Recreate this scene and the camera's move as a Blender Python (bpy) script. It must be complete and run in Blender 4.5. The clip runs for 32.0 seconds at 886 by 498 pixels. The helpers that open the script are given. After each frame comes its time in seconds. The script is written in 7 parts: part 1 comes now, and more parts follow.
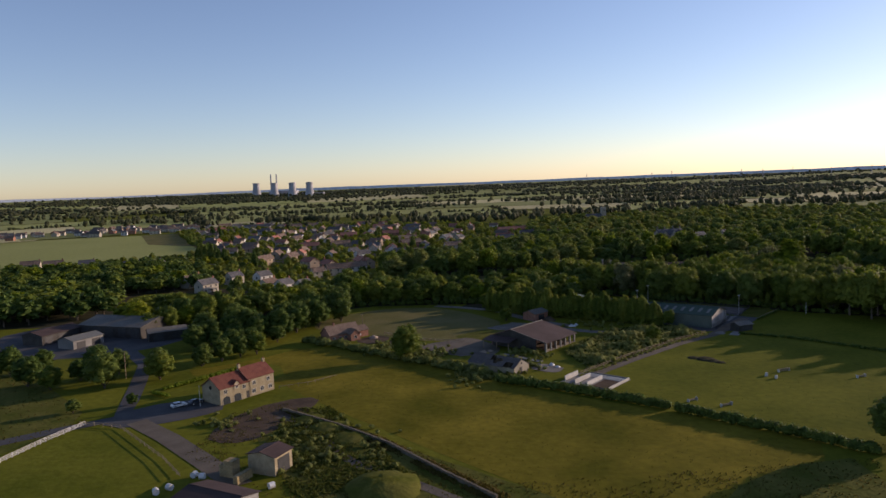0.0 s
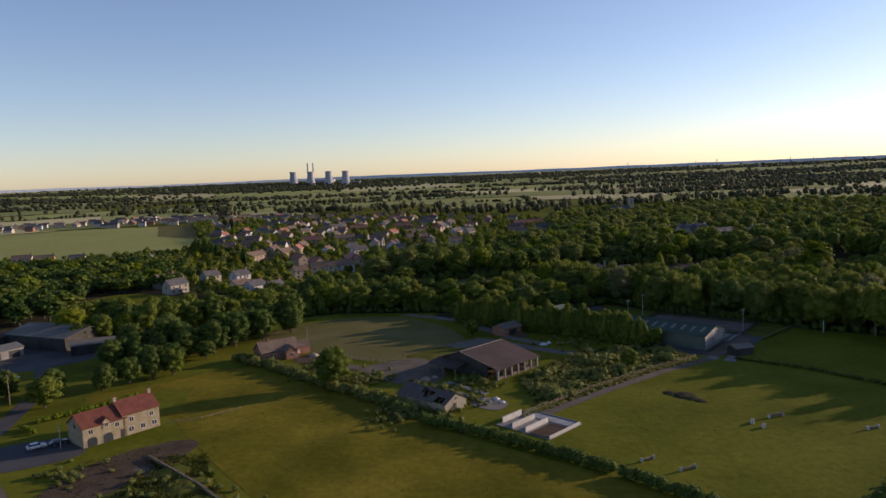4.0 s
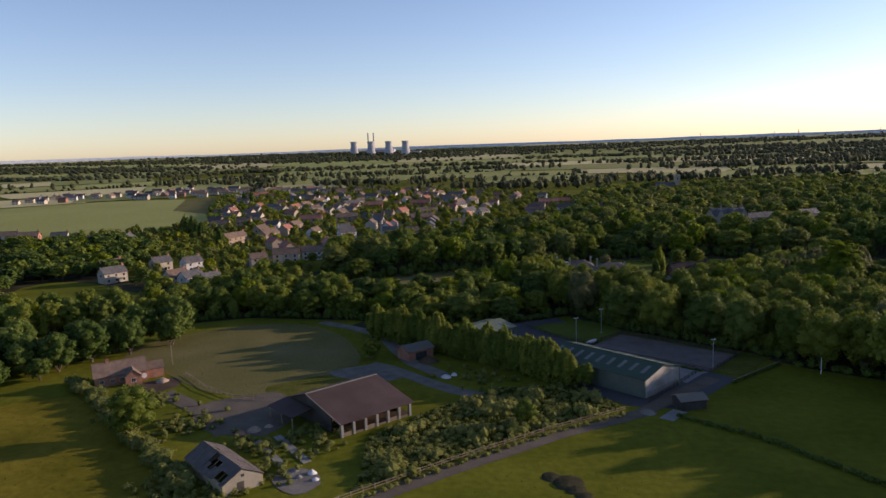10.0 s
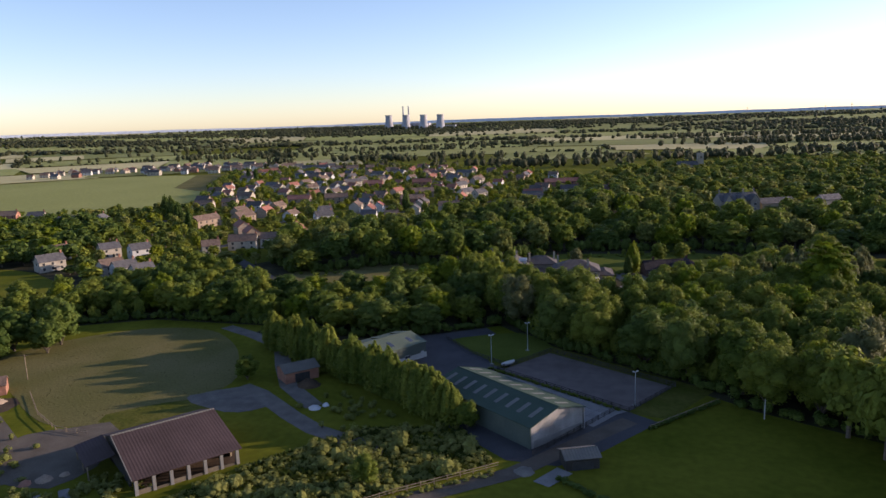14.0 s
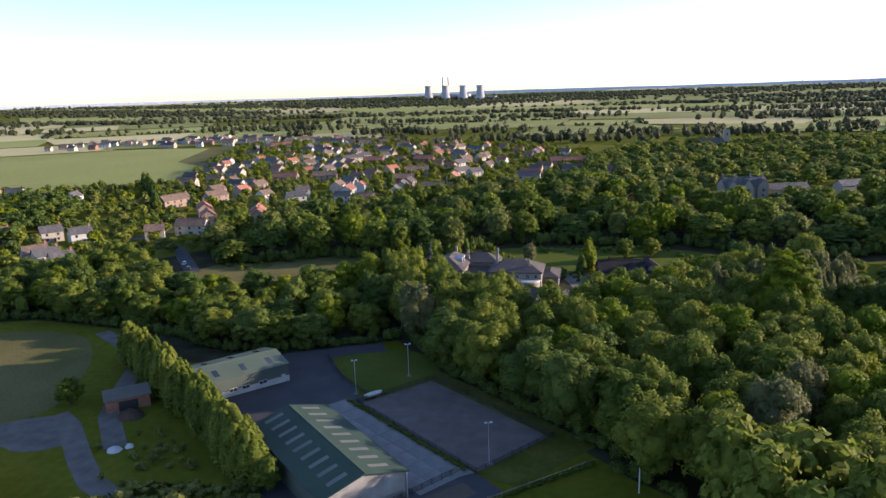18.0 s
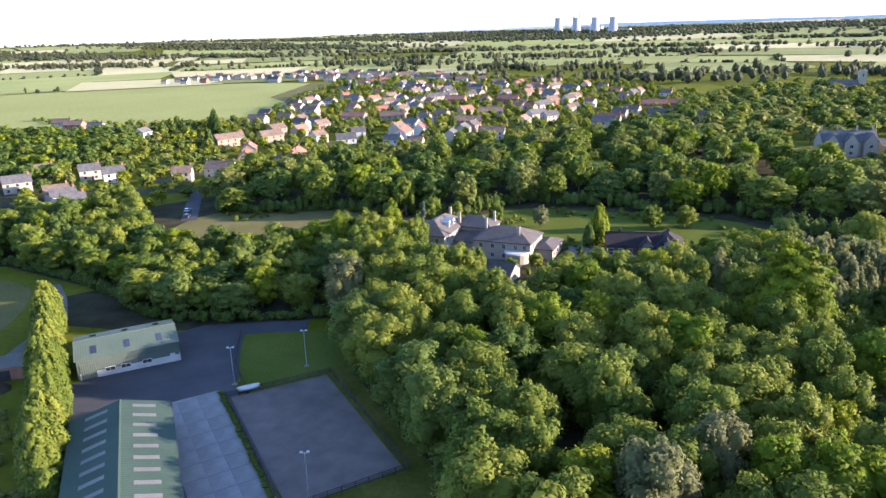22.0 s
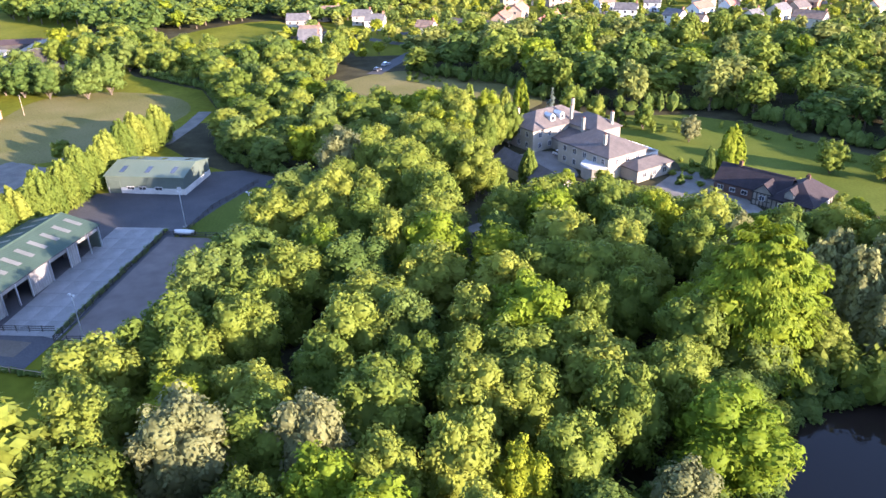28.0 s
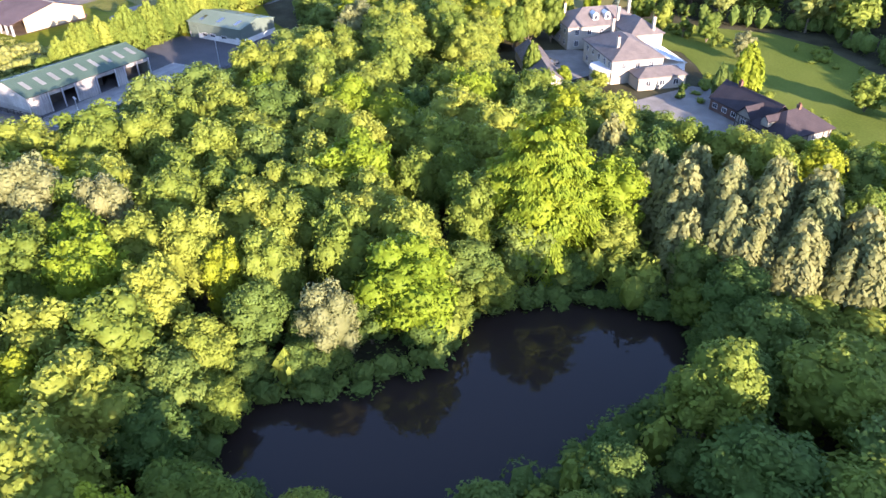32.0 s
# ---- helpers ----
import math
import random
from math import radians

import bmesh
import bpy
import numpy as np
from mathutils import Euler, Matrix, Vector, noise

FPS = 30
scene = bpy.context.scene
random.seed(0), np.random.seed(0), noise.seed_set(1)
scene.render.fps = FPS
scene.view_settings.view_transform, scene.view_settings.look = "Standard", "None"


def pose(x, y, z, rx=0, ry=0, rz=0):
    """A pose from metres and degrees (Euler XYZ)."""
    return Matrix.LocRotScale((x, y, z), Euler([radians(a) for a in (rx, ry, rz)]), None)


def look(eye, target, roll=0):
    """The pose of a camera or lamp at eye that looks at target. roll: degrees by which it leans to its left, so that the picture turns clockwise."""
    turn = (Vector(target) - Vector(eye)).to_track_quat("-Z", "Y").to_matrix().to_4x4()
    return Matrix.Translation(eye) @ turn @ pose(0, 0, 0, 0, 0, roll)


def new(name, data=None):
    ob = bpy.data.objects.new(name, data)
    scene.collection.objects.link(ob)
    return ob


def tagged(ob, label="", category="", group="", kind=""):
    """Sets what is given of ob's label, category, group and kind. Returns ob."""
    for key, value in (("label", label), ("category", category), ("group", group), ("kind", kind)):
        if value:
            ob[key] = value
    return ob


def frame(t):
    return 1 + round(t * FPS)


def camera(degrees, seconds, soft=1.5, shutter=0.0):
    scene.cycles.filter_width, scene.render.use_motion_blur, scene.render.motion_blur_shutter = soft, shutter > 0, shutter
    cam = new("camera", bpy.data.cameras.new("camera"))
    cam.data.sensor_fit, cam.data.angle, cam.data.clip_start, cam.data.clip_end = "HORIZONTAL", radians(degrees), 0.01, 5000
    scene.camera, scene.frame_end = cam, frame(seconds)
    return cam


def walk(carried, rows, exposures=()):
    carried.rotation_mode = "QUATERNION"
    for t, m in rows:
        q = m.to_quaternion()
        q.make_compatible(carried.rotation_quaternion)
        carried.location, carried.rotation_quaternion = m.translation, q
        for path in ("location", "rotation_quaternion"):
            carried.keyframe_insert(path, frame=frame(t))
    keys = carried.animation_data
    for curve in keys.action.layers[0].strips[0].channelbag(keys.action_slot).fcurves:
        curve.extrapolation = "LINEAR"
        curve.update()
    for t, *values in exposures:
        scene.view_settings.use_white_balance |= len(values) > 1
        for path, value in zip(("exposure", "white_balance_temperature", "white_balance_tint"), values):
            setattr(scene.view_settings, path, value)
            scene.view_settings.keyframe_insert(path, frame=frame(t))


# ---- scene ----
cam = camera(63.4, 32.0)
METRES, EYE, TILT, LEAN, TURN = 450.0, 60.0, -5.2, 2.2, 0.0
ROWS = [
    (0.0, 0.0, 0.0, 0.0, 0.0, 0.0, -0.0),
    (0.5, 0.0085, 0.0103, 0.0015, 0.42, -0.13, -0.02),
    (1.0, 0.0181, 0.0213, 0.0034, 0.76, -0.24, -0.03),
    (1.5, 0.0267, 0.0316, 0.0051, 1.18, -0.36, -0.05),
    (2.0, 0.0362, 0.0426, 0.0068, 1.58, -0.49, -0.08),
    (2.5, 0.0448, 0.0529, 0.0084, 1.95, -0.61, -0.09),
    (3.0, 0.0541, 0.0643, 0.0104, 2.45, -0.73, -0.15),
    (3.5, 0.0627, 0.0747, 0.0122, 2.91, -0.84, -0.19),
    (5.5, 0.0996, 0.1199, 0.0196, 5.17, -1.33, -0.43),
    (6.0, 0.1086, 0.1309, 0.0213, 5.68, -1.44, -0.51),
    (6.5, 0.1178, 0.1421, 0.023, 6.08, -1.61, -0.55),
    (7.0, 0.1269, 0.1531, 0.0248, 6.48, -1.85, -0.59),
    (7.5, 0.1358, 0.1638, 0.0263, 6.92, -2.09, -0.66),
    (8.0, 0.1454, 0.1753, 0.028, 7.29, -2.35, -0.71),
    (8.5, 0.1544, 0.1859, 0.0296, 7.71, -2.61, -0.75),
    (9.0, 0.1642, 0.1975, 0.0313, 8.06, -2.87, -0.81),
    (9.5, 0.173, 0.2082, 0.0331, 8.69, -3.14, -0.89),
    (10.0, 0.1827, 0.22, 0.035, 9.11, -3.42, -0.95),
    (10.5, 0.1916, 0.2308, 0.0367, 9.45, -3.67, -0.99),
    (11.0, 0.2014, 0.2428, 0.0387, 9.76, -3.95, -1.03),
    (11.5, 0.2103, 0.2535, 0.0405, 10.11, -4.2, -1.05),
    (12.0, 0.2202, 0.2653, 0.0425, 10.61, -4.47, -1.09),
    (12.5, 0.2294, 0.276, 0.0444, 11.07, -4.73, -1.15),
    (13.0, 0.2393, 0.2877, 0.0463, 11.54, -5.03, -1.21),
    (13.5, 0.2485, 0.2987, 0.0482, 12.04, -5.31, -1.26),
    (14.0, 0.2585, 0.3108, 0.0501, 12.54, -5.59, -1.33),
    (14.5, 0.2677, 0.3217, 0.0519, 13.02, -5.88, -1.4),
    (16.5, 0.3061, 0.3688, 0.0592, 15.11, -7.05, -1.59),
    (17.0, 0.3162, 0.381, 0.0613, 15.6, -7.36, -1.64),
    (17.5, 0.3254, 0.3921, 0.0632, 15.96, -7.65, -1.7),
    (18.0, 0.3353, 0.4043, 0.065, 16.34, -7.98, -1.76),
    (18.5, 0.3444, 0.4155, 0.0667, 16.76, -8.37, -1.78),
    (19.0, 0.3544, 0.428, 0.0687, 17.26, -8.83, -1.84),
    (19.5, 0.3634, 0.4392, 0.0705, 17.64, -9.28, -1.86),
    (20.0, 0.3731, 0.4516, 0.0721, 18.1, -9.81, -1.87),
    (20.5, 0.3821, 0.4633, 0.0737, 19.33, -10.54, -1.96),
    (21.0, 0.392, 0.4767, 0.075, 21.82, -11.5, -2.15),
    (21.5, 0.4009, 0.4892, 0.0763, 24.22, -12.4, -2.33),
    (22.0, 0.4108, 0.5034, 0.0776, 26.92, -13.44, -2.45),
    (22.5, 0.4201, 0.5163, 0.0788, 29.65, -14.39, -2.63),
    (23.0, 0.4303, 0.5307, 0.08, 32.38, -15.45, -2.8),
    (23.5, 0.4398, 0.5443, 0.081, 35.1, -16.5, -2.96),
    (24.0, 0.4504, 0.5594, 0.0818, 38.04, -17.71, -3.19),
    (24.5, 0.4601, 0.573, 0.0828, 40.71, -18.75, -3.33),
    (25.0, 0.4707, 0.5877, 0.0837, 43.56, -19.83, -3.5),
    (25.5, 0.4802, 0.6012, 0.0846, 46.29, -20.85, -3.62),
    (27.5, 0.5195, 0.6574, 0.0889, 57.78, -24.66, -4.21),
    (28.0, 0.5299, 0.6718, 0.0904, 60.43, -25.77, -4.34),
    (28.5, 0.5396, 0.6855, 0.0918, 63.12, -26.85, -4.46),
    (29.0, 0.5501, 0.7001, 0.0932, 66.21, -28.0, -4.53),
    (29.5, 0.5596, 0.7137, 0.0944, 68.62, -29.0, -4.6),
    (30.0, 0.5701, 0.7286, 0.0957, 71.38, -30.18, -4.69),
    (30.5, 0.5795, 0.7422, 0.097, 74.25, -31.34, -4.78),
    (31.0, 0.5895, 0.7568, 0.0983, 77.07, -32.64, -4.86),
    (31.5, 0.5984, 0.7707, 0.0995, 79.45, -33.7, -4.79),
    (32.0, 0.6064, 0.7869, 0.1009, 81.81, -34.87, -4.72),
]
EXPOSURES = [(0.0, 0.14, 7000, 28), (6.0, 0.24, 7000, 28), (13.0, 0.60, 6850, 29), (17.0, 1.1, 6550, 26), (20.0, 1.62, 6400, 23), (22.0, 2.25, 6200, 25), (24.0, 2.65, 6250, 27), (28.0, 2.85, 6400, 29), (32.0, 2.93, 6450, 28)]
walk(cam, [(t, pose(0, 0, EYE, TILT, LEAN, TURN) @ pose(METRES * x, METRES * y, METRES * z, 90 + pitch, roll, yaw)) for t, x, y, z, yaw, pitch, roll in ROWS], EXPOSURES)

# ---- world and sun ----
SUN_ELEVATION, SUN_BEARING = radians(12.3), radians(65)   # bearing from +y towards +x
world = bpy.data.worlds.new("evening_sky")
scene.world = world
world.use_nodes = True
wn = world.node_tree.nodes
sky = wn.new("ShaderNodeTexSky")
sky.sky_type, sky.sun_disc = "NISHITA", False
sky.sun_elevation, sky.sun_rotation = SUN_ELEVATION, SUN_BEARING
sky.altitude, sky.air_density, sky.dust_density, sky.ozone_density = 60, 0.85, 0.3, 2.6
world.node_tree.links.new(sky.outputs[0], wn["Background"].inputs["Color"])
wn["Background"].inputs["Strength"].default_value = 0.150
lamp = bpy.data.lights.new("sun", "SUN")
lamp.energy, lamp.angle, lamp.color = 4.2, radians(0.6), (1.0, 0.865, 0.665)
sun = new("sun", lamp)
to_sun = Vector((math.cos(SUN_ELEVATION) * math.sin(SUN_BEARING), math.cos(SUN_ELEVATION) * math.cos(SUN_BEARING), math.sin(SUN_ELEVATION)))
sun.matrix_world = look(to_sun * 500, (0, 0, 0))


# ---- materials ----
def material(name, dark, light, scale=0.5, rough=0.8, fine=8.0, bump=0.3, rows=None, metal=0.0, spread=0.12, through_light=0.0, island=0.0, gloss=0.3, relief=0.1):
    """A surface of two colours mixed by coarse noise, with fine grain, bump, optional parallel ribs and a spread from piece to piece."""
    m = bpy.data.materials.new(name)
    m.use_nodes = True
    n, ln = m.node_tree.nodes, m.node_tree.links
    bsdf = n["Principled BSDF"]
    coords = n.new("ShaderNodeTexCoord")
    coarse = n.new("ShaderNodeTexNoise")
    coarse.inputs["Scale"].default_value, coarse.inputs["Detail"].default_value = scale, 4
    grain = n.new("ShaderNodeTexNoise")
    grain.inputs["Scale"].default_value, grain.inputs["Detail"].default_value = fine, 3
    for tex in (coarse, grain):
        ln.new(coords.outputs["Object"], tex.inputs["Vector"])
    ramp = n.new("ShaderNodeMapRange")
    ramp.inputs["From Min"].default_value, ramp.inputs["From Max"].default_value = 0.32, 0.68
    ln.new(coarse.outputs["Fac"], ramp.inputs["Value"])
    mix = n.new("ShaderNodeMix")
    mix.data_type = "RGBA"
    mix.inputs["A"].default_value, mix.inputs["B"].default_value = (*dark, 1), (*light, 1)
    ln.new(ramp.outputs["Result"], mix.inputs["Factor"])
    value = n.new("ShaderNodeMath")
    value.operation, value.inputs[1].default_value, value.inputs[2].default_value = "MULTIPLY_ADD", 0.7, 0.65
    ln.new(grain.outputs["Fac"], value.inputs[0])
    info = n.new("ShaderNodeObjectInfo")
    vary = n.new("ShaderNodeMath")
    vary.operation, vary.inputs[1].default_value, vary.inputs[2].default_value = "MULTIPLY_ADD", 2 * spread, 1 - spread
    ln.new(info.outputs["Random"], vary.inputs[0])
    both = n.new("ShaderNodeMath")
    both.operation = "MULTIPLY"
    ln.new(value.outputs[0], both.inputs[0]), ln.new(vary.outputs[0], both.inputs[1])
    last = both
    if island:
        geo = n.new("ShaderNodeNewGeometry")
        isl = n.new("ShaderNodeMath")
        isl.operation, isl.inputs[1].default_value, isl.inputs[2].default_value = "MULTIPLY_ADD", 2 * island, 1 - island
        ln.new(geo.outputs["Random Per Island"], isl.inputs[0])
        last = n.new("ShaderNodeMath")
        last.operation = "MULTIPLY"
        ln.new(both.outputs[0], last.inputs[0]), ln.new(isl.outputs[0], last.inputs[1])
    hue = n.new("ShaderNodeHueSaturation")
    ln.new(mix.outputs["Result"], hue.inputs["Color"]), ln.new(last.outputs[0], hue.inputs["Value"])
    if through_light:
        turn = n.new("ShaderNodeMath")
        turn.operation, turn.inputs[1].default_value, turn.inputs[2].default_value = "MULTIPLY_ADD", -0.035, 0.522
        ln.new(info.outputs["Random"], turn.inputs[0]), ln.new(turn.outputs[0], hue.inputs["Hue"])
    ln.new(hue.outputs["Color"], bsdf.inputs["Base Color"])
    bsdf.inputs["Roughness"].default_value, bsdf.inputs["Metallic"].default_value = rough, metal
    bsdf.inputs["Specular IOR Level"].default_value = gloss
    if bump or rows:
        bm_node = n.new("ShaderNodeBump")
        bm_node.inputs["Strength"].default_value, bm_node.inputs["Distance"].default_value = bump, relief
        height = grain.outputs["Fac"]
        if rows:
            axis, gap = rows
            wave = n.new("ShaderNodeTexWave")
            wave.bands_direction = axis
            wave.inputs["Scale"].default_value = 0.314 / gap
            wave.inputs["Distortion"].default_value = 0.4
            ln.new(coords.outputs["Object"], wave.inputs["Vector"])
            add = n.new("ShaderNodeMath")
            add.operation = "ADD"
            ln.new(wave.outputs["Fac"], add.inputs[0]), ln.new(grain.outputs["Fac"], add.inputs[1])
            height = add.outputs[0]
        ln.new(height, bm_node.inputs["Height"]), ln.new(bm_node.outputs["Normal"], bsdf.inputs["Normal"])
    if through_light:
        leaf = n.new("ShaderNodeBsdfTranslucent")
        ln.new(hue.outputs["Color"], leaf.inputs["Color"])
        shade = n.new("ShaderNodeMixShader")
        shade.inputs[0].default_value = through_light
        ln.new(bsdf.outputs[0], shade.inputs[1]), ln.new(leaf.outputs[0], shade.inputs[2])
        ln.new(shade.outputs[0], n["Material Output"].inputs["Surface"])
    return m


def foliage(name, dark, light, spread=0.22):
    return material(name, dark, light, 0.25, 0.65, 1.5, 0, spread=spread, through_light=0.44, island=0.08, gloss=0.1)


GRASS = material("meadow_grass", (0.086, 0.081, 0.007), (0.182, 0.145, 0.017), 0.045, 0.95, 0.5, 0.5, spread=0, gloss=0.03, relief=0.22)
GRASS_LUSH = material("lush_grass", (0.078, 0.090, 0.008), (0.134, 0.134, 0.015), 0.04, 0.95, 0.5, 0.5, spread=0, gloss=0.03, relief=0.22)
GRASS_DRY = material("dry_grass", (0.105, 0.102, 0.032), (0.154, 0.133, 0.056), 0.05, 0.95, 1.5, 0.5, spread=0, gloss=0.03, relief=0.22)
GRASS_ROUGH = material("rough_grass", (0.058, 0.070, 0.010), (0.115, 0.108, 0.026), 0.12, 0.95, 0.9, 0.8, spread=0, gloss=0.03, relief=0.22)
LAWN = material("mown_lawn", (0.066, 0.088, 0.014), (0.096, 0.116, 0.022), 0.06, 0.95, 2.0, 0.3, spread=0, gloss=0.03)
CROP_GREEN = material("green_crop", (0.186, 0.205, 0.056), (0.248, 0.256, 0.080), 0.006, 0.95, 0.3, 0.2, spread=0.25, gloss=0.1)
CROP_PALE = material("pale_crop", (0.205, 0.216, 0.060), (0.246, 0.252, 0.076), 0.006, 0.95, 0.3, 0.2, spread=0.2, gloss=0.1)
CROP_YELLOW = material("ripe_crop", (0.400, 0.355, 0.160), (0.465, 0.410, 0.205), 0.006, 0.95, 0.3, 0.2, spread=0.15, gloss=0.1)
SOIL = material("bare_soil", (0.060, 0.041, 0.028), (0.096, 0.066, 0.043), 0.2, 0.95, 2.5, 0.8, spread=0.05, gloss=0.1)
SPOIL = material("spoil_heap_soil", (0.12, 0.10, 0.085), (0.17, 0.14, 0.12), 0.01, 0.95, 0.2, 0.3, spread=0, gloss=0.03)
FOREST_FLOOR = material("woodland_floor", (0.03, 0.028, 0.016), (0.06, 0.055, 0.03), 0.15, 0.95, 2, 0.8, spread=0, gloss=0.03)
ASPHALT = material("worn_asphalt", (0.039, 0.039, 0.043), (0.065, 0.063, 0.063), 0.12, 0.85, 3, 0.3, spread=0)
FIELD_STONE = material("field_stone", (0.095, 0.078, 0.055), (0.150, 0.122, 0.086), 0.7, 0.9, 4, 0.5, spread=0.2)
GRAVEL = material("pale_gravel", (0.124, 0.112, 0.096), (0.185, 0.169, 0.146), 0.25, 0.95, 6, 0.5, spread=0.05)
GRAVEL_WORN = material("worn_grey_gravel", (0.098, 0.088, 0.074), (0.150, 0.136, 0.116), 0.3, 0.95, 5, 0.5, spread=0.05)
TRACK = material("dusty_track", (0.082, 0.066, 0.048), (0.118, 0.097, 0.072), 0.2, 0.95, 4, 0.5, spread=0.05)
CONCRETE = material("weathered_concrete", (0.154, 0.150, 0.141), (0.230, 0.224, 0.211), 0.18, 0.9, 5, 0.25, spread=0.05)
WHITE_BLOCK = material("white_blockwork", (0.396, 0.382, 0.346), (0.504, 0.490, 0.454), 0.5, 0.9, 6, 0.2, spread=0.08)
SAND = material("arena_sand", (0.122, 0.100, 0.088), (0.157, 0.130, 0.115), 0.05, 0.95, 0.3, 0.04, spread=0, gloss=0.1)
STONE = material("cream_limestone", (0.250, 0.200, 0.125), (0.350, 0.290, 0.190), 0.7, 0.9, 4, 0.5, spread=0.10)
STONE_PALE = material("pale_render", (0.248, 0.220, 0.169), (0.296, 0.266, 0.214), 0.4, 0.9, 4, 0.2, spread=0.12)
WHITE = material("white_paint", (0.422, 0.415, 0.396), (0.495, 0.488, 0.471), 0.6, 0.6, 6, 0.05, spread=0.05)
RENDER_CREAM = material("cream_house_render", (0.340, 0.300, 0.240), (0.430, 0.385, 0.310), 0.4, 0.9, 4, 0.2, spread=0.15)
BRICK = material("red_brick", (0.24, 0.11, 0.075), (0.34, 0.17, 0.115), 0.7, 0.9, 5, 0.4, spread=0.15)
BRICK_PINK = material("pink_brick", (0.270, 0.200, 0.145), (0.340, 0.260, 0.190), 0.7, 0.9, 5, 0.4, spread=0.12)
BRICK_DARK = material("dark_brown_brick", (0.075, 0.042, 0.032), (0.125, 0.072, 0.052), 0.7, 0.9, 5, 0.4, spread=0.1)
PLASTER = material("aged_cream_plaster", (0.185, 0.160, 0.125), (0.255, 0.225, 0.180), 0.6, 0.9, 5, 0.2, spread=0.05)
TILE_RED = material("red_pantiles", (0.119, 0.033, 0.022), (0.167, 0.055, 0.035), 0.6, 0.8, 5, 0.5, rows=("X", 0.30), spread=0.14)
TILE_BROWN = material("brown_tiles", (0.125, 0.085, 0.064), (0.185, 0.130, 0.098), 0.6, 0.85, 5, 0.5, rows=("X", 0.30), spread=0.14)
TILE_GREY = material("grey_slates", (0.075, 0.073, 0.075), (0.125, 0.118, 0.115), 0.6, 0.75, 5, 0.4, rows=("X", 0.30), spread=0.14)
TILE_STONE = material("stone_slates", (0.076, 0.065, 0.061), (0.106, 0.090, 0.082), 0.6, 0.85, 5, 0.5, rows=("X", 0.35), spread=0.10)
TILE_VILLAGE = material("faded_red_tiles", (0.250, 0.098, 0.069), (0.338, 0.144, 0.103), 0.6, 0.85, 5, 0.5, rows=("X", 0.30), spread=0.2)
ROOF_GREEN = material("green_steel_sheet", (0.040, 0.066, 0.050), (0.052, 0.082, 0.062), 0.15, 0.65, 5, 0.35, rows=("X", 0.5), spread=0.04, gloss=0.06)
ROOF_MOSS = material("pale_green_sheet", (0.081, 0.111, 0.078), (0.104, 0.132, 0.095), 0.15, 0.6, 5, 0.25, rows=("X", 0.5), spread=0.04, gloss=0.2)
SHEET_GREEN = material("green_wall_sheet", (0.060, 0.080, 0.066), (0.078, 0.100, 0.084), 0.3, 0.55, 5, 0.35, rows=("X", 0.4), spread=0.05, gloss=0.4)
ROOFLIGHT = material("rooflight_sheet", (0.108, 0.108, 0.095), (0.129, 0.129, 0.113), 0.5, 0.5, 5, 0.2, rows=("X", 0.5), spread=0.1)
ROOF_RUST = material("weathered_fibre_cement", (0.044, 0.027, 0.024), (0.071, 0.045, 0.042), 0.12, 0.9, 4, 0.25, rows=("X", 0.6), spread=0.06)
ROOF_ASBESTOS = material("grey_fibre_cement", (0.115, 0.108, 0.094), (0.160, 0.150, 0.128), 0.15, 0.9, 4, 0.5, rows=("X", 0.6), spread=0.08)
TIMBER = material("grey_timber_boards", (0.190, 0.180, 0.170), (0.310, 0.300, 0.285), 0.4, 0.85, 5, 0.4, rows=("X", 0.20), spread=0.1)
TIMBER_DARK = material("black_stained_timber", (0.03, 0.027, 0.024), (0.055, 0.05, 0.045), 0.4, 0.75, 5, 0.4, rows=("X", 0.20), spread=0.1)
WOOD = material("fence_wood", (0.20, 0.15, 0.10), (0.32, 0.25, 0.17), 0.8, 0.85, 6, 0.3, spread=0.15)
BARK = material("bark", (0.07, 0.055, 0.04), (0.14, 0.11, 0.08), 1.5, 0.95, 6, 0.8, spread=0.2)
STEEL = material("galvanised_steel", (0.42, 0.43, 0.44), (0.52, 0.53, 0.54), 0.8, 0.45, 8, 0.1, metal=0.7, spread=0.05)
DARK_METAL = material("dark_metal", (0.03, 0.03, 0.032), (0.05, 0.05, 0.052), 0.8, 0.5, 8, 0.1, spread=0.05)
STRAW = material("straw", (0.247, 0.180, 0.091), (0.338, 0.259, 0.140), 1.5, 0.95, 9, 0.8, spread=0.15)
PLASTIC_WHITE = material("white_sheeting", (0.462, 0.469, 0.476), (0.546, 0.546, 0.546), 0.8, 0.45, 5, 0.3, spread=0.1)
CAR_DARK = material("dark_car_paint", (0.03, 0.035, 0.045), (0.04, 0.045, 0.055), 0.5, 0.25, 9, 0, spread=0.3, gloss=0.6)
CAR_LIGHT = material("silver_car_paint", (0.50, 0.51, 0.53), (0.56, 0.57, 0.59), 0.5, 0.25, 9, 0, spread=0.3, gloss=0.6)
RUBBER = material("black_rubber", (0.02, 0.02, 0.02), (0.03, 0.03, 0.03), 1, 0.85, 9, 0.1)
# Pale blue-grey concrete, distance haze mixed into the colour.
TOWER = material("hazy_tower_concrete", (0.320, 0.320, 0.345), (0.380, 0.380, 0.405), 0.01, 0.95, 0.1, 0, spread=0.05)
TILE_DARK = material("dark_plain_tiles", (0.019, 0.014, 0.016), (0.030, 0.022, 0.024), 0.6, 0.85, 5, 0.4, rows=("X", 0.30), spread=0.1)
GLASS = material("window_glass", (0.030, 0.034, 0.040), (0.045, 0.05, 0.058), 0.5, 0.08, 3, 0, spread=0.4, gloss=0.8)
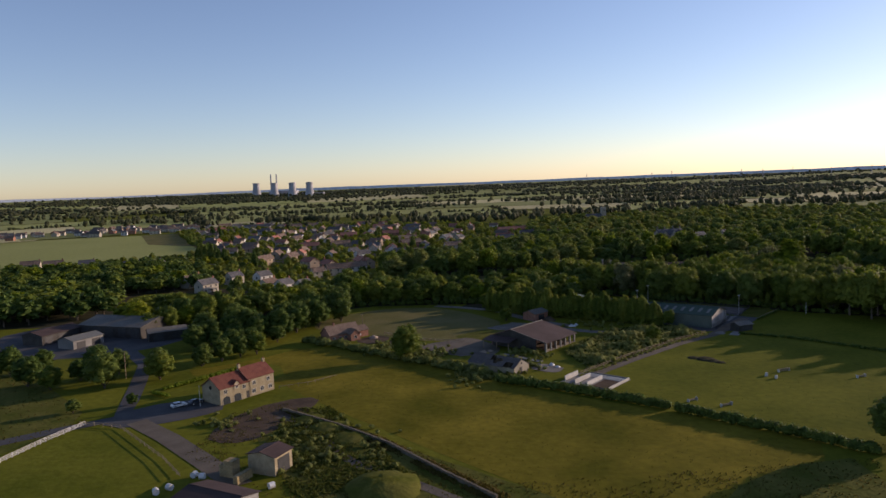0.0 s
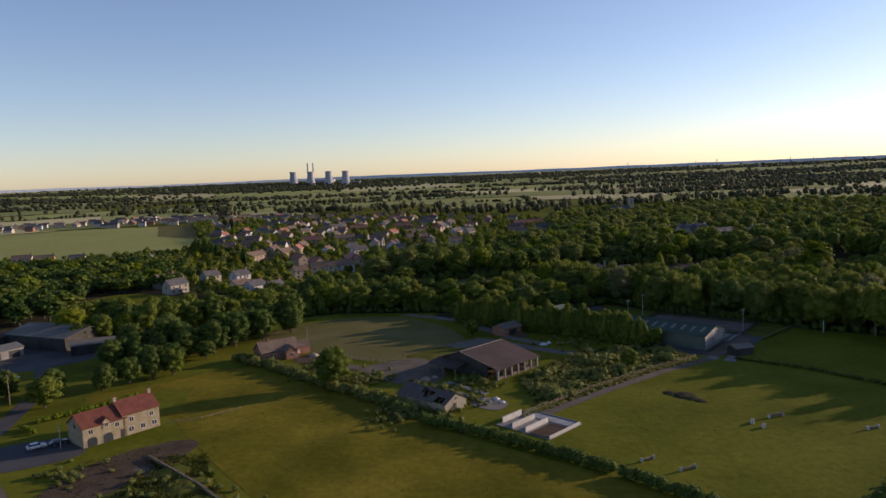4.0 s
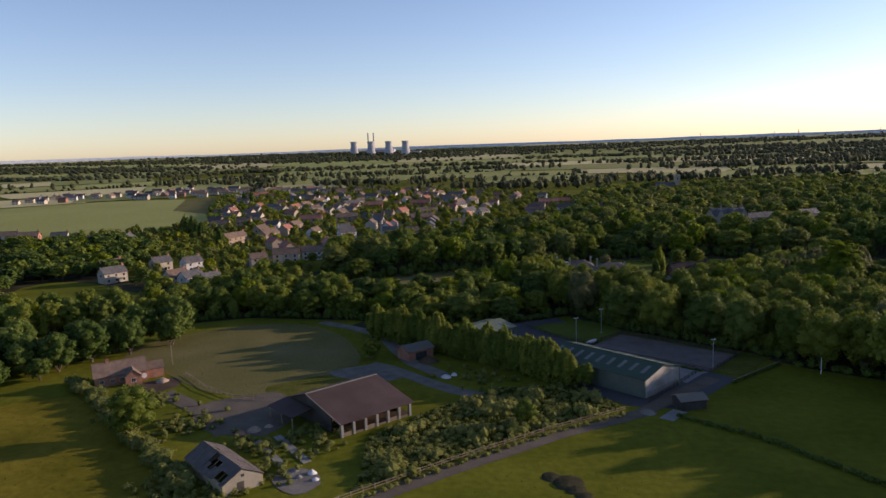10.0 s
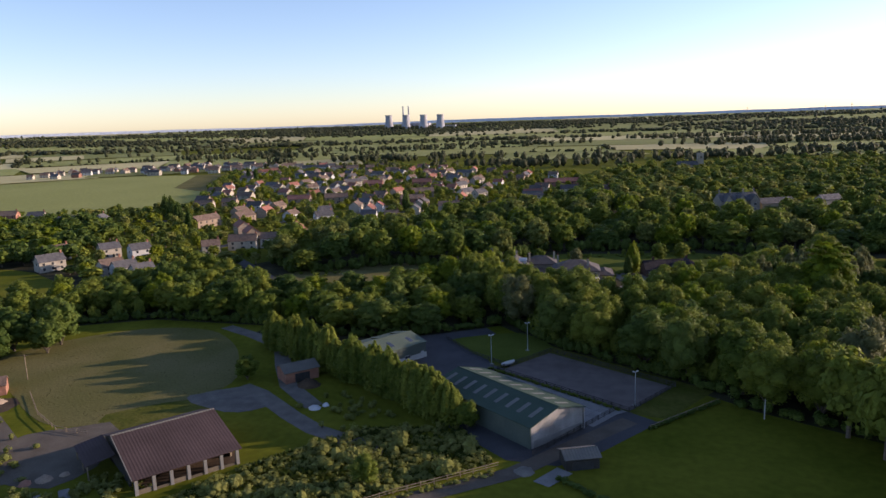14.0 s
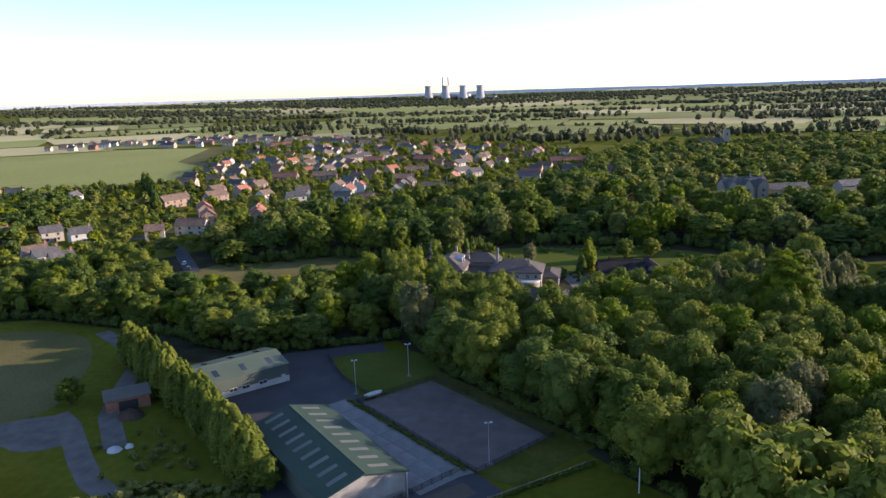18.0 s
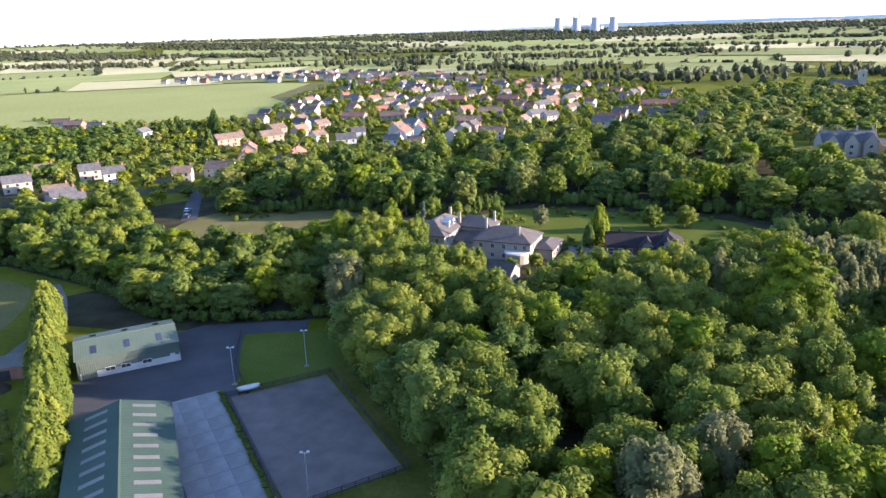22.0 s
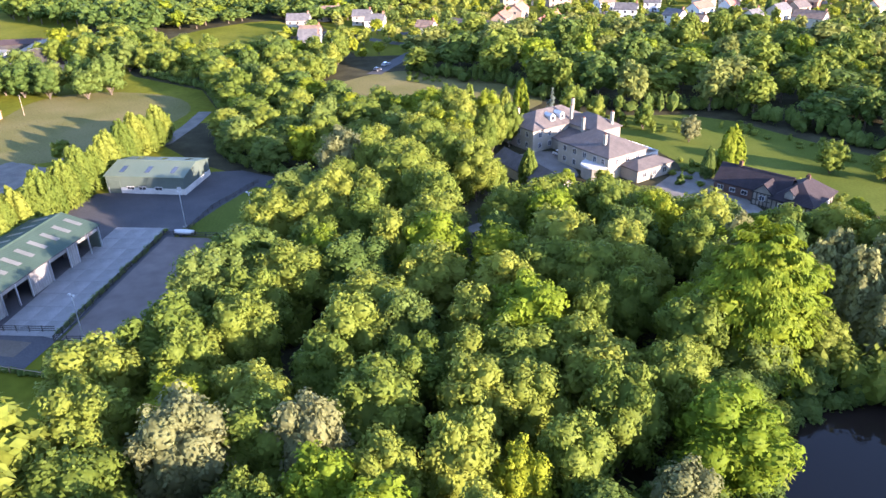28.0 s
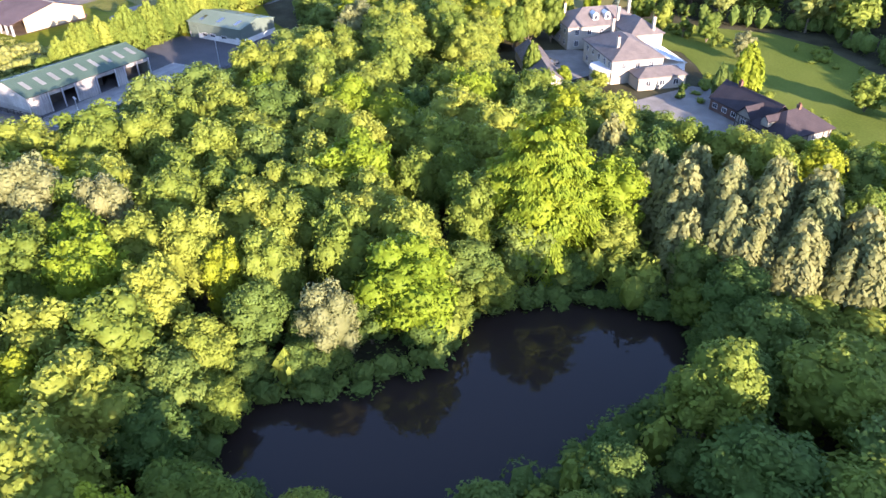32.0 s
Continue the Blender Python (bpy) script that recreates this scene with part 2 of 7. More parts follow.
GLASS_ROOF = material("conservatory_glass", (0.42, 0.50, 0.56), (0.50, 0.57, 0.62), 0.5, 0.12, 3, 0, spread=0.05, gloss=0.8)

TUFT = foliage("dry_grass_blades", (0.075, 0.070, 0.014), (0.125, 0.105, 0.030))
TUFT_GREEN = foliage("green_grass_blades", (0.068, 0.085, 0.014), (0.100, 0.110, 0.022))
LEAF_GREEN = foliage("broadleaf_green", (0.118, 0.154, 0.023), (0.176, 0.208, 0.034))
# Olive tint mixed in at random; paler to lift distant woods as haze does.
LEAF_HAZE_OLIVE = foliage("haze_lifted_olive_leaves", (0.139, 0.160, 0.039), (0.200, 0.216, 0.056))
LEAF_DARK = foliage("deep_green_leaves", (0.075, 0.117, 0.025), (0.113, 0.156, 0.033))
LEAF_YELLOW = foliage("lime_green_leaves", (0.140, 0.184, 0.013), (0.189, 0.225, 0.018), 0.12)
LEAF_SILVER = foliage("silver_leaves", (0.135, 0.142, 0.056), (0.190, 0.192, 0.084), 0.12)
LEAF_POPLAR = foliage("white_poplar_leaves", (0.145, 0.155, 0.055), (0.200, 0.205, 0.082), 0.10)
LEAF_BLUE = foliage("blue_green_needles", (0.09, 0.12, 0.10), (0.13, 0.16, 0.13), 0.1)
LEAF_COPPER = foliage("copper_leaves", (0.075, 0.035, 0.022), (0.11, 0.05, 0.03), 0.1)
LEAF_SCRUB = foliage("scrub_leaves", (0.153, 0.171, 0.041), (0.243, 0.248, 0.072))
# Far leaves carry a little grey-blue distance haze in their colour.
LEAF_FAR = foliage("far_woodland", (0.066, 0.074, 0.038), (0.093, 0.100, 0.050), 0.2)

water = bpy.data.materials.new("pond_water")
water.use_nodes = True
wb = water.node_tree.nodes["Principled BSDF"]
wb.inputs["Base Color"].default_value, wb.inputs["Roughness"].default_value = (0.019, 0.013, 0.010, 1), 0.04
wb.inputs["Specular IOR Level"].default_value = 0.17
ripple = water.node_tree.nodes.new("ShaderNodeTexNoise")
ripple.inputs["Scale"].default_value = 1.2
wbump = water.node_tree.nodes.new("ShaderNodeBump")
wbump.inputs["Strength"].default_value, wbump.inputs["Distance"].default_value = 0.05, 0.05
water.node_tree.links.new(ripple.outputs["Fac"], wbump.inputs["Height"])
water.node_tree.links.new(wbump.outputs["Normal"], wb.inputs["Normal"])


# ---- mesh helpers ----
class Shape:
    """Collects vertices and faces for one mesh."""

    def __init__(self):
        self.v, self.f = [], []

    def add(self, verts, faces):
        k = len(self.v)
        self.v += [tuple(p) for p in verts]
        self.f += [tuple(i + k for i in face) for face in faces]
        return self

    def box(self, x0, y0, z0, x1, y1, z1):
        return self.add([(x0, y0, z0), (x1, y0, z0), (x1, y1, z0), (x0, y1, z0), (x0, y0, z1), (x1, y0, z1), (x1, y1, z1), (x0, y1, z1)],
                        [(0, 3, 2, 1), (4, 5, 6, 7), (0, 1, 5, 4), (1, 2, 6, 5), (2, 3, 7, 6), (3, 0, 4, 7)])

    def slab(self, quad, thick):
        """A plate: four corners of its top, counter-clockwise from above, and its thickness downwards along the normal."""
        a, b, c, d = (Vector(q) for q in quad)
        n = (b - a).cross(d - a).normalized() * thick
        return self.add([a, b, c, d, a - n, b - n, c - n, d - n], [(0, 1, 2, 3), (7, 6, 5, 4), (0, 4, 5, 1), (1, 5, 6, 2), (2, 6, 7, 3), (3, 7, 4, 0)])

    def tube(self, p, q, r0, r1, n=6):
        p, q = Vector(p), Vector(q)
        axis = (q - p).normalized()
        side = axis.orthogonal().normalized()
        up = axis.cross(side)
        ring = [side * math.cos(2 * math.pi * i / n) + up * math.sin(2 * math.pi * i / n) for i in range(n)]
        return self.add([p + d * r0 for d in ring] + [q + d * r1 for d in ring],
                        [(i, (i + 1) % n, n + (i + 1) % n, n + i) for i in range(n)] + [tuple(range(n - 1, -1, -1)), tuple(range(n, 2 * n))])

    def prism(self, profile, x0, x1):
        """A profile of (y, z) points, drawn out along x."""
        n = len(profile)
        return self.add([(x0, y, z) for y, z in profile] + [(x1, y, z) for y, z in profile],
                        [(i, (i + 1) % n, n + (i + 1) % n, n + i) for i in range(n)] + [tuple(range(n - 1, -1, -1)), tuple(range(n, 2 * n))])

    def mesh(self, name, mat, smooth=False):
        d = bpy.data.meshes.new(name)
        d.from_pydata(self.v, [], self.f)
        d.materials.append(mat)
        bm = bmesh.new()
        bm.from_mesh(d)
        bmesh.ops.recalc_face_normals(bm, faces=bm.faces)
        bm.to_mesh(d)
        bm.free()
        if smooth:
            d.polygons.foreach_set("use_smooth", [True] * len(d.polygons))
        return d


def quick_mesh(name, verts, faces, mat):
    d = bpy.data.meshes.new(name)
    d.from_pydata(verts, [], faces)
    d.materials.append(mat)
    return d


def thing(name, x, y, z=0.0, turn=0.0, label="", category="", group="", kind="", scale=None):
    ob = new(name)
    ob.empty_display_size = 0.5
    ob.location, ob.rotation_euler = (x, y, z), (0, 0, radians(turn))
    if scale:
        ob.scale = scale
    return tagged(ob, label, category, group, kind)


def part(name, data, parent, label="", at=(0, 0, 0), turn=0.0):
    ob = new(name, data)
    ob.parent = parent
    ob.location, ob.rotation_euler = at, (0, 0, radians(turn))
    if label:
        ob["label"] = label
    return ob


def inside(x, y, poly):
    hit, j = False, len(poly) - 1
    for i in range(len(poly)):
        (xi, yi), (xj, yj) = poly[i], poly[j]
        if (yi > y) != (yj > y) and x < (xj - xi) * (y - yi) / (yj - yi) + xi:
            hit = not hit
        j = i
    return hit


def terrain(x, y):
    u = min(max((math.hypot(x - 50, y - 200) - 2000) / 2600, 0), 1)
    return 49 * u * u * (3 - 2 * u)


def smooth_outline(points, rounds=2, wobble=0.0, seed=1):
    rng = random.Random(seed)
    for _ in range(rounds):
        out = []
        for i, p in enumerate(points):
            q = points[(i + 1) % len(points)]
            out += [(0.75 * p[0] + 0.25 * q[0], 0.75 * p[1] + 0.25 * q[1]), (0.25 * p[0] + 0.75 * q[0], 0.25 * p[1] + 0.75 * q[1])]
        points = out
    return [(x + rng.uniform(-wobble, wobble), y + rng.uniform(-wobble, wobble)) for x, y in points]


def patch(name, points, z, mat, label, category="ground", rounds=0, wobble=0.0):
    """A flat piece of ground, laid just above the ground sheet."""
    pts = smooth_outline(points, rounds, wobble) if rounds or wobble else points
    bm = bmesh.new()
    bm.faces.new([bm.verts.new((x, y, z)) for x, y in pts])
    bmesh.ops.recalc_face_normals(bm, faces=bm.faces)
    for f in bm.faces:
        if f.normal.z < 0:
            f.normal_flip()
    bmesh.ops.triangulate(bm, faces=bm.faces)
    d = bpy.data.meshes.new(name)
    bm.to_mesh(d)
    bm.free()
    d.materials.append(mat)
    return tagged(new(name, d), label, category, kind="structure")


def ribbon(name, line, width, z, mat, label, category="track"):
    """A strip of ground of even width along a line."""
    left, right = [], []
    for i, (x, y) in enumerate(line):
        a, b = line[max(i - 1, 0)], line[min(i + 1, len(line) - 1)]
        dx, dy = b[0] - a[0], b[1] - a[1]
        k = width / 2 / math.hypot(dx, dy)
        left.append((x - dy * k, y + dx * k))
        right.append((x + dy * k, y - dx * k))
    n = len(line)
    d = quick_mesh(name, [(x, y, z) for x, y in left + right], [(n + i, n + i + 1, i + 1, i) for i in range(n - 1)], mat)
    return tagged(new(name, d), label, category, kind="structure")


# ---- ground ----
sheet = Shape()
radii = [0, 60, 130, 220, 330, 460, 620, 820, 1060, 1350, 1700, 2000, 2250, 2500, 2750, 3000, 3250, 3500, 3750, 4000, 4250, 4450]
SEGS = 96
gv = [(50.0, 200.0, 0.0)]
for r in radii[1:]:
    for i in range(SEGS):
        a = 2 * math.pi * i / SEGS
        x, y = 50 + r * math.cos(a), 200 + r * math.sin(a)
        gv.append((x, y, terrain(x, y)))
gf = [(0, 1 + i, 1 + (i + 1) % SEGS) for i in range(SEGS)]
for k in range(len(radii) - 2):
    for i in range(SEGS):
        p, q = 1 + k * SEGS + i, 1 + k * SEGS + (i + 1) % SEGS
        gf.append((p, p + SEGS, q + SEGS, q))
tagged(new("ground", quick_mesh("ground", gv, gf, GRASS_LUSH)), "olive green meadow land reaching to the horizon", "ground", kind="structure")

# ---- fields, yards and tracks ----
patch("woodland_floor", [(-440, 340), (-180, 330), (-77, 338), (-37, 356), (7, 353), (45, 340), (62, 347), (84, 361), (103, 338), (132, 316), (146, 304), (158, 290), (167, 274), (214, 231), (300, 198), (322, 284), (348, 340), (338, 480), (424, 560), (424, 645), (150, 660), (60, 640), (-40, 505), (-150, 470), (-230, 600), (-420, 560)], 0.02, FOREST_FLOOR, "dark shaded leaf litter under the woodland")
patch("ground_village", [(-235, 600), (-160, 448), (-60, 428), (-40, 470), (20, 560), (80, 640), (160, 650), (180, 800), (60, 960), (-50, 1080), (-300, 1150), (-330, 860), (-210, 680)], 0.05, GRASS_LUSH, "green gardens and verges of the village")
patch("paddock", [(-53, 272), (-70, 250), (-95, 236), (-55, 222), (-40, 200), (10, 140), (40, 110), (86, 148), (66, 170), (14, 210), (-8, 238), (-30, 254)], 0.03, GRASS, "olive grazed paddock with worn patches", "field", 1)
patch("riding_field", [(46, 196), (54, 208), (60, 222), (80, 244), (103, 263), (120, 256), (150, 228), (170, 200), (130, 130), (92, 148), (68, 172)], 0.03, GRASS_LUSH, "lush green riding field", "field")
patch("shaded_field", [(108, 266), (124, 288), (144, 304), (170, 288), (240, 240), (300, 180), (170, 180), (150, 230), (122, 257)], 0.035, GRASS_LUSH, "green field beside the wood", "field")
patch("hay_field", [(-57, 300), (-60, 320), (-38, 345), (-12, 349), (6, 334), (17, 316), (24, 300), (14, 285), (2, 270), (-12, 272), (-38, 292)], 0.04, GRASS_DRY, "oval mown hay field with dry grass", "field", 2)
patch("rough_corner", [(10, 140), (-20, 168), (-46, 200), (-56, 192), (-40, 150), (0, 90), (60, 90), (90, 146), (60, 140), (38, 112)], 0.034, GRASS_ROUGH, "rough tussocky grass beside the paddock", "field", 1)
patch("horse_paddock", [(-104, 160), (-90, 183), (-62, 158), (-60, 148), (-80, 110), (-140, 110)], 0.03, GRASS_LUSH, "mown dark green horse paddock", "field")
patch("rough_pasture", [(-210, 190), (-160, 260), (-120, 215), (-98, 190), (-108, 162), (-150, 110), (-260, 110)], 0.03, GRASS_ROUGH, "rough straw-coloured pasture", "field", 1)
patch("house_lawn", [(-84, 222), (-72, 240), (-60, 246), (-52, 224), (-68, 214)], 0.06, GRASS_LUSH, "mown lawn beside the red-roofed house", "lawn", 1)
patch("meadow_clearing", [(-175, 378), (-190, 430), (-160, 432), (-122, 408), (-86, 386), (-105, 361), (-140, 355)], 0.06, GRASS_LUSH, "sunny clearing between tree belts", "field", 1)
patch("manor_meadow", [(-10, 386), (-22, 410), (-26, 428), (-14, 444), (6, 452), (24, 460), (46, 454), (56, 432), (52, 408), (24, 390)], 0.06, GRASS_DRY, "mown meadow in front of the manor", "lawn", 1)
patch("manor_lawn", [(60, 405), (56, 440), (72, 458), (88, 484), (126, 486), (160, 492), (186, 470), (168, 454), (150, 452), (130, 446), (120, 440), (110, 445), (90, 446)], 0.06, LAWN, "broad striped manor lawn", "lawn", 1)
# Darker grass mix here; the shade under the trees is put into the colour.
patch("arena_surround", [(84, 322), (100, 343), (142, 312), (130, 294), (122, 296)], 0.05, GRASS_ROUGH, "grass verge round the riding arena, coloured dark for tree shade", "verge")
patch("woodland_glade", [(205, 452), (210, 470), (240, 482), (246, 462), (232, 452)], 0.06, GRASS_LUSH, "small green glade in the wood", "field", 1)
patch("yard", [(70, 296), (55, 310), (60, 322), (54, 336), (58, 345), (68, 351), (80, 358), (84, 352), (78, 344), (87, 324), (90, 322), (128, 292), (116, 276), (108, 269), (98, 270)], 0.06, ASPHALT, "grey-blue asphalt yard by the stables", "yard")
patch("corner_lawn", [(90, 323), (101, 338), (103, 341), (93, 354), (84, 352), (71, 345.5), (73, 342), (81, 332)], 0.075, LAWN, "dark green lawn at the head of the riding arena", "lawn", 1)
patch("wood_edge_track", [(24, 331), (46, 336), (62, 344), (68, 351), (60, 349), (42, 344), (10, 352), (6, 344)], 0.055, FOREST_FLOOR, "dark earth along the edge of the wood", "track")
patch("concrete_apron", [(113, 289.5), (79, 311.5), (85.5, 321.3), (121.5, 297)], 0.07, CONCRETE, "stained pale concrete apron beside the stable barn", "yard")
patch("arena", [(90, 320), (101.5, 335.5), (132.5, 313.5), (122, 297.5)], 0.10, SAND, "brown sand riding arena", "arena")
patch("soil_plot", [(-62, 172), (-56, 194), (-42, 204), (-36, 198), (-46, 170), (-54, 166)], 0.07, SOIL, "bare brown soil plot by the house", "soil", 1)
patch("house_yard", [(-95, 186), (-88, 200), (-72, 206), (-62, 196), (-68, 188), (-84, 180)], 0.07, ASPHALT, "asphalt forecourt of the red-roofed house", "yard", 1)
patch("farm_yard", [(-190, 268), (-200, 330), (-150, 345), (-105, 330), (-108, 285), (-135, 262)], 0.05, ASPHALT, "dark concrete farmyard", "yard", 1)
patch("barn_yard", [(14, 290), (20, 296), (28, 301), (36, 296), (40, 289), (34, 284), (28, 284)], 0.06, GRAVEL_WORN, "worn gravel corner behind the old barn", "yard", 2, 0.3)
ribbon("track_barn", [(26, 300), (33, 296), (40, 290), (47, 284), (55, 278), (64, 274), (74, 270)], 4.6, 0.065, GRAVEL_WORN, "worn gravel track past the old barn")
patch("barn_floor", [(14, 262), (25, 276), (31, 277), (46, 262), (36, 249), (30, 250)], 0.055, SOIL, "trodden earth floor of the old barn", "yard")
patch("barn_approach", [(10, 276), (-3, 270), (-10, 264), (-6, 252), (6, 244), (18, 247), (18, 258)], 0.058, TRACK, "muddy approach in front of the old barn", "yard", 1, 0.5)
patch("barn_verge", [(0, 276), (10, 286), (22, 292), (26, 284), (14, 270)], 0.045, GRASS_ROUGH, "rough grass behind the old barn", "verge", 1)
patch("rubble_yard", [(25, 226), (29, 232), (37, 226), (34, 219), (29, 221)], 0.08, GRAVEL, "pale broken concrete yard", "yard", 1)
patch("cottage_yard", [(-38, 276), (-30, 286), (-22, 280), (-28, 268)], 0.08, SOIL, "brown earth yard of the cottage", "yard", 1)
patch("scrub_ground", [(46, 224), (40, 246), (50, 262), (64, 282), (84, 286), (98, 270), (74, 250), (56, 230)], 0.05, GRASS_LUSH, "weedy ground overgrown with scrub", "ground", 1)
patch("manor_court", [(86, 405), (88, 419), (92, 424), (108, 416), (112, 406), (96, 404)], 0.09, GRAVEL, "brown gravel courtyard of the manor", "yard")
patch("manor_drive", [(126, 420), (119, 438), (124, 444), (134, 440), (152, 434), (152, 422), (140, 421)], 0.09, GRAVEL, "pale paved forecourt beside the lodge", "yard")

ribbon("track_field", [(40, 212), (60, 232), (82, 252), (100, 265), (112, 280), (122, 292)], 4.2, 0.08, TRACK, "worn grey track along the riding field")
ribbon("track_yard", [(50, 290), (38, 302), (30, 316), (22, 332), (8, 342), (-6, 350)], 4.5, 0.08, GRAVEL_WORN, "curving gravel track round the hay field")
ribbon("track_cottage", [(-24, 272), (-10, 262), (2, 252), (6, 246)], 5.0, 0.07, TRACK, "shaded track by the cottage")
ribbon("drive", [(-140, 152), (-104, 180), (-90, 190), (-94, 205), (-100, 225), (-108, 250), (-125, 275)], 5.0, 0.08, ASPHALT, "asphalt farm drive", "road")
ribbon("dirt_drive", [(-84, 186), (-70, 172), (-56, 156), (-44, 142)], 5.5, 0.09, TRACK, "brown dirt drive to the hay yard")
ribbon("bank_track", [(-46, 186), (-38, 180), (-31, 170), (-28, 160), (-20, 150), (-8, 140), (6, 126)], 2.6, 0.075, TRACK, "pale worn track over the rough bank")
ribbon("manor_path", [(122, 372), (119, 388), (120, 402), (124, 420)], 3.0, 0.10, GRAVEL, "gravel path through the wood")
ribbon("lane", [(-24, 420), (-45, 443), (-62, 462), (-90, 452), (-130, 440)], 6.0, 0.10, ASPHALT, "grey lane into the village", "road")
ribbon("village_street", [(-100, 470), (-84, 530), (-92, 590), (-60, 640), (-40, 720), (-60, 800), (-120, 900), (-160, 1000)], 7.0, 0.12, ASPHALT, "village street", "road")
ribbon("village_cross_street", [(-230, 600), (-150, 600), (-92, 592), (-20, 650), (40, 720), (90, 800)], 6.5, 0.13, ASPHALT, "village side street", "road")

WATER_LINE = [(209, 339), (208.5, 347), (208, 353), (207, 360), (204, 366), (198, 369), (195.5, 375), (195, 382), (197, 390), (203, 400), (212, 398), (218, 390), (223, 379), (227, 371), (229, 359), (228, 349), (223, 341), (215, 336)]
pond_ob = patch("water", WATER_LINE, 0.12, water, "still brown woodland pond reflecting the trees", "pond", 2)

# far fields seen over the village
patch("crop_field_west", [(-349, 609), (-440, 560), (-620, 470), (-1100, 560), (-980, 800), (-750, 960), (-550, 1060), (-450, 1060), (-360, 870), (-287, 818), (-208, 672), (-286, 639)], 0.15, CROP_PALE, "broad pale green barley field", "field")
patch("crop_strip_west", [(-349, 612), (-290, 640), (-240, 668), (-250, 700), (-330, 690), (-460, 640)], 0.3, CROP_PALE, "greener strip of crop", "field")


patch("village_meadow", [(-206, 668), (-240, 716), (-287, 812), (-360, 866), (-450, 1062), (-372, 1084), (-330, 1000), (-300, 868), (-222, 696), (-190, 668)], 0.22, GRASS_DRY, "dry meadow beside the barley", "field")

field_lift = [1.0]


def far_field(name, corners, mat, label):
    """A quad of farmland draped on the terrain, each a little above the one before."""
    field_lift[0] += 0.012
    a, b, c, d = corners
    n = 6
    pts = []
    for i in range(n + 1):
        for j in range(n + 1):
            u, v = i / n, j / n
            x = (a[0] * (1 - u) + b[0] * u) * (1 - v) + (d[0] * (1 - u) + c[0] * u) * v
            y = (a[1] * (1 - u) + b[1] * u) * (1 - v) + (d[1] * (1 - u) + c[1] * u) * v
            pts.append((x, y, terrain(x, y) + field_lift[0]))
    faces = [(i * (n + 1) + j, (i + 1) * (n + 1) + j, (i + 1) * (n + 1) + j + 1, i * (n + 1) + j + 1) for i in range(n) for j in range(n)]
    s = Shape()
    s.add(pts, faces)
    return tagged(new(name, s.mesh(name, mat)), label, "field", kind="structure")


far_field("far_field_green", [(-40, 1190), (-70, 1640), (60, 1690), (190, 1340)], CROP_GREEN, "green field behind the village woods")
far_field("far_field_strip", [(265, 1546), (303, 1783), (620, 1520), (540, 1325)], CROP_GREEN, "narrow green field")
far_field("far_field_yellow", [(-430, 2560), (-450, 2990), (-220, 2780), (-260, 2440)], CROP_YELLOW, "pale ripe field near the power station")
far_field("far_field_pale", [(-138, 2700), (-120, 3000), (300, 2900), (220, 2448)], CROP_PALE, "pale green fields")
SPOT = far_field("spoil_heap", [(391, 2278), (568, 2779), (640, 2200), (501, 1796)], SPOIL, "bare brown spoil heap")

# a patchwork of farmland out to the hills
rng = random.Random(11)
ring_edges = [1120, 1330, 1580, 1880, 2240, 2660, 3120, 3600, 4050, 4380]
CROPS = [CROP_GREEN, CROP_PALE, CROP_GREEN, CROP_YELLOW, CROP_PALE]
hedge_lines = []
for k in range(len(ring_edges) - 1):
    r0, r1 = ring_edges[k], ring_edges[k + 1]
    step = 9.0 if k < 4 else 7.0
    b = -84.0 + rng.uniform(0, step)
    while b < 62:
        b1 = b + step * rng.uniform(0.6, 1.5)
        pts = []
        for rr, bb in ((r0, b), (r1, b), (r1, b1), (r0, b1)):
            q, w = rr + rng.uniform(-40, 40), radians(bb + rng.uniform(-0.6, 0.6))
            pts.append((60 + q * math.sin(w), 150 + q * math.cos(w)))
        mid = (sum(p[0] for p in pts) / 4, sum(p[1] for p in pts) / 4)
        if not (-350 < mid[0] < 330 and mid[1] < 1400) and rng.random() < 0.93:
            far_field("farm_field", pts, rng.choice(CROPS), "distant farmland field")
            hedge_lines.append((pts[0], pts[3]))
            hedge_lines.append((pts[0], pts[1]))
        b = b1


# ---- trees ----
ICO_V, ICO_F = [], []
_bm = bmesh.new()
bmesh.ops.create_icosphere(_bm, subdivisions=2, radius=1)
ICO_V = np.array([v.co[:] for v in _bm.verts])
_bm.verts.index_update()
ICO_F = np.array([[v.index for v in f.verts] for f in _bm.faces])
_bm.free()


_bm = bmesh.new()
bmesh.ops.create_icosphere(_bm, subdivisions=1, radius=1)
LOW_V = np.array([v.co[:] for v in _bm.verts])
_bm.verts.index_update()
LOW_F = np.array([[v.index for v in f.verts] for f in _bm.faces])
_bm.free()


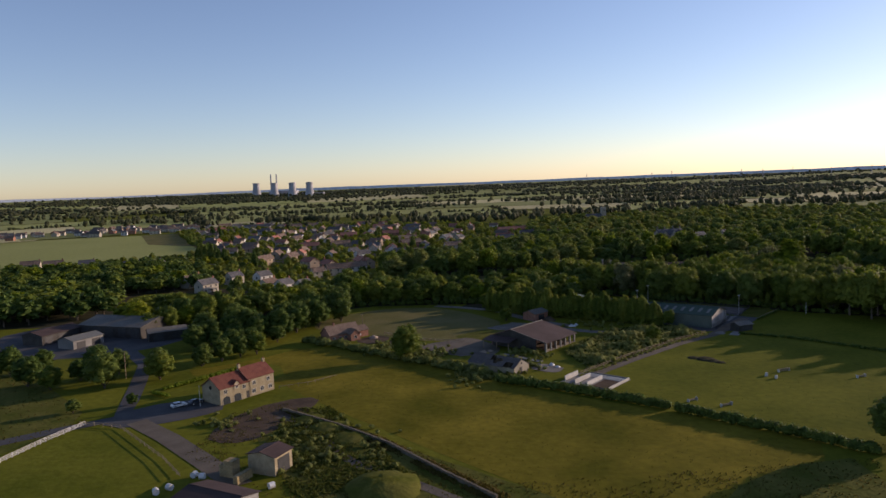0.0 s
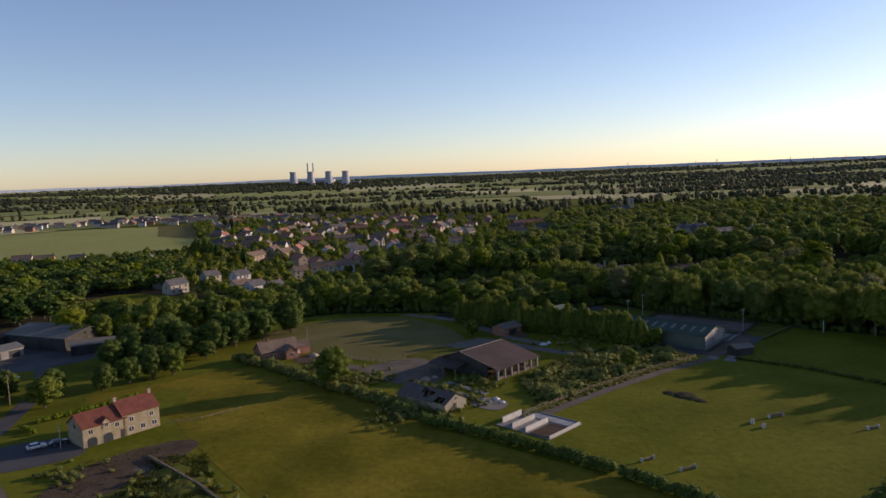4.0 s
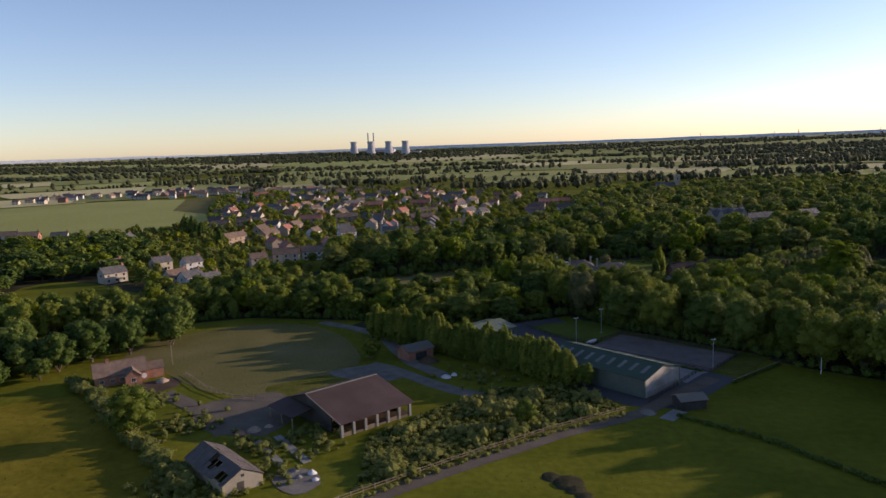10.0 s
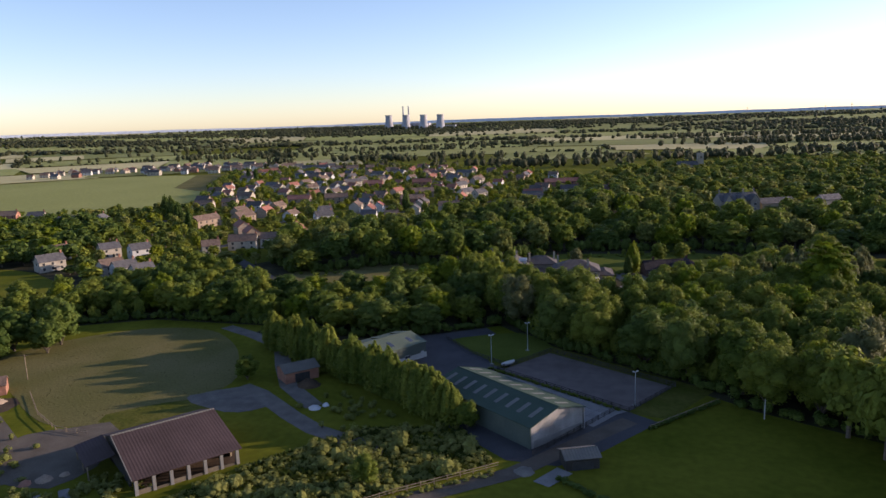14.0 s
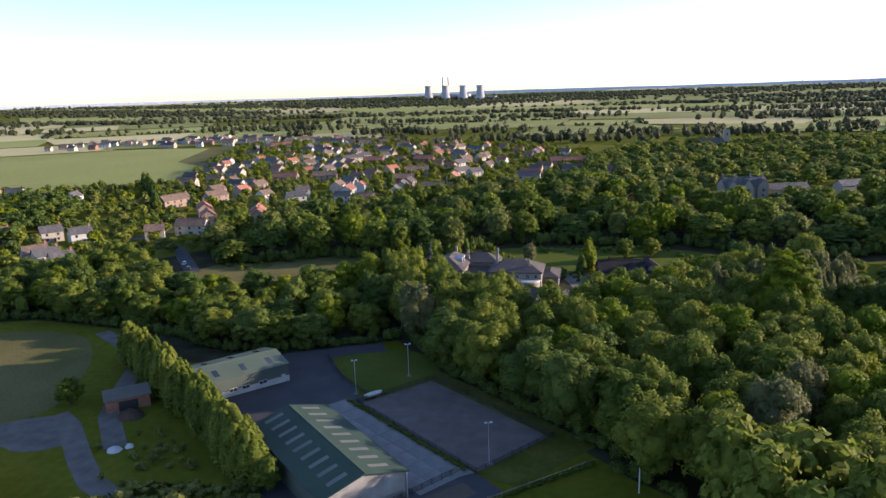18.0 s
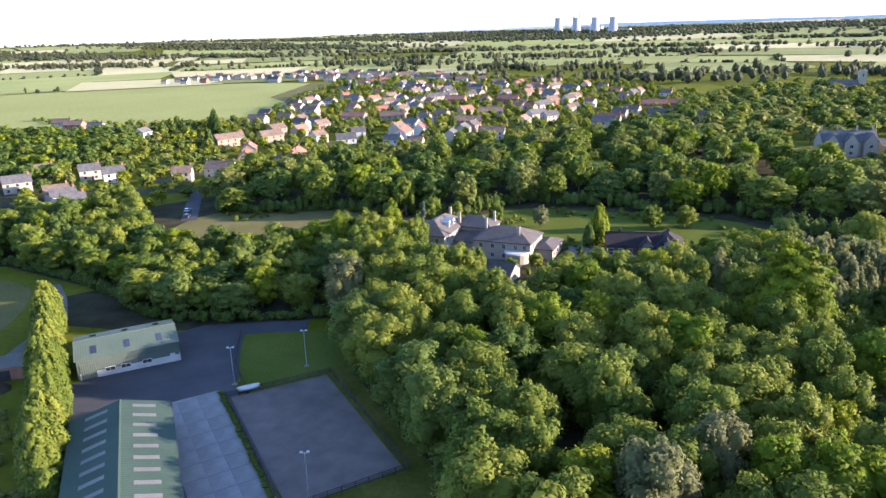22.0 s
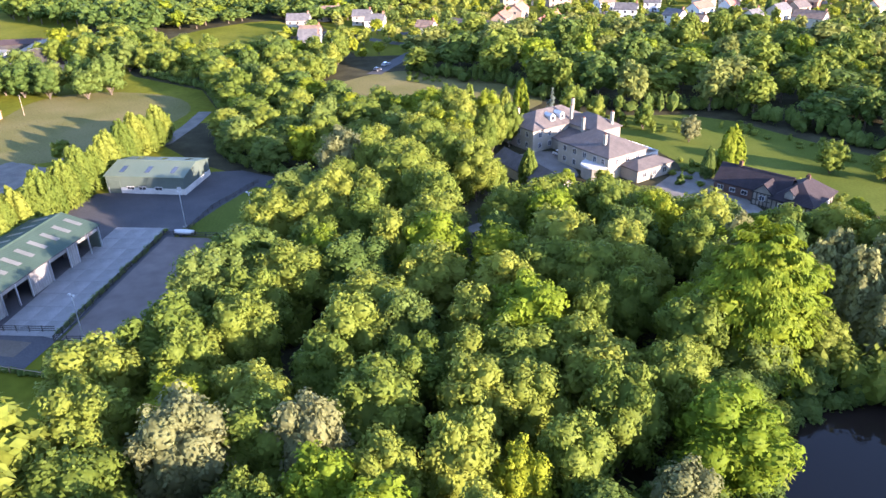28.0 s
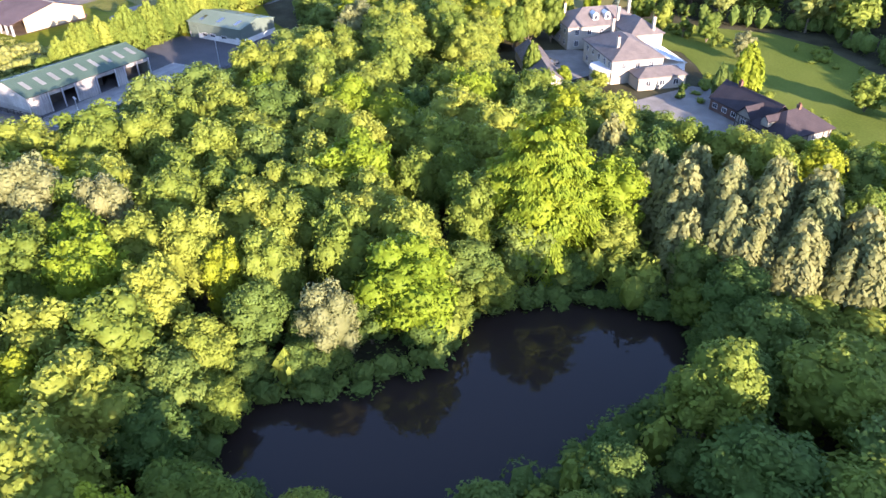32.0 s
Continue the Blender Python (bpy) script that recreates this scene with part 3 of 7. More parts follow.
def leaf_cards(rng, centres, radii, count, size, up=0.35, keep=None):
    """Small leaf sprays scattered over overlapping clumps: their corners, four to a spray, and normals rounded to the clump."""
    share = radii ** 2 / np.sum(radii ** 2)
    pick = rng.choice(len(radii), count, p=share)
    d = rng.normal(size=(count, 3))
    d[:, 2] += 0.35
    d /= np.linalg.norm(d, axis=1)[:, None]
    pos = centres[pick] + d * (radii[pick] * rng.uniform(0.74, 1.22, count))[:, None]
    depth = np.linalg.norm(pos[:, None, :] - centres[None], axis=2) / radii[None]
    depth[np.arange(count), pick] = 9
    ok = depth.min(axis=1) > 0.74
    pos, d = pos[ok], d[ok]
    n = d + rng.normal(scale=0.42, size=d.shape) + np.array([0, 0, up])
    n /= np.linalg.norm(n, axis=1)[:, None]
    t = np.cross(n, rng.normal(size=d.shape))
    t /= np.linalg.norm(t, axis=1)[:, None]
    b = np.cross(n, t)
    s = size * rng.uniform(0.6, 1.35, len(pos))[:, None]
    soft = d * 0.5 + n * 0.5
    soft /= np.linalg.norm(soft, axis=1)[:, None]
    return np.stack([pos - t * s, pos - b * s * 0.62, pos + t * s, pos + b * s * 0.62], axis=1), np.repeat(soft, 4, axis=0)


def crown_arrays(seed, radius, height, bottom, clumps, leaves, size, style="round", core=1.0, ball=None):
    """Corners of the leaf sprays and of the dark inner masses of one crown."""
    rng = np.random.RandomState(seed)
    zc, rz = (height + bottom) / 2, (height - bottom) / 2
    cs, rs, cores = [], [], []
    dome = style == "dome"
    if style in ("round", "dome"):
        lobes = []
        count = 19 if dome else 12
        for j in range(count):
            # lobes spread over the upper part of the crown
            a, up = 2.4 * j + rng.uniform(-0.4, 0.4), 0.98 - 1.72 * (j + 0.5) / count + rng.uniform(-0.06, 0.06)
            k = math.sqrt(max(0.05, 1 - up * up)) * rng.uniform(0.56, 0.74)
            r = radius * rng.uniform(0.26, 0.42)
            c = np.array((math.cos(a) * radius * k, math.sin(a) * radius * k, zc + up * rz * rng.uniform(0.62, 0.78)))
            lobes.append((c, r))
            cores.append((c, r * 0.80))
            cs.append(c)
            rs.append(r * 0.95)
        for i in range(clumps):
            c, r = lobes[i % count]
            d = rng.normal(size=3)
            d[2] += 0.35
            d /= np.linalg.norm(d)
            cs.append(c + d * r * rng.uniform(0.70, 1.12))
            rs.append(radius * rng.uniform(0.07, 0.15))
        inner = np.array((radius * 0.66, radius * 0.66, rz * 0.72))
    else:
        for i in range(clumps):
            d = rng.normal(size=3)
            d /= np.linalg.norm(d)
            h = (i + 0.5) / clumps
            wide = radius * (1 - h * 0.92)
            c = (d[0] * wide * 0.6, d[1] * wide * 0.6, bottom + (height - bottom) * (0.05 + 0.92 * h))
            r = max(0.25, wide * rng.uniform(0.40, 0.55))
            cs.append(c)
            rs.append(r)
            cores.append((np.array(c), r * 0.62))
    cs, rs = np.array(cs), np.array(rs)
    quads, soft = leaf_cards(rng, cs, rs, leaves, size)
    ball = ICO_V if ball is None else ball
    masses = [c + ball * r * core * rng.uniform(0.82, 1.08, (len(ball), 1)) for c, r in cores]
    if style in ("round", "dome"):
        masses.append(np.array((0, 0, zc)) + ball * inner * rng.uniform(0.9, 1.05, (len(ball), 1)))
    return quads, soft, np.array(masses)


def crown_faces(quads, soft, masses, ball=None):
    """Vertices, faces and vertex normals of one crown."""
    m = len(quads)
    faces = np.arange(m * 4).reshape(m, 4).tolist()
    k = m * 4
    for _ in masses:
        faces += ((ICO_F if ball is None else ball) + k).tolist()
        k += masses.shape[1]
    if not len(masses):
        return quads.reshape(-1, 3), faces, soft
    out = masses - masses.mean(axis=1, keepdims=True)
    out /= np.linalg.norm(out, axis=2, keepdims=True)
    return np.concatenate([quads.reshape(-1, 3), masses.reshape(-1, 3)]), faces, np.concatenate([soft, out.reshape(-1, 3)])


def leafy_mesh(name, verts, faces, normals, mats):
    d = bpy.data.meshes.new(name)
    d.from_pydata(verts.tolist(), [], faces, shade_flat=normals is None)
    for m in mats:
        d.materials.append(m)
    if normals is not None:
        d.normals_split_custom_set_from_vertices(normals.tolist())
    return d


def spire_crown(seed, radius, height, bottom, spires, sprays, size):
    """Upright tapering spires of long leaf sprays, the outer ones lower."""
    rng = np.random.RandomState(seed)
    quads, soft, masses = [], [], []
    for j in range(spires):
        a, far = 2.4 * j + rng.uniform(-0.3, 0.3), math.sqrt((j + 0.3) / spires)
        out = np.array((math.cos(a), math.sin(a), 0.0))
        foot, top = out * radius * 0.74 * far, height * (1.0 - 0.24 * far ** 2) * rng.uniform(0.90, 1.04)
        n = int(sprays / spires)
        u = rng.uniform(0, 1, n) ** 0.85
        girth = radius * 0.40 * (1.05 - u) ** 0.5
        d = rng.normal(size=(n, 3)) * np.array((1, 1, 0.25))
        d /= np.linalg.norm(d, axis=1)[:, None]
        pos = foot * (0.8 + 0.3 * np.sin(math.pi * u))[:, None] + d * (girth * rng.uniform(0.7, 1.15, n))[:, None]
        pos[:, 2] = bottom + (top - bottom) * u + d[:, 2] * 0.3
        nrm = d * 0.8 + out * 0.35 + np.array((0, 0, 0.35)) + rng.normal(scale=0.25, size=(n, 3))
        nrm /= np.linalg.norm(nrm, axis=1)[:, None]
        t = np.array((0, 0, 1.0)) + d * 0.45 + rng.normal(scale=0.22, size=(n, 3))
        t -= nrm * np.sum(t * nrm, axis=1)[:, None]
        t /= np.linalg.norm(t, axis=1)[:, None]
        b = np.cross(nrm, t)
        s = (size * rng.uniform(0.7, 1.4, n))[:, None]
        quads.append(np.stack([pos - t * s, pos - b * s * 0.42, pos + t * s, pos + b * s * 0.42], axis=1))
        soft.append(np.repeat(nrm, 4, axis=0))
        masses.append(foot + np.array((0, 0, bottom + (top - bottom) * 0.40)) + LOW_V * np.array((radius * 0.34, radius * 0.34, (top - bottom) * 0.42)) * rng.uniform(0.85, 1.05, (len(LOW_V), 1)))
    return np.concatenate(quads), np.concatenate(soft), np.array(masses), LOW_F


def crown_mesh(name, seed, radius, height, bottom, clumps, leaves, size, mat, style="round"):
    if style == "tall":
        v, f, n = crown_faces(*spire_crown(seed, radius, height, bottom, 14, leaves, size * 1.25))
    else:
        v, f, n = crown_faces(*crown_arrays(seed, radius, height, bottom, clumps, leaves, size, style))
    return leafy_mesh(name, v, f, n, [mat])


def trunk_mesh(name, seed, radius, height, bottom):
    rng = random.Random(seed)
    s = Shape()
    r = max(0.12, height * 0.022)
    s.tube((0, 0, -0.2), (0, 0, bottom), r * 1.3, r, 7)
    s.tube((0, 0, bottom), (rng.uniform(-0.4, 0.4), rng.uniform(-0.4, 0.4), height * 0.8), r, r * 0.25, 6)
    for i in range(5):
        a = 2 * math.pi * i / 5 + rng.uniform(-0.4, 0.4)
        z = bottom * rng.uniform(0.7, 1.3)
        s.tube((0, 0, z), (math.cos(a) * radius * 0.55, math.sin(a) * radius * 0.55, z + (height - bottom) * rng.uniform(0.3, 0.5)), r * 0.5, r * 0.12, 5)
    return s.mesh(name, BARK)


LEAVES = {"green": LEAF_GREEN, "dark": LEAF_DARK, "yellow": LEAF_YELLOW, "silver": LEAF_SILVER, "blue": LEAF_BLUE, "copper": LEAF_COPPER, "poplar": LEAF_POPLAR}
KINDS = {  # clumps, sprays, spray size, variants
    "near": (120, 6600, 0.25, 7), "mid": (60, 2000, 0.44, 6), "far": (14, 320, 1.0, 5)}
protos = {}


def proto(level, style, tint, i):
    key = (level, style, tint, i)
    if key not in protos:
        clumps, sprays, size, _ = KINDS[level]
        seed = 100 * i + {"near": 1, "mid": 2, "far": 3}[level] + {"round": 0, "tall": 31, "cone": 57}[style]
        if style == "round":
            dims = (5.0, 14.0, 0.3)
        elif style == "tall":
            dims = (2.6, 14.0, 0.5)
        else:
            dims, clumps = (3.0, 13.0, 0.6), 14
        crown = crown_mesh("crown", seed, *dims, clumps, sprays, size, LEAVES[tint], "dome" if style == "round" else style)
        protos[key] = (crown, protos.get(("trunk", style, i)) or trunk_mesh("trunk", seed, *dims))
        protos[("trunk", style, i)] = protos[key][1]
    return protos[key]


TREE_LABELS = {
    ("round", "green"): ("broadleaf_tree", "mature green broadleaf tree with a billowing crown"),
    ("round", "dark"): ("broadleaf_tree", "dark green broadleaf tree with a dense crown"),
    ("round", "yellow"): ("lime_tree", "sunlit yellow-green lime tree with layered boughs"),
    ("round", "silver"): ("willow_tree", "pale silvery willow with a feathery crown"),
    ("round", "copper"): ("copper_beech_tree", "dark red copper beech"),
    ("tall", "green"): ("poplar_tree", "slender green poplar with upright boughs"),
    ("tall", "dark"): ("poplar_tree", "slender dark green poplar"),
    ("tall", "yellow"): ("poplar_tree", "slender yellow-green columnar tree"),
    ("tall", "poplar"): ("white_poplar_tree", "slender pale silvery poplar"),
    ("cone", "green"): ("conifer_tree", "green pointed conifer in the garden"),
    ("cone", "dark"): ("conifer_tree", "dark green pointed garden conifer"),
    ("cone", "blue"): ("spruce_tree", "blue-grey pointed spruce in the garden"),
}
tree_rng = random.Random(5)
planted = []


VIEW_LINE = [(92, 398), (100, 398), (112, 397), (124, 404), (138, 414), (152, 424), (162, 436), (168, 448)]


def capped(x, y, height):
    """Lower trees towards the open ground of the manor."""
    if not (80 < x < 215 and 340 < y < 470):
        return height
    return min(height, (5.0 if x > 118 else 9.0) + 0.5 * min(math.hypot(x - a, y - b) for a, b in VIEW_LINE))


def plant(x, y, height, radius, level="mid", tint="green", style="round", group="woodland trees"):
    i = tree_rng.randrange(KINDS[level][3])
    if group in ("woodland trees", "white poplars by the pond"):
        height = capped(x, y, height)
        radius = min(radius, 1.2 + height * 0.5)
    crown, trunk = proto(level, style, tint, i)
    base_r, base_h = {"round": (5.0, 14.0), "tall": (2.6, 14.0), "cone": (3.0, 13.0)}[style]
    name, label = TREE_LABELS[(style, tint)]
    sx, sz = radius / base_r, height / base_h
    ob = thing(name, x, y, 0, tree_rng.uniform(0, 360), label, "tree", group, scale=(sx * tree_rng.uniform(0.92, 1.08), sx * tree_rng.uniform(0.92, 1.08), sz))
    part("trunk", trunk, ob)
    part("crown", crown, ob)
    planted.append((x, y, radius))


def clear(x, y, radius, factor=0.75):
    return all((x - a) ** 2 + (y - b) ** 2 > ((radius + r) * factor) ** 2 for a, b, r in planted)


POND_AND_BANK = [(x, y) for x, y in WATER_LINE]
NO_TREES = [
    POND_AND_BANK,
    [(112, 370), (126, 372), (128, 404), (112, 404)],                                  # path to the manor
    [(58, 400), (54, 440), (72, 460), (86, 486), (126, 489), (166, 494), (190, 472), (172, 456), (170, 440), (160, 424), (142, 412), (128, 406), (126, 392), (96, 391), (84, 400)],
    [(-6, 384), (-8, 414), (4, 434), (20, 450), (42, 450), (54, 432), (48, 406), (24, 389)],
    [(-175, 378), (-190, 430), (-160, 432), (-122, 408), (-84, 388), (-103, 359), (-140, 355)],
    [(-30, 412), (-20, 420), (-45, 452), (-56, 445)],
    [(205, 450), (208, 472), (242, 484), (248, 460), (232, 450)],
    [(203, 416), (216, 411), (262, 438), (264, 470), (216, 464), (198, 432)],                # low ground east of the poplars
    [(172, 592), (185, 665), (260, 680), (270, 640), (244, 596)],                            # grounds of the hall
    [(182, 431), (197, 431), (197, 446), (182, 446)],                                        # boathouse
]


def barred(x, y, r):
    return any(inside(x + dx * r, y + dy * r, p) for p in NO_TREES for dx, dy in ((0, 0), (0.6, 0), (-0.6, 0), (0, 0.6), (0, -0.6)))


def wood(outline, gap, heights, radii_, level, tints, group, seed, styles=("round",), factor=0.72):
    """Fills an outline with trees at an uneven spacing."""
    rng = random.Random(seed)
    xs, ys = [p[0] for p in outline], [p[1] for p in outline]
    n = int((max(xs) - min(xs)) * (max(ys) - min(ys)) / gap ** 2 * 6)
    for _ in range(n):
        x, y = rng.uniform(min(xs), max(xs)), rng.uniform(min(ys), max(ys))
        r = rng.uniform(*radii_)
        if not inside(x, y, outline) or barred(x, y, r) or not clear(x, y, r, factor):
            continue
        plant(x, y, rng.uniform(*heights), r, level, rng.choice(tints), rng.choice(styles), group)


STUFF_LEAVES = [LEAF_GREEN, LEAF_DARK, LEAF_YELLOW, LEAF_COPPER, LEAF_HAZE_OLIVE, BARK]


def woodland(name, outline, heights, radii_, level, tints, label, seed, factor=0.72, tries=6.0):
    """A wood too large to count: every tree still a trunk and a crown of leaf sprays, all in one mesh."""
    rng = random.Random(seed)
    clumps, sprays, size = {"mid": (34, 900, 0.62), "far": (14, 160, 1.3)}[level]
    moulds = [crown_faces(*crown_arrays(900 + i, 5.0, 14.0, 1.6, clumps, sprays, size, "dome", ball=LOW_V), LOW_F) for i in range(5)]
    xs, ys = [p[0] for p in outline], [p[1] for p in outline]
    mean = sum(radii_) / 2
    n = int((max(xs) - min(xs)) * (max(ys) - min(ys)) / mean ** 2 * tries)
    cell, grid = 20.0, {}
    for a, b, r in planted:
        grid.setdefault((int(a // cell), int(b // cell)), []).append((a, b, r))
    vs, fs, slots, k, count = [], [], [], 0, 0
    for _ in range(n):
        x, y = rng.uniform(min(xs), max(xs)), rng.uniform(min(ys), max(ys))
        r = rng.uniform(*radii_)
        if not inside(x, y, outline) or barred(x, y, r):
            continue
        i, j = int(x // cell), int(y // cell)
        near = [q for di in (-1, 0, 1) for dj in (-1, 0, 1) for q in grid.get((i + di, j + dj), ())]
        if any((x - a) ** 2 + (y - b) ** 2 < ((r + q) * factor) ** 2 for a, b, q in near):
            continue
        grid.setdefault((i, j), []).append((x, y, r))
        planted.append((x, y, r))
        v, f, _ = moulds[rng.randrange(len(moulds))]
        a, sx, sz = rng.uniform(0, 6.283), r / 5.0, rng.uniform(*heights) / 14.0
        c, s_ = math.cos(a) * sx, math.sin(a) * sx
        vs.append(np.stack([v[:, 0] * c - v[:, 1] * s_ + x, v[:, 0] * s_ + v[:, 1] * c + y, v[:, 2] * sz], axis=1))
        fs += [tuple(q + k for q in face) for face in f]
        slots += [rng.choice(tints)] * len(f)
        k += len(v)
        trunk = Shape().tube((x, y, -0.2), (x, y, 9 * sz), 0.35 * sx + 0.05, 0.15 * sx, 5)
        vs.append(np.array(trunk.v))
        fs += [tuple(q + k for q in face) for face in trunk.f]
        slots += [5] * len(trunk.f)
        k += len(trunk.v)
        count += 1
    d = leafy_mesh(name, np.concatenate(vs), fs, None, STUFF_LEAVES)
    d.polygons.foreach_set("material_index", slots)
    print(name, count, len(fs))
    return tagged(new(name, d), label, "woodland", kind="stuff")


# the wood round the pond: crowns that stand out singly
WOOD_TREES = [
    (152, 302, 6.7), (148, 311, 6.8), (150, 321, 6.0), (143, 325, 5.6), (137, 333, 6.9), (139, 343, 6.2), (149, 352, 6.3), (133, 361, 7.0), (108, 369, 8.0),
    (164, 328, 5.4), (171, 337, 5.5), (160, 342, 5.9), (164, 351, 4.7), (160, 359, 5.8), (157, 367, 6.0), (151, 376, 7.4), (137, 386, 7.0),
    (155, 388, 6.2), (171, 367, 4.5), (177, 359, 5.1), (176, 350, 6.0), (180, 341, 6.0)]
WOOD_TREES_EAST = [
    (176, 330, 6.2), (174, 317, 5.7), (190, 313, 5.9), (194, 322, 6.3), (198, 331, 4.8), (188, 334, 4.8), (194, 345, 4.8), (183, 374, 4.9),
    (158, 403, 6.3), (205, 320, 5.4), (206, 308, 5.5), (185, 302, 5.5), (198, 299, 6.0)]
BANK_TREES = [
    (200, 343, 4.6, 12), (205, 337, 4.4, 11), (211, 334, 4.6, 11), (218, 333, 4.8, 10), (226, 337, 4.6, 9), (202, 350, 4.0, 9), (200, 357, 4.2, 8.5), (196, 363, 4.4, 9), (192, 371, 4.8, 10), (189, 380, 4.8, 12), (190, 393, 4.4, 10),
    (197, 402, 4.2, 10), (205, 404, 4.6, 11), (203, 400, 3.4, 7), (210, 400, 3.6, 7), (197, 395, 3.2, 6), (196, 374, 3.6, 7), (202, 364, 3.6, 7), (207, 349, 3.4, 7), (212, 339, 3.6, 7), (213, 404, 5.0, 11), (220, 398, 4.6, 10), (224, 406, 6.5, 13), (206, 342, 3.4, 6), (204, 352, 3.0, 5), (198, 368, 3.4, 6), (193, 386, 3.4, 6), (216, 398, 3.2, 6)]
# The 14-15 m ones stand unseen, made tall to shade the bank.
NEAR_BANK = [(229, 349, 3.6, 6.5), (232, 357, 3.8, 6.5), (231, 366, 3.8, 7), (227, 340, 4.2, 8), (237, 362, 4.4, 8), (238, 353, 4.4, 8), (237, 371, 4.6, 9), (226, 380, 3.2, 6.5), (230, 379, 3.8, 9), (234, 374, 3.6, 8), (233, 368, 3.2, 6.5), (232, 361, 3.0, 5), (231, 353, 3.2, 5), (230, 346, 3.4, 6), (233, 393, 6.5, 12), (240, 398, 7.0, 13), (228, 388, 3.4, 6), (236, 405, 7.0, 13.5), (244, 388, 6.0, 12), (244, 370, 5.0, 14), (244, 360, 5.0, 14), (244, 350, 5.0, 14), (237, 341, 4.6, 10), (246, 338, 5.4, 14), (250, 378, 6, 15), (252, 365, 6, 15), (252, 352, 6, 15), (240, 330, 5.4, 10)]
SILVER = [(172, 309, 6.0, 18.5), (203, 352, 4.4, 13), (90, 361, 6.2, 17.5), (178, 321, 5.0, 18)]
for k, (x, y, r) in enumerate(WOOD_TREES):
    plant(x, y, 12.6 + r * 0.5 + tree_rng.uniform(-0.9, 0.9), r, "near", "dark" if k % 6 == 5 else "green")
for k, (x, y, r) in enumerate(WOOD_TREES_EAST):
    plant(x, y, 13.8 + r * 0.4 + tree_rng.uniform(-0.9, 0.9), r, "near", "yellow" if k % 7 == 3 else "green")
for k, (x, y, r, h) in enumerate(BANK_TREES + NEAR_BANK):
    # Dark leaves on most bank trees stand in for their shade.
    plant(x, y, h, r, "near", "green" if k % 3 == 1 else "dark", group="pond bank trees")
for x, y, r, h in SILVER:
    plant(x, y, h, r, "near", "silver")
plant(200, 362, 16, 6.5, "near", "yellow")
plant(193, 339, 13.5, 3.8, "near", "yellow")


def drooping_crown(seed, radius, height, bottom, boughs, sprays, size):
    """Boughs in tiers that arch outwards and droop, each a fan of long leaf sprays."""
    rng = np.random.RandomState(seed)
    quads, soft = [], []
    for j in range(boughs):
        h = (j + 0.5) / boughs
        a = 2.4 * j + rng.uniform(-0.3, 0.3)
        out = np.array((math.cos(a), math.sin(a), 0.0))
        side = np.array((-out[1], out[0], 0.0))
        reach = radius * (0.16 + 0.84 * math.sqrt(max(0.0, 1 - (1.2 * h - 0.24) ** 2))) * rng.uniform(0.80, 1.10)
        root = bottom + (height - bottom) * (0.06 + 0.92 * h)
        n = int(sprays * (0.4 + reach / radius))
        u = rng.uniform(0.12, 1.0, n) ** 0.6
        w = rng.normal(0, 0.17, n) * reach * (1.15 - u * 0.6)
        lift = (0.16 + 0.25 * h) * reach * u - (0.34 - 0.16 * h) * reach * u ** 2.4 - np.abs(w) * 0.25 + rng.normal(0, 0.16, n)
        pos = out * (u * reach)[:, None] + side * w[:, None] + np.array((0, 0, 1.0)) * (root + lift)[:, None]
        nrm = np.array((0, 0, 0.75)) + out * (0.25 + 0.6 * u)[:, None] + rng.normal(scale=0.28, size=(n, 3))
        nrm /= np.linalg.norm(nrm, axis=1)[:, None]
        t = out + side * (w / reach)[:, None] * 2 - np.array((0, 0, 0.55)) + rng.normal(scale=0.25, size=(n, 3))
        t -= nrm * np.sum(t * nrm, axis=1)[:, None]
        t /= np.linalg.norm(t, axis=1)[:, None]
        b = np.cross(nrm, t)
        s = (size * rng.uniform(0.7, 1.35, n))[:, None]
        quads.append(np.stack([pos - t * s, pos - b * s * 0.4, pos + t * s, pos + b * s * 0.4], axis=1))
        soft.append(np.repeat(nrm, 4, axis=0))
    return np.concatenate(quads), np.concatenate(soft), np.zeros((0, 3, 3))


big_lime = thing("lime_tree", 185, 383, 0, 40, "tall yellow-green lime tree with drooping tiers of boughs", "tree", "")
lime_trunk = trunk_mesh("trunk", 77, 8.0, 22.0, 3.0)
part("trunk", lime_trunk, big_lime)
v, f, n = crown_faces(*drooping_crown(77, 9.4, 23.0, 0.8, 96, 330, 0.34))
part("crown", leafy_mesh("crown", v, f, n, [LEAF_YELLOW]), big_lime)
v, f, n = crown_faces(*crown_arrays(78, 7.8, 22.0, 1.6, 60, 5200, 0.34, "dome"))
part("inner_foliage", leafy_mesh("inner_foliage", v, f, n, [LEAF_YELLOW]), big_lime)
planted.append((185, 383, 8.8))
for x, y, h in ((169, 399, 14), (182, 402, 14), (187, 404, 14.5), (180, 409, 13.5), (190, 409, 15), (186, 412, 14.5), (194, 413, 15), (190, 416, 15), (199, 417, 15), (195, 420, 14.5), (191, 423, 14), (203, 413, 13), (196, 407, 13), (206, 420, 14), (193, 402, 10), (199, 409, 12.5), (187, 419, 14), (201, 423, 13)):
    plant(x, y, h + 2.0, 4.5, "near", "poplar", "tall", "white poplars by the pond")

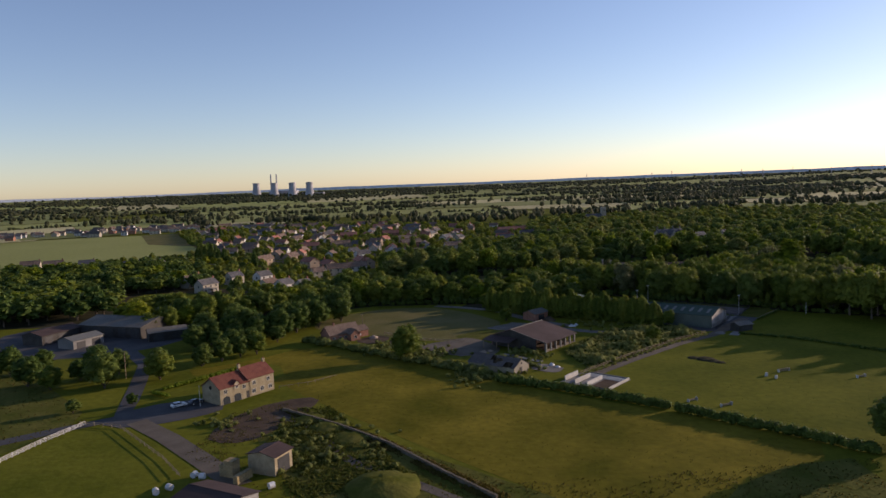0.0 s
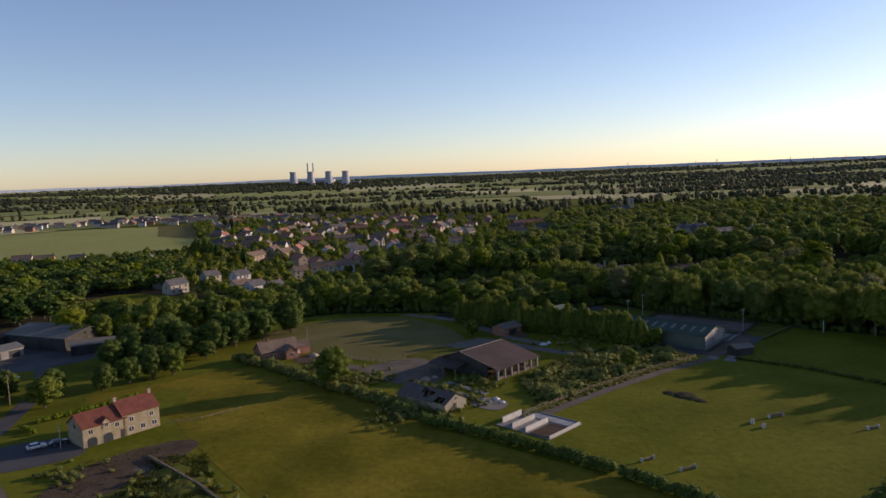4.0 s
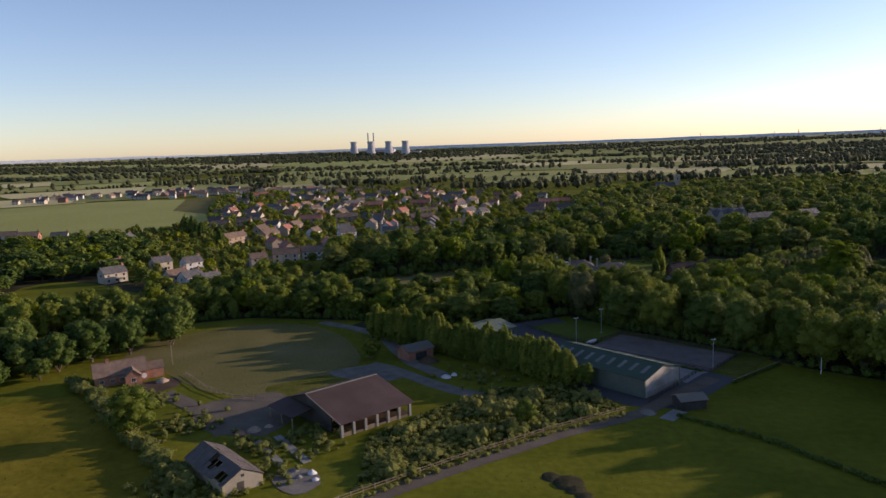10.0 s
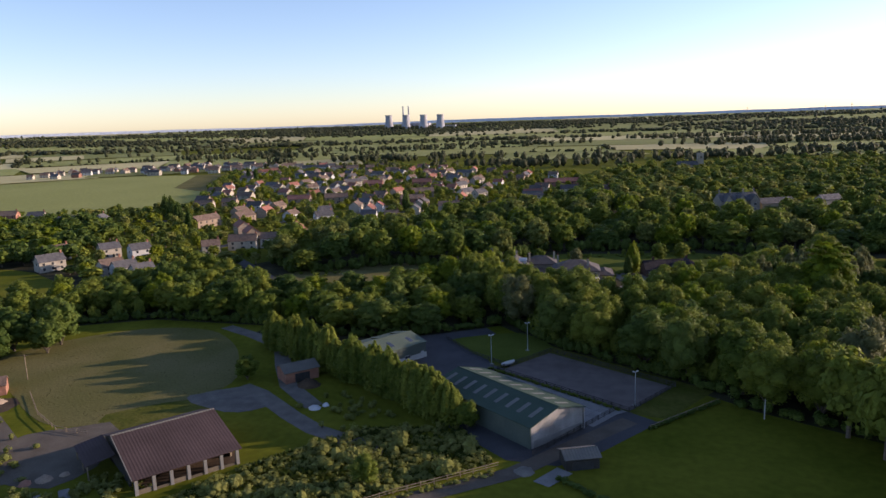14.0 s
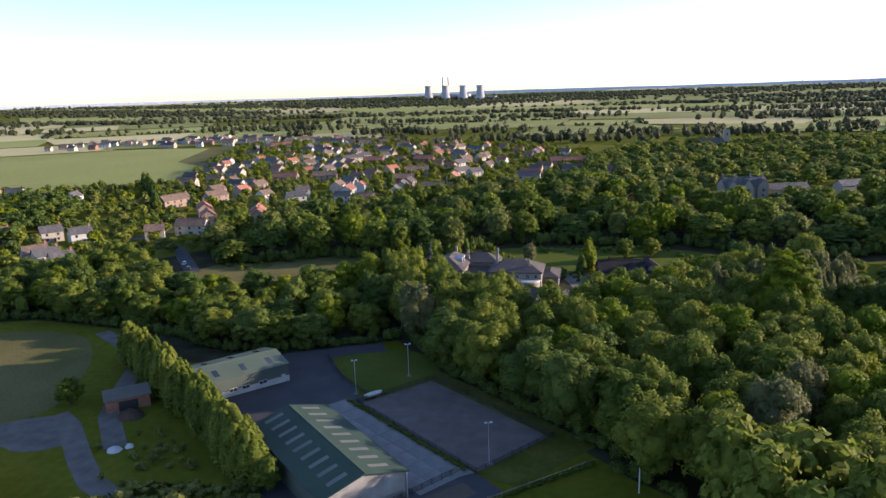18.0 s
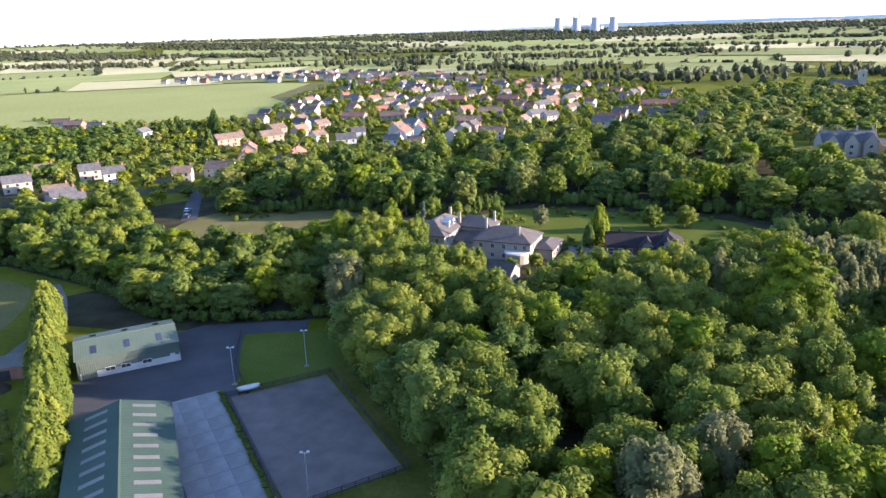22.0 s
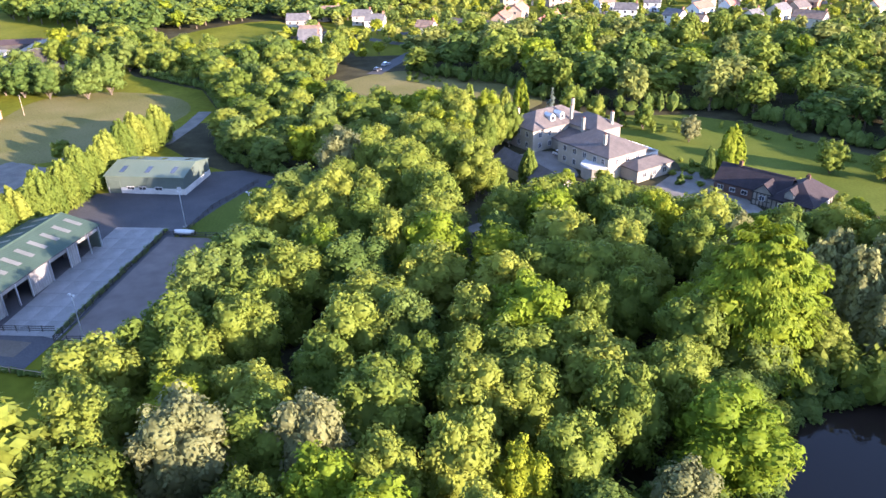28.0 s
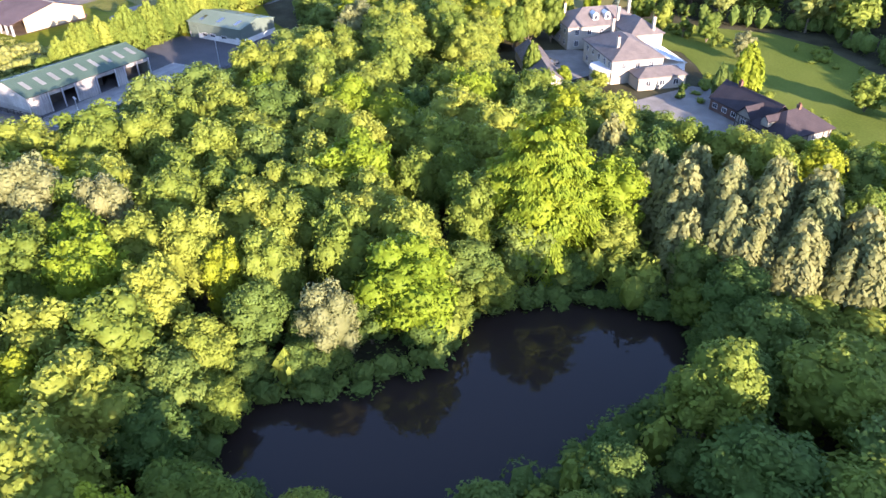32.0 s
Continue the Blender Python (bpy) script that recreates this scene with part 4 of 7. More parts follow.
for x, y in ((208, 412), (216, 411), (224, 415), (212, 418), (220, 421), (230, 422), (236, 428), (205, 416), (226, 409), (232, 414), (212, 424), (222, 430), (232, 436), (242, 444), (214, 434), (226, 444), (238, 452), (252, 452), (216, 446), (206, 428)):
    plant(x, y, tree_rng.uniform(6, 9), tree_rng.uniform(3.8, 5.0), "mid", "green", group="low trees east of the poplars")
MAIN_WOOD = [(84, 366), (104, 342), (134, 320), (148, 308), (168, 294), (212, 286), (234, 286), (234, 330), (234, 412), (244, 452), (170, 452), (154, 440), (153, 424), (128, 416), (118, 372), (104, 394), (90, 400), (70, 398)]
wood(MAIN_WOOD, 8.5, (14.2, 17.2), (4.6, 7.6), "near", ["green"] * 6 + ["dark", "yellow"], "woodland trees", 21, ("round",), 0.60)
BELT = [(-130, 306), (-100, 330), (-77, 343), (-37, 361), (7, 357), (42, 346), (62, 352), (84, 366), (70, 400), (56, 404), (44, 406), (20, 389), (-6, 383), (-34, 408), (-60, 420), (-84, 386), (-110, 358), (-150, 346), (-160, 338)]
wood(BELT, 8.5, (9.5, 13.5), (4.4, 7.0), "mid", ["green"] * 4 + ["dark", "yellow"], "tree belt behind the hay field", 22)
HOME_TREES = [(-109, 221, 13, 5.0), (-94.5, 229, 10.5, 4.8), (-86, 246, 9, 3.8), (-81, 251, 9.5, 4), (-76, 256, 10, 4), (-71, 260, 10, 4.2), (-122, 232, 8, 4), (-94, 280, 12, 5), (-86, 290, 15, 6), (-76, 284, 13, 5.5), (-68, 288, 14, 5.5), (-82, 268, 10, 4.5), (-62, 308, 15, 6), (-70, 302, 15, 6), (-98, 272, 11, 5), (-90, 300, 15, 6), (-100, 290, 13, 5.5), (-88, 284, 13, 5), (-80, 288, 14, 5.5), (-72, 292, 12, 4.5), (-64, 298, 15, 6), (-56, 306, 14, 5), (-60, 318, 16, 6), (-50, 326, 17, 6.5), (-76, 272, 9, 4), (-84, 278, 10, 4.2), (-90, 274, 9, 4), (-68, 280, 8, 3.5), (-48, 318, 13, 5),
              (-136, 226, 12, 5), (-126, 221, 9, 4), (-114, 228, 14, 5), (-100, 242, 9, 4.5), (-112, 238, 10, 4), (-150, 240, 12, 5), (-165, 250, 13, 5), (-142, 246, 9, 4), (-86, 244, 6, 2.6), (-92, 202, 4, 1.8), (-106, 196, 4.5, 2.2)]
for x, y, h, r in HOME_TREES:
    plant(x, y, h * 0.9, r, "mid", "green" if (x + y) % 2 else "dark", group="farm trees")
plant(-15, 243, 12.5, 5.6, "near", "green", group="farm trees")
plant(74, 256, 6.5, 3.0, "mid", "green", group="farm trees")
plant(95, 148, 13, 6.0, "mid", "dark", group="farm trees")
plant(18, 333, 8, 3.2, "mid", "green", group="farm trees")
for i in range(20):
    u = i / 19
    plant(21 + 62 * u + tree_rng.uniform(-0.7, 0.7), 331 - 44.5 * u + tree_rng.uniform(-0.7, 0.7), 11.4 - 0.6 * u + tree_rng.uniform(-2.0, 2.0), tree_rng.uniform(3.2, 4.2), "near", "green", "tall", "poplar row")
plant(25, 305, 6.5, 3.0, "mid", "green", group="farm trees")
plant(88, 283, 6.5, 2.8, "mid", "green", group="farm trees")

# garden trees of the manor
for x, y, h, r, tint, style in (
        (62, 412, 14, 2.6, "green", "tall"), (66, 422, 13, 2.6, "green", "tall"), (60, 432, 13, 2.6, "yellow", "tall"), (68, 445, 12, 4, "green", "round"), (70, 436, 12, 2.8, "blue", "cone"),
        (76, 448, 9, 3.2, "green", "round"), (82, 452, 9, 2.4, "green", "cone"), (88, 456, 8, 3, "green", "round"), (104, 458, 8, 3, "silver", "round"), (128, 446, 13, 3.4, "yellow", "tall"), (126, 441, 8, 2.0, "dark", "tall"),
        (140, 468, 9, 4, "green", "round"), (150, 474, 8, 3.6, "green", "round"), (106, 402, 9, 2.4, "green", "tall"), (113, 408, 5, 2.0, "yellow", "round"), (118, 415, 5, 2.4, "green", "round"), (126, 432, 4, 1.2, "dark", "cone")):
    plant(x, y, h, r, "mid", tint, style, "manor garden trees")
for x, y, h, r in ((60, 400, 15, 5), (68, 404, 16, 5), (76, 402, 16, 5), (82, 407, 14, 4.2), (72, 412, 15, 4.4), (86, 402, 13, 4), (80, 414, 13, 3.6), (64, 410, 13, 5), (56, 408, 14, 5), (92, 393, 12, 4.6), (100, 390, 12.5, 4.8), (84, 396, 13, 5), (109, 389, 10, 4), (78, 394, 14, 5)):
    plant(x, y, h, r, "near", "green" if int(x) % 3 else "yellow", group="trees beside the manor")
for x, y, h, r in ((128, 408, 5, 2.6), (134, 412, 5.5, 2.8), (141, 415, 5, 2.6), (148, 417, 5.5, 3), (155, 421, 6, 3), (158, 428, 6, 3), (161, 435, 6, 3), (164, 442, 6.5, 3.2), (158, 441, 4.5, 2.4), (155, 434, 4, 2.2), (168, 450, 7, 3.4), (160, 448, 5, 2.6)):
    plant(x, y, h, r, "near", "green" if int(x) % 4 else "yellow", group="low trees by the lodge")
print("trees", len(planted))
woodland("woodland_south", [(150, 303), (160, 288), (167, 276), (188, 253), (214, 233), (300, 200), (320, 284), (236, 284), (212, 286), (170, 294)], (18, 22), (5.0, 7.2), "mid", [0, 0, 0, 1], "dense wood along the riding field", 19)
# Out of view; added tall to throw shade on the pond's bank.
woodland("woodland_bank", [(246, 322), (285, 318), (300, 345), (290, 362), (258, 360), (250, 342)], (22, 25), (5.5, 7.5), "mid", [0, 0, 1], "unseen tall trees added to shade the pond's bank", 27)
woodland("woodland_east", [(238, 284), (310, 286), (345, 340), (335, 480), (250, 486), (236, 452), (244, 452), (236, 412), (252, 384), (250, 340), (236, 330)], (17, 21), (5.0, 7.6), "mid", [0, 0, 0, 0, 1, 2], "dense green wood behind the pond", 20)
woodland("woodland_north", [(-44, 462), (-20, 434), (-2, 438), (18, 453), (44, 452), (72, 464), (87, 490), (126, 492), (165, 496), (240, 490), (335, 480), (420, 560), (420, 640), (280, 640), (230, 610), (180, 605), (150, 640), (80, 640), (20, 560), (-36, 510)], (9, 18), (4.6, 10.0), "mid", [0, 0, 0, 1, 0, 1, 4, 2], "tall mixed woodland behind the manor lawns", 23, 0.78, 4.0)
# Extra dark-leaved trees in these two woods stand in for shaded sides.
woodland("woodland_west", [(-300, 345), (-185, 372), (-168, 436), (-152, 446), (-176, 520), (-210, 556), (-250, 585), (-380, 540), (-430, 440)], (6, 12), (4.6, 7.0), "far", [0, 0, 1, 1, 1, 2], "belt of trees by the barley field", 24)
woodland("woodland_farm", [(-420, 320), (-300, 292), (-205, 338), (-165, 348), (-185, 372), (-300, 345), (-430, 420)], (10, 16), (5.0, 7.2), "far", [0, 1, 1, 1], "trees behind the farmyard", 25)
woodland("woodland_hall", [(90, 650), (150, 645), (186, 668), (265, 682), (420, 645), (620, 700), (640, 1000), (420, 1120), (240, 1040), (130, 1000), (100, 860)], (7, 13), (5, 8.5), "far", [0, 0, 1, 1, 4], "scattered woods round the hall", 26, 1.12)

# ---- buildings ----
data_store = {}


def stored(key, make):
    if key not in data_store:
        data_store[key] = make()
    return data_store[key]


def body_mesh(length, width, eaves, ridge, mat):
    w = width / 2
    return stored(("body", length, width, eaves, ridge, mat.name), lambda: Shape().prism([(-w, -0.3), (w, -0.3), (w, eaves), (0, ridge), (-w, eaves)], -length / 2, length / 2).mesh("wall", mat))


def roof_slopes(length, width, eaves, ridge, over, thick, mat):
    """The two slopes of a pitched roof and its ridge, one mesh each."""
    def slope(side):
        w = width / 2
        k = (ridge - eaves) / w
        lx = length / 2 + over
        lo, hi = eaves - over * k + thick, ridge + thick
        y = side * (w + over)
        quad = [(-lx, y, lo), (lx, y, lo), (lx, 0, hi), (-lx, 0, hi)]
        if side > 0:
            quad = quad[::-1]
        return Shape().slab(quad, thick).mesh("roof_slope", mat)
    return [stored(("slope", s, length, width, eaves, ridge, over, mat.name), lambda s=s: slope(s)) for s in (-1, 1)]


def hip_mesh(length, width, eaves, ridge, over, mat):
    def make():
        lx, w, h = length / 2 + over, width / 2 + over, (length - width) / 2
        s = Shape()
        s.add([(-lx, -w, eaves), (lx, -w, eaves), (lx, w, eaves), (-lx, w, eaves), (-h, 0, ridge), (h, 0, ridge),
               (-lx, -w, eaves - 0.25), (lx, -w, eaves - 0.25), (lx, w, eaves - 0.25), (-lx, w, eaves - 0.25)],
              [(0, 1, 5, 4), (1, 2, 5), (2, 3, 4, 5), (3, 0, 4), (0, 6, 7, 1), (1, 7, 8, 2), (2, 8, 9, 3), (3, 9, 6, 0), (9, 8, 7, 6)])
        return s.mesh("roof", mat)
    return stored(("hip", length, width, eaves, ridge, mat.name), make)


def window_part(parent, x, y, z, facing, w=1.1, h=1.2, trim=WHITE):
    """A window: a frame that stands proud of the wall, its pane and its sill. facing: degrees, 0 looks along -y."""
    def make_frame():
        s = Shape()
        t = 0.09
        s.box(-w / 2, -0.05, 0, w / 2, 0.06, t).box(-w / 2, -0.05, h - t, w / 2, 0.06, h)
        s.box(-w / 2, -0.05, t, -w / 2 + t, 0.06, h - t).box(w / 2 - t, -0.05, t, w / 2, 0.06, h - t).box(-0.035, -0.045, t, 0.035, 0.06, h - t)
        return s.mesh("window_frame", trim)
    win = part("window", stored(("wf", w, h, trim.name), make_frame), parent, "", (x, y, z), facing)
    part("pane", stored(("wp", w, h), lambda: Shape().box(-w / 2 + 0.05, -0.02, 0.05, w / 2 - 0.05, 0.05, h - 0.05).mesh("pane", GLASS)), win)
    return win


def simple_window(parent, x, y, z, facing, w=1.1, h=1.2):
    """A far window, one pane set proud in its wall."""
    return part("window", stored(("sw", w, h), lambda: Shape().box(-w / 2, -0.04, 0, w / 2, 0.05, h).mesh("window", GLASS)), parent, "", (x, y, z), facing)


def door_part(parent, x, y, facing, w=1.0, h=2.05, mat=TIMBER_DARK, name="door"):
    return part(name, stored((name, w, h, mat.name), lambda: Shape().box(-w / 2, -0.06, 0, w / 2, 0.05, h).mesh(name, mat)), parent, "", (x, y, 0), facing)


def chimney_part(parent, x, y, z, h=1.6, mat=BRICK):
    def make():
        s = Shape()
        s.box(-0.38, -0.3, -1.2, 0.38, 0.3, h).box(-0.45, -0.37, h - 0.25, 0.45, 0.37, h - 0.08)
        return s.mesh("chimney", mat)
    ch = part("chimney", stored(("ch", h, mat.name), make), parent, "", (x, y, z))
    for dx in (-0.18, 0.18):
        part("chimney_pot", stored(("pot",), lambda: Shape().tube((0, 0, 0), (0, 0, 0.4), 0.13, 0.11, 6).mesh("chimney_pot", TILE_RED)), ch, "", (dx, 0, h))


def gabled(name, x, y, turn, length, width, eaves, ridge, wall, roof, label, category="house", over=0.35, group="", thick=0.18):
    ob = thing(name, x, y, 0, turn, label, category, group)
    part("wall", body_mesh(length, width, eaves, ridge, wall), ob)
    for d in roof_slopes(length, width, eaves, ridge, over, thick, roof):
        part("roof_slope", d, ob)
    part("ridge_cap", stored(("rc", length, ridge, roof.name), lambda: Shape().prism([(-0.22, ridge + 0.10), (0.22, ridge + 0.10), (0, ridge + thick + 0.12)], -length / 2 - over, length / 2 + over).mesh("ridge_cap", roof)), ob)
    return ob


ROOFS = {"red": TILE_VILLAGE, "brown": TILE_BROWN, "grey": TILE_GREY, "stone": TILE_STONE}
WALLS = {"stone": STONE, "pale": RENDER_CREAM, "brick": BRICK, "pink": BRICK_PINK, "white": WHITE}
WORDS = {"red": "red pantile roof", "brown": "brown tiled roof", "grey": "grey slate roof", "stone": "stone slate roof"}
WALL_WORDS = {"stone": "cream limestone", "pale": "pale rendered", "brick": "red brick", "pink": "pink brick", "white": "white painted"}
SIZES = [(10.0, 8.0, 5.0, 7.8), (12.0, 7.8, 5.1, 8.0), (15.0, 8.2, 5.1, 8.1), (11.0, 9.0, 2.8, 6.0), (19.0, 8.2, 5.2, 8.2), (9.0, 7.2, 5.0, 7.6)]
house_spots = []


def village_house(x, y, turn, size, wall, roof, detail=True, group="village houses"):
    length, width, eaves, ridge = SIZES[size]
    ob = gabled("house", x, y, turn, length, width, eaves, ridge, WALLS[wall], ROOFS[roof], f"{WALL_WORDS[wall]} house with a {WORDS[roof]}", group=group)
    house_spots.append((x, y, max(length, width) * 0.62))
    chimney_part(ob, length / 2 - 0.6, 0, ridge, 1.3, BRICK)
    w = width / 2
    n = max(2, int(length / 4))
    storeys = (0.9, 3.3) if eaves > 4 else (0.9,)
    for z in storeys:
        for i in range(n):
            u = -length / 2 + length * (i + 0.5) / n
            for side in ((-1, 1) if detail else (-1,)):
                simple_window(ob, u, side * w, z, 0 if side < 0 else 180)
    if detail:
        door_part(ob, 0.9, -w, 0)
        simple_window(ob, length / 2, 0, storeys[-1], 90)
        simple_window(ob, -length / 2, 0, storeys[-1], -90)
    return ob


# houses on the near edge of the village
for x, y, turn, size, wall, roof in (
        (-146, 432, 60, 1, "pale", "grey"), (-163, 456, 60, 1, "pale", "brown"), (-139, 466, 55, 0, "pale", "grey"), (-120, 465, 55, 0, "white", "grey"), (-106, 424, 60, 0, "pale", "brown"), (-96, 420, 60, 0, "white", "grey"),
        (-84, 416, 60, 5, "pale", "grey"), (-86, 477, 35, 5, "pale", "brown"), (-75, 492, 15, 2, "pale", "brown"), (-62, 500, 15, 1, "white", "brown"),
        (-104, 545, 130, 2, "pink", "red"), (-86, 522, 130, 1, "pink", "red"), (-64, 537, 115, 2, "pink", "red"), (-58, 528, 115, 0, "pink", "red"),
        (-146, 573, 70, 4, "pink", "brown"), (-128, 592, 70, 2, "pink", "brown"), (-247, 570, 20, 4, "white", "grey"), (-232, 580, 110, 1, "white", "grey"), (-353, 606, 20, 2, "pale", "brown"), (-330, 600, 20, 2, "brick", "brown"), (-300, 596, 20, 1, "pale", "grey"),
        (-201, 664, 10, 2, "pale", "brown"), (-187, 680, 10, 1, "pink", "brown"), (-129, 648, 80, 1, "pink", "brown"), (-132, 695, 10, 4, "pink", "red"), (-146, 620, 80, 1, "pink", "brown")):
    village_house(x, y, turn, size, wall, roof)
for x, y, turn, size, wall, roof in (
        (-96, 600, 80, 0, "white", "brown"), (-69, 592, 40, 1, "white", "grey"), (-80, 622, 40, 5, "white", "grey"), (-103, 705, 20, 4, "pink", "brown"), (-48, 626, 100, 2, "white", "red"), (-39, 745, 20, 4, "pink", "brown"), (-33, 690, 20, 4, "brick", "brown"),
        (1, 738, 60, 2, "pale", "grey"), (14, 730, 60, 1, "pale", "grey"), (-112, 832, 10, 4, "brick", "red"), (-64, 842, 10, 4, "brick", "red"), (-22, 838, 70, 2, "brick", "brown"), (-12, 870, 70, 2, "pale", "brown"), (70, 820, 10, 4, "brick", "red"), (88, 826, 10, 4, "brick", "red"),
        (-299, 1108, 10, 4, "white", "grey"), (-280, 1112, 10, 4, "white", "grey"), (-221, 1072, 20, 2, "white", "brown"), (-152, 1030, 20, 2, "white", "brown")):
    village_house(x, y, turn, size, wall, roof)

# the rest of the village, street by street
rng = random.Random(31)
VILLAGE = [(-225, 690), (-140, 600), (-60, 570), (10, 600), (60, 690), (120, 760), (130, 830), (60, 930), (-40, 1030), (-140, 1100), (-330, 1180), (-380, 1080), (-300, 860)]
ESTATE = [(-700, 1010), (-470, 1085), (-390, 1060), (-330, 1150), (-420, 1280), (-600, 1260), (-760, 1130)]
for outline, gap, walls, roofs in ((VILLAGE, 26, ["pale", "pink", "white", "pale", "pale"], ["brown", "brown", "red", "brown", "stone", "grey", "red", "grey"]), (ESTATE, 21, ["white", "pale", "brick", "pale"], ["brown", "stone", "brown", "grey"])):
    xs, ys = [p[0] for p in outline], [p[1] for p in outline]
    x = min(xs)
    while x < max(xs):
        y = min(ys)
        while y < max(ys):
            px, py = x + rng.uniform(-6, 6), y + rng.uniform(-6, 6)
            if inside(px, py, outline) and rng.random() < (0.66 if noise.noise(Vector((px * 0.02, py * 0.02, 7))) > -0.15 else 0.30) and all((px - a) ** 2 + (py - b) ** 2 > (r + 8) ** 2 for a, b, r in house_spots):
                street = 15 * math.sin(px / 70) + 20 * math.cos(py / 90)
                village_house(px, py, street + rng.choice((0, 0, 90)) + rng.uniform(-6, 6), rng.choice((0, 1, 1, 2, 3, 4, 5)), rng.choice(walls), rng.choice(roofs), False)
            y += gap
        x += gap
print("houses", len(house_spots))
for x, y, r in house_spots:
    planted.append((x, y, r))
VILLAGE_GREEN = [(-300, 600), (-240, 560), (-165, 445), (-100, 405), (-52, 430), (-40, 500), (10, 575), (70, 650), (150, 670), (150, 850), (60, 960), (-50, 1090), (-330, 1190), (-400, 1060), (-300, 850), (-215, 700)]
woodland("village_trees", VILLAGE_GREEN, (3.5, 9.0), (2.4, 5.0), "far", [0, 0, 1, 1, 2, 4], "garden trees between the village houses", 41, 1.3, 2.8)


def red_house():
    ob = gabled("farmhouse", -65.2, 204.2, 53, 10.5, 8.4, 4.7, 7.3, STONE, TILE_RED, "cream stone farmhouse with a red pantile roof", over=0.3)
    # the higher east end
    east = (9.2, 0, 0)
    part("wall", body_mesh(9.4, 8.4, 5.3, 8.1, STONE), ob, "", east)
    for d in roof_slopes(9.4, 8.4, 5.3, 8.1, 0.3, 0.18, TILE_RED):
        part("roof_slope", d, ob, "", east)
    for u, z in ((-3.4, 3.0), (3.0, 3.0), (6.6, 3.3), (11.8, 3.3)):
        window_part(ob, u, -4.2, z, 0, 1.2, 1.2)
    for u, w in ((-3.2, 2.4), (0.6, 2.4)):
        arch = part("arched_opening", stored(("arch", w), lambda w=w: Shape().prism([(-w / 2, 0), (w / 2, 0), (w / 2, 1.5), (w * 0.36, 2.0), (0, 2.25), (-w * 0.36, 2.0), (-w / 2, 1.5)], -0.07, 0.05).mesh("arched_opening", GLASS)), ob, "", (u, -4.2, 0), 90)
        part("arch_surround", stored(("arch_s", w), lambda w=w: Shape().box(-0.09, -w / 2 - 0.2, 0, 0.03, -w / 2, 1.6).box(-0.09, w / 2, 0, 0.03, w / 2 + 0.2, 1.6).mesh("arch_surround", STONE_PALE)), arch)
    for u in (6.4, 9.4, 12.4):
        window_part(ob, u, -4.2, 0.8, 0, 1.4, 1.3)
    door_part(ob, 4.2, -4.2, 0)
    # a dormer breaking the eaves
    dormer = part("dormer", Shape().prism([(-0.9, 3.6), (0.9, 3.6), (0.9, 5.2), (0, 6.0), (-0.9, 5.2)], -4.35, -2.6).mesh("dormer", STONE), ob, "", (0.4, 0, 0), 90)
    part("dormer_roof", Shape().slab([(-4.5, -1.1, 5.15), (-2.2, -1.1, 5.15), (-2.2, 0, 6.15), (-4.5, 0, 6.15)], 0.12).slab([(-4.5, 0, 6.15), (-2.2, 0, 6.15), (-2.2, 1.1, 5.15), (-4.5, 1.1, 5.15)], 0.12).mesh("dormer_roof", TILE_RED), dormer)
    window_part(ob, 0.4, -4.36, 3.8, 0, 1.0, 1.1)
    round_win = part("round_window", Shape().tube((0, -0.05, 0), (0, 0.06, 0), 0.6, 0.6, 14).mesh("round_window", GLASS), ob, "", (-5.25, 0.2, 4.6), -90)
    for u, h in ((13.6, 8.1), (4.6, 8.1)):
        chimney_part(ob, u, 0, h, 1.1, STONE)
    return ob


red_house()


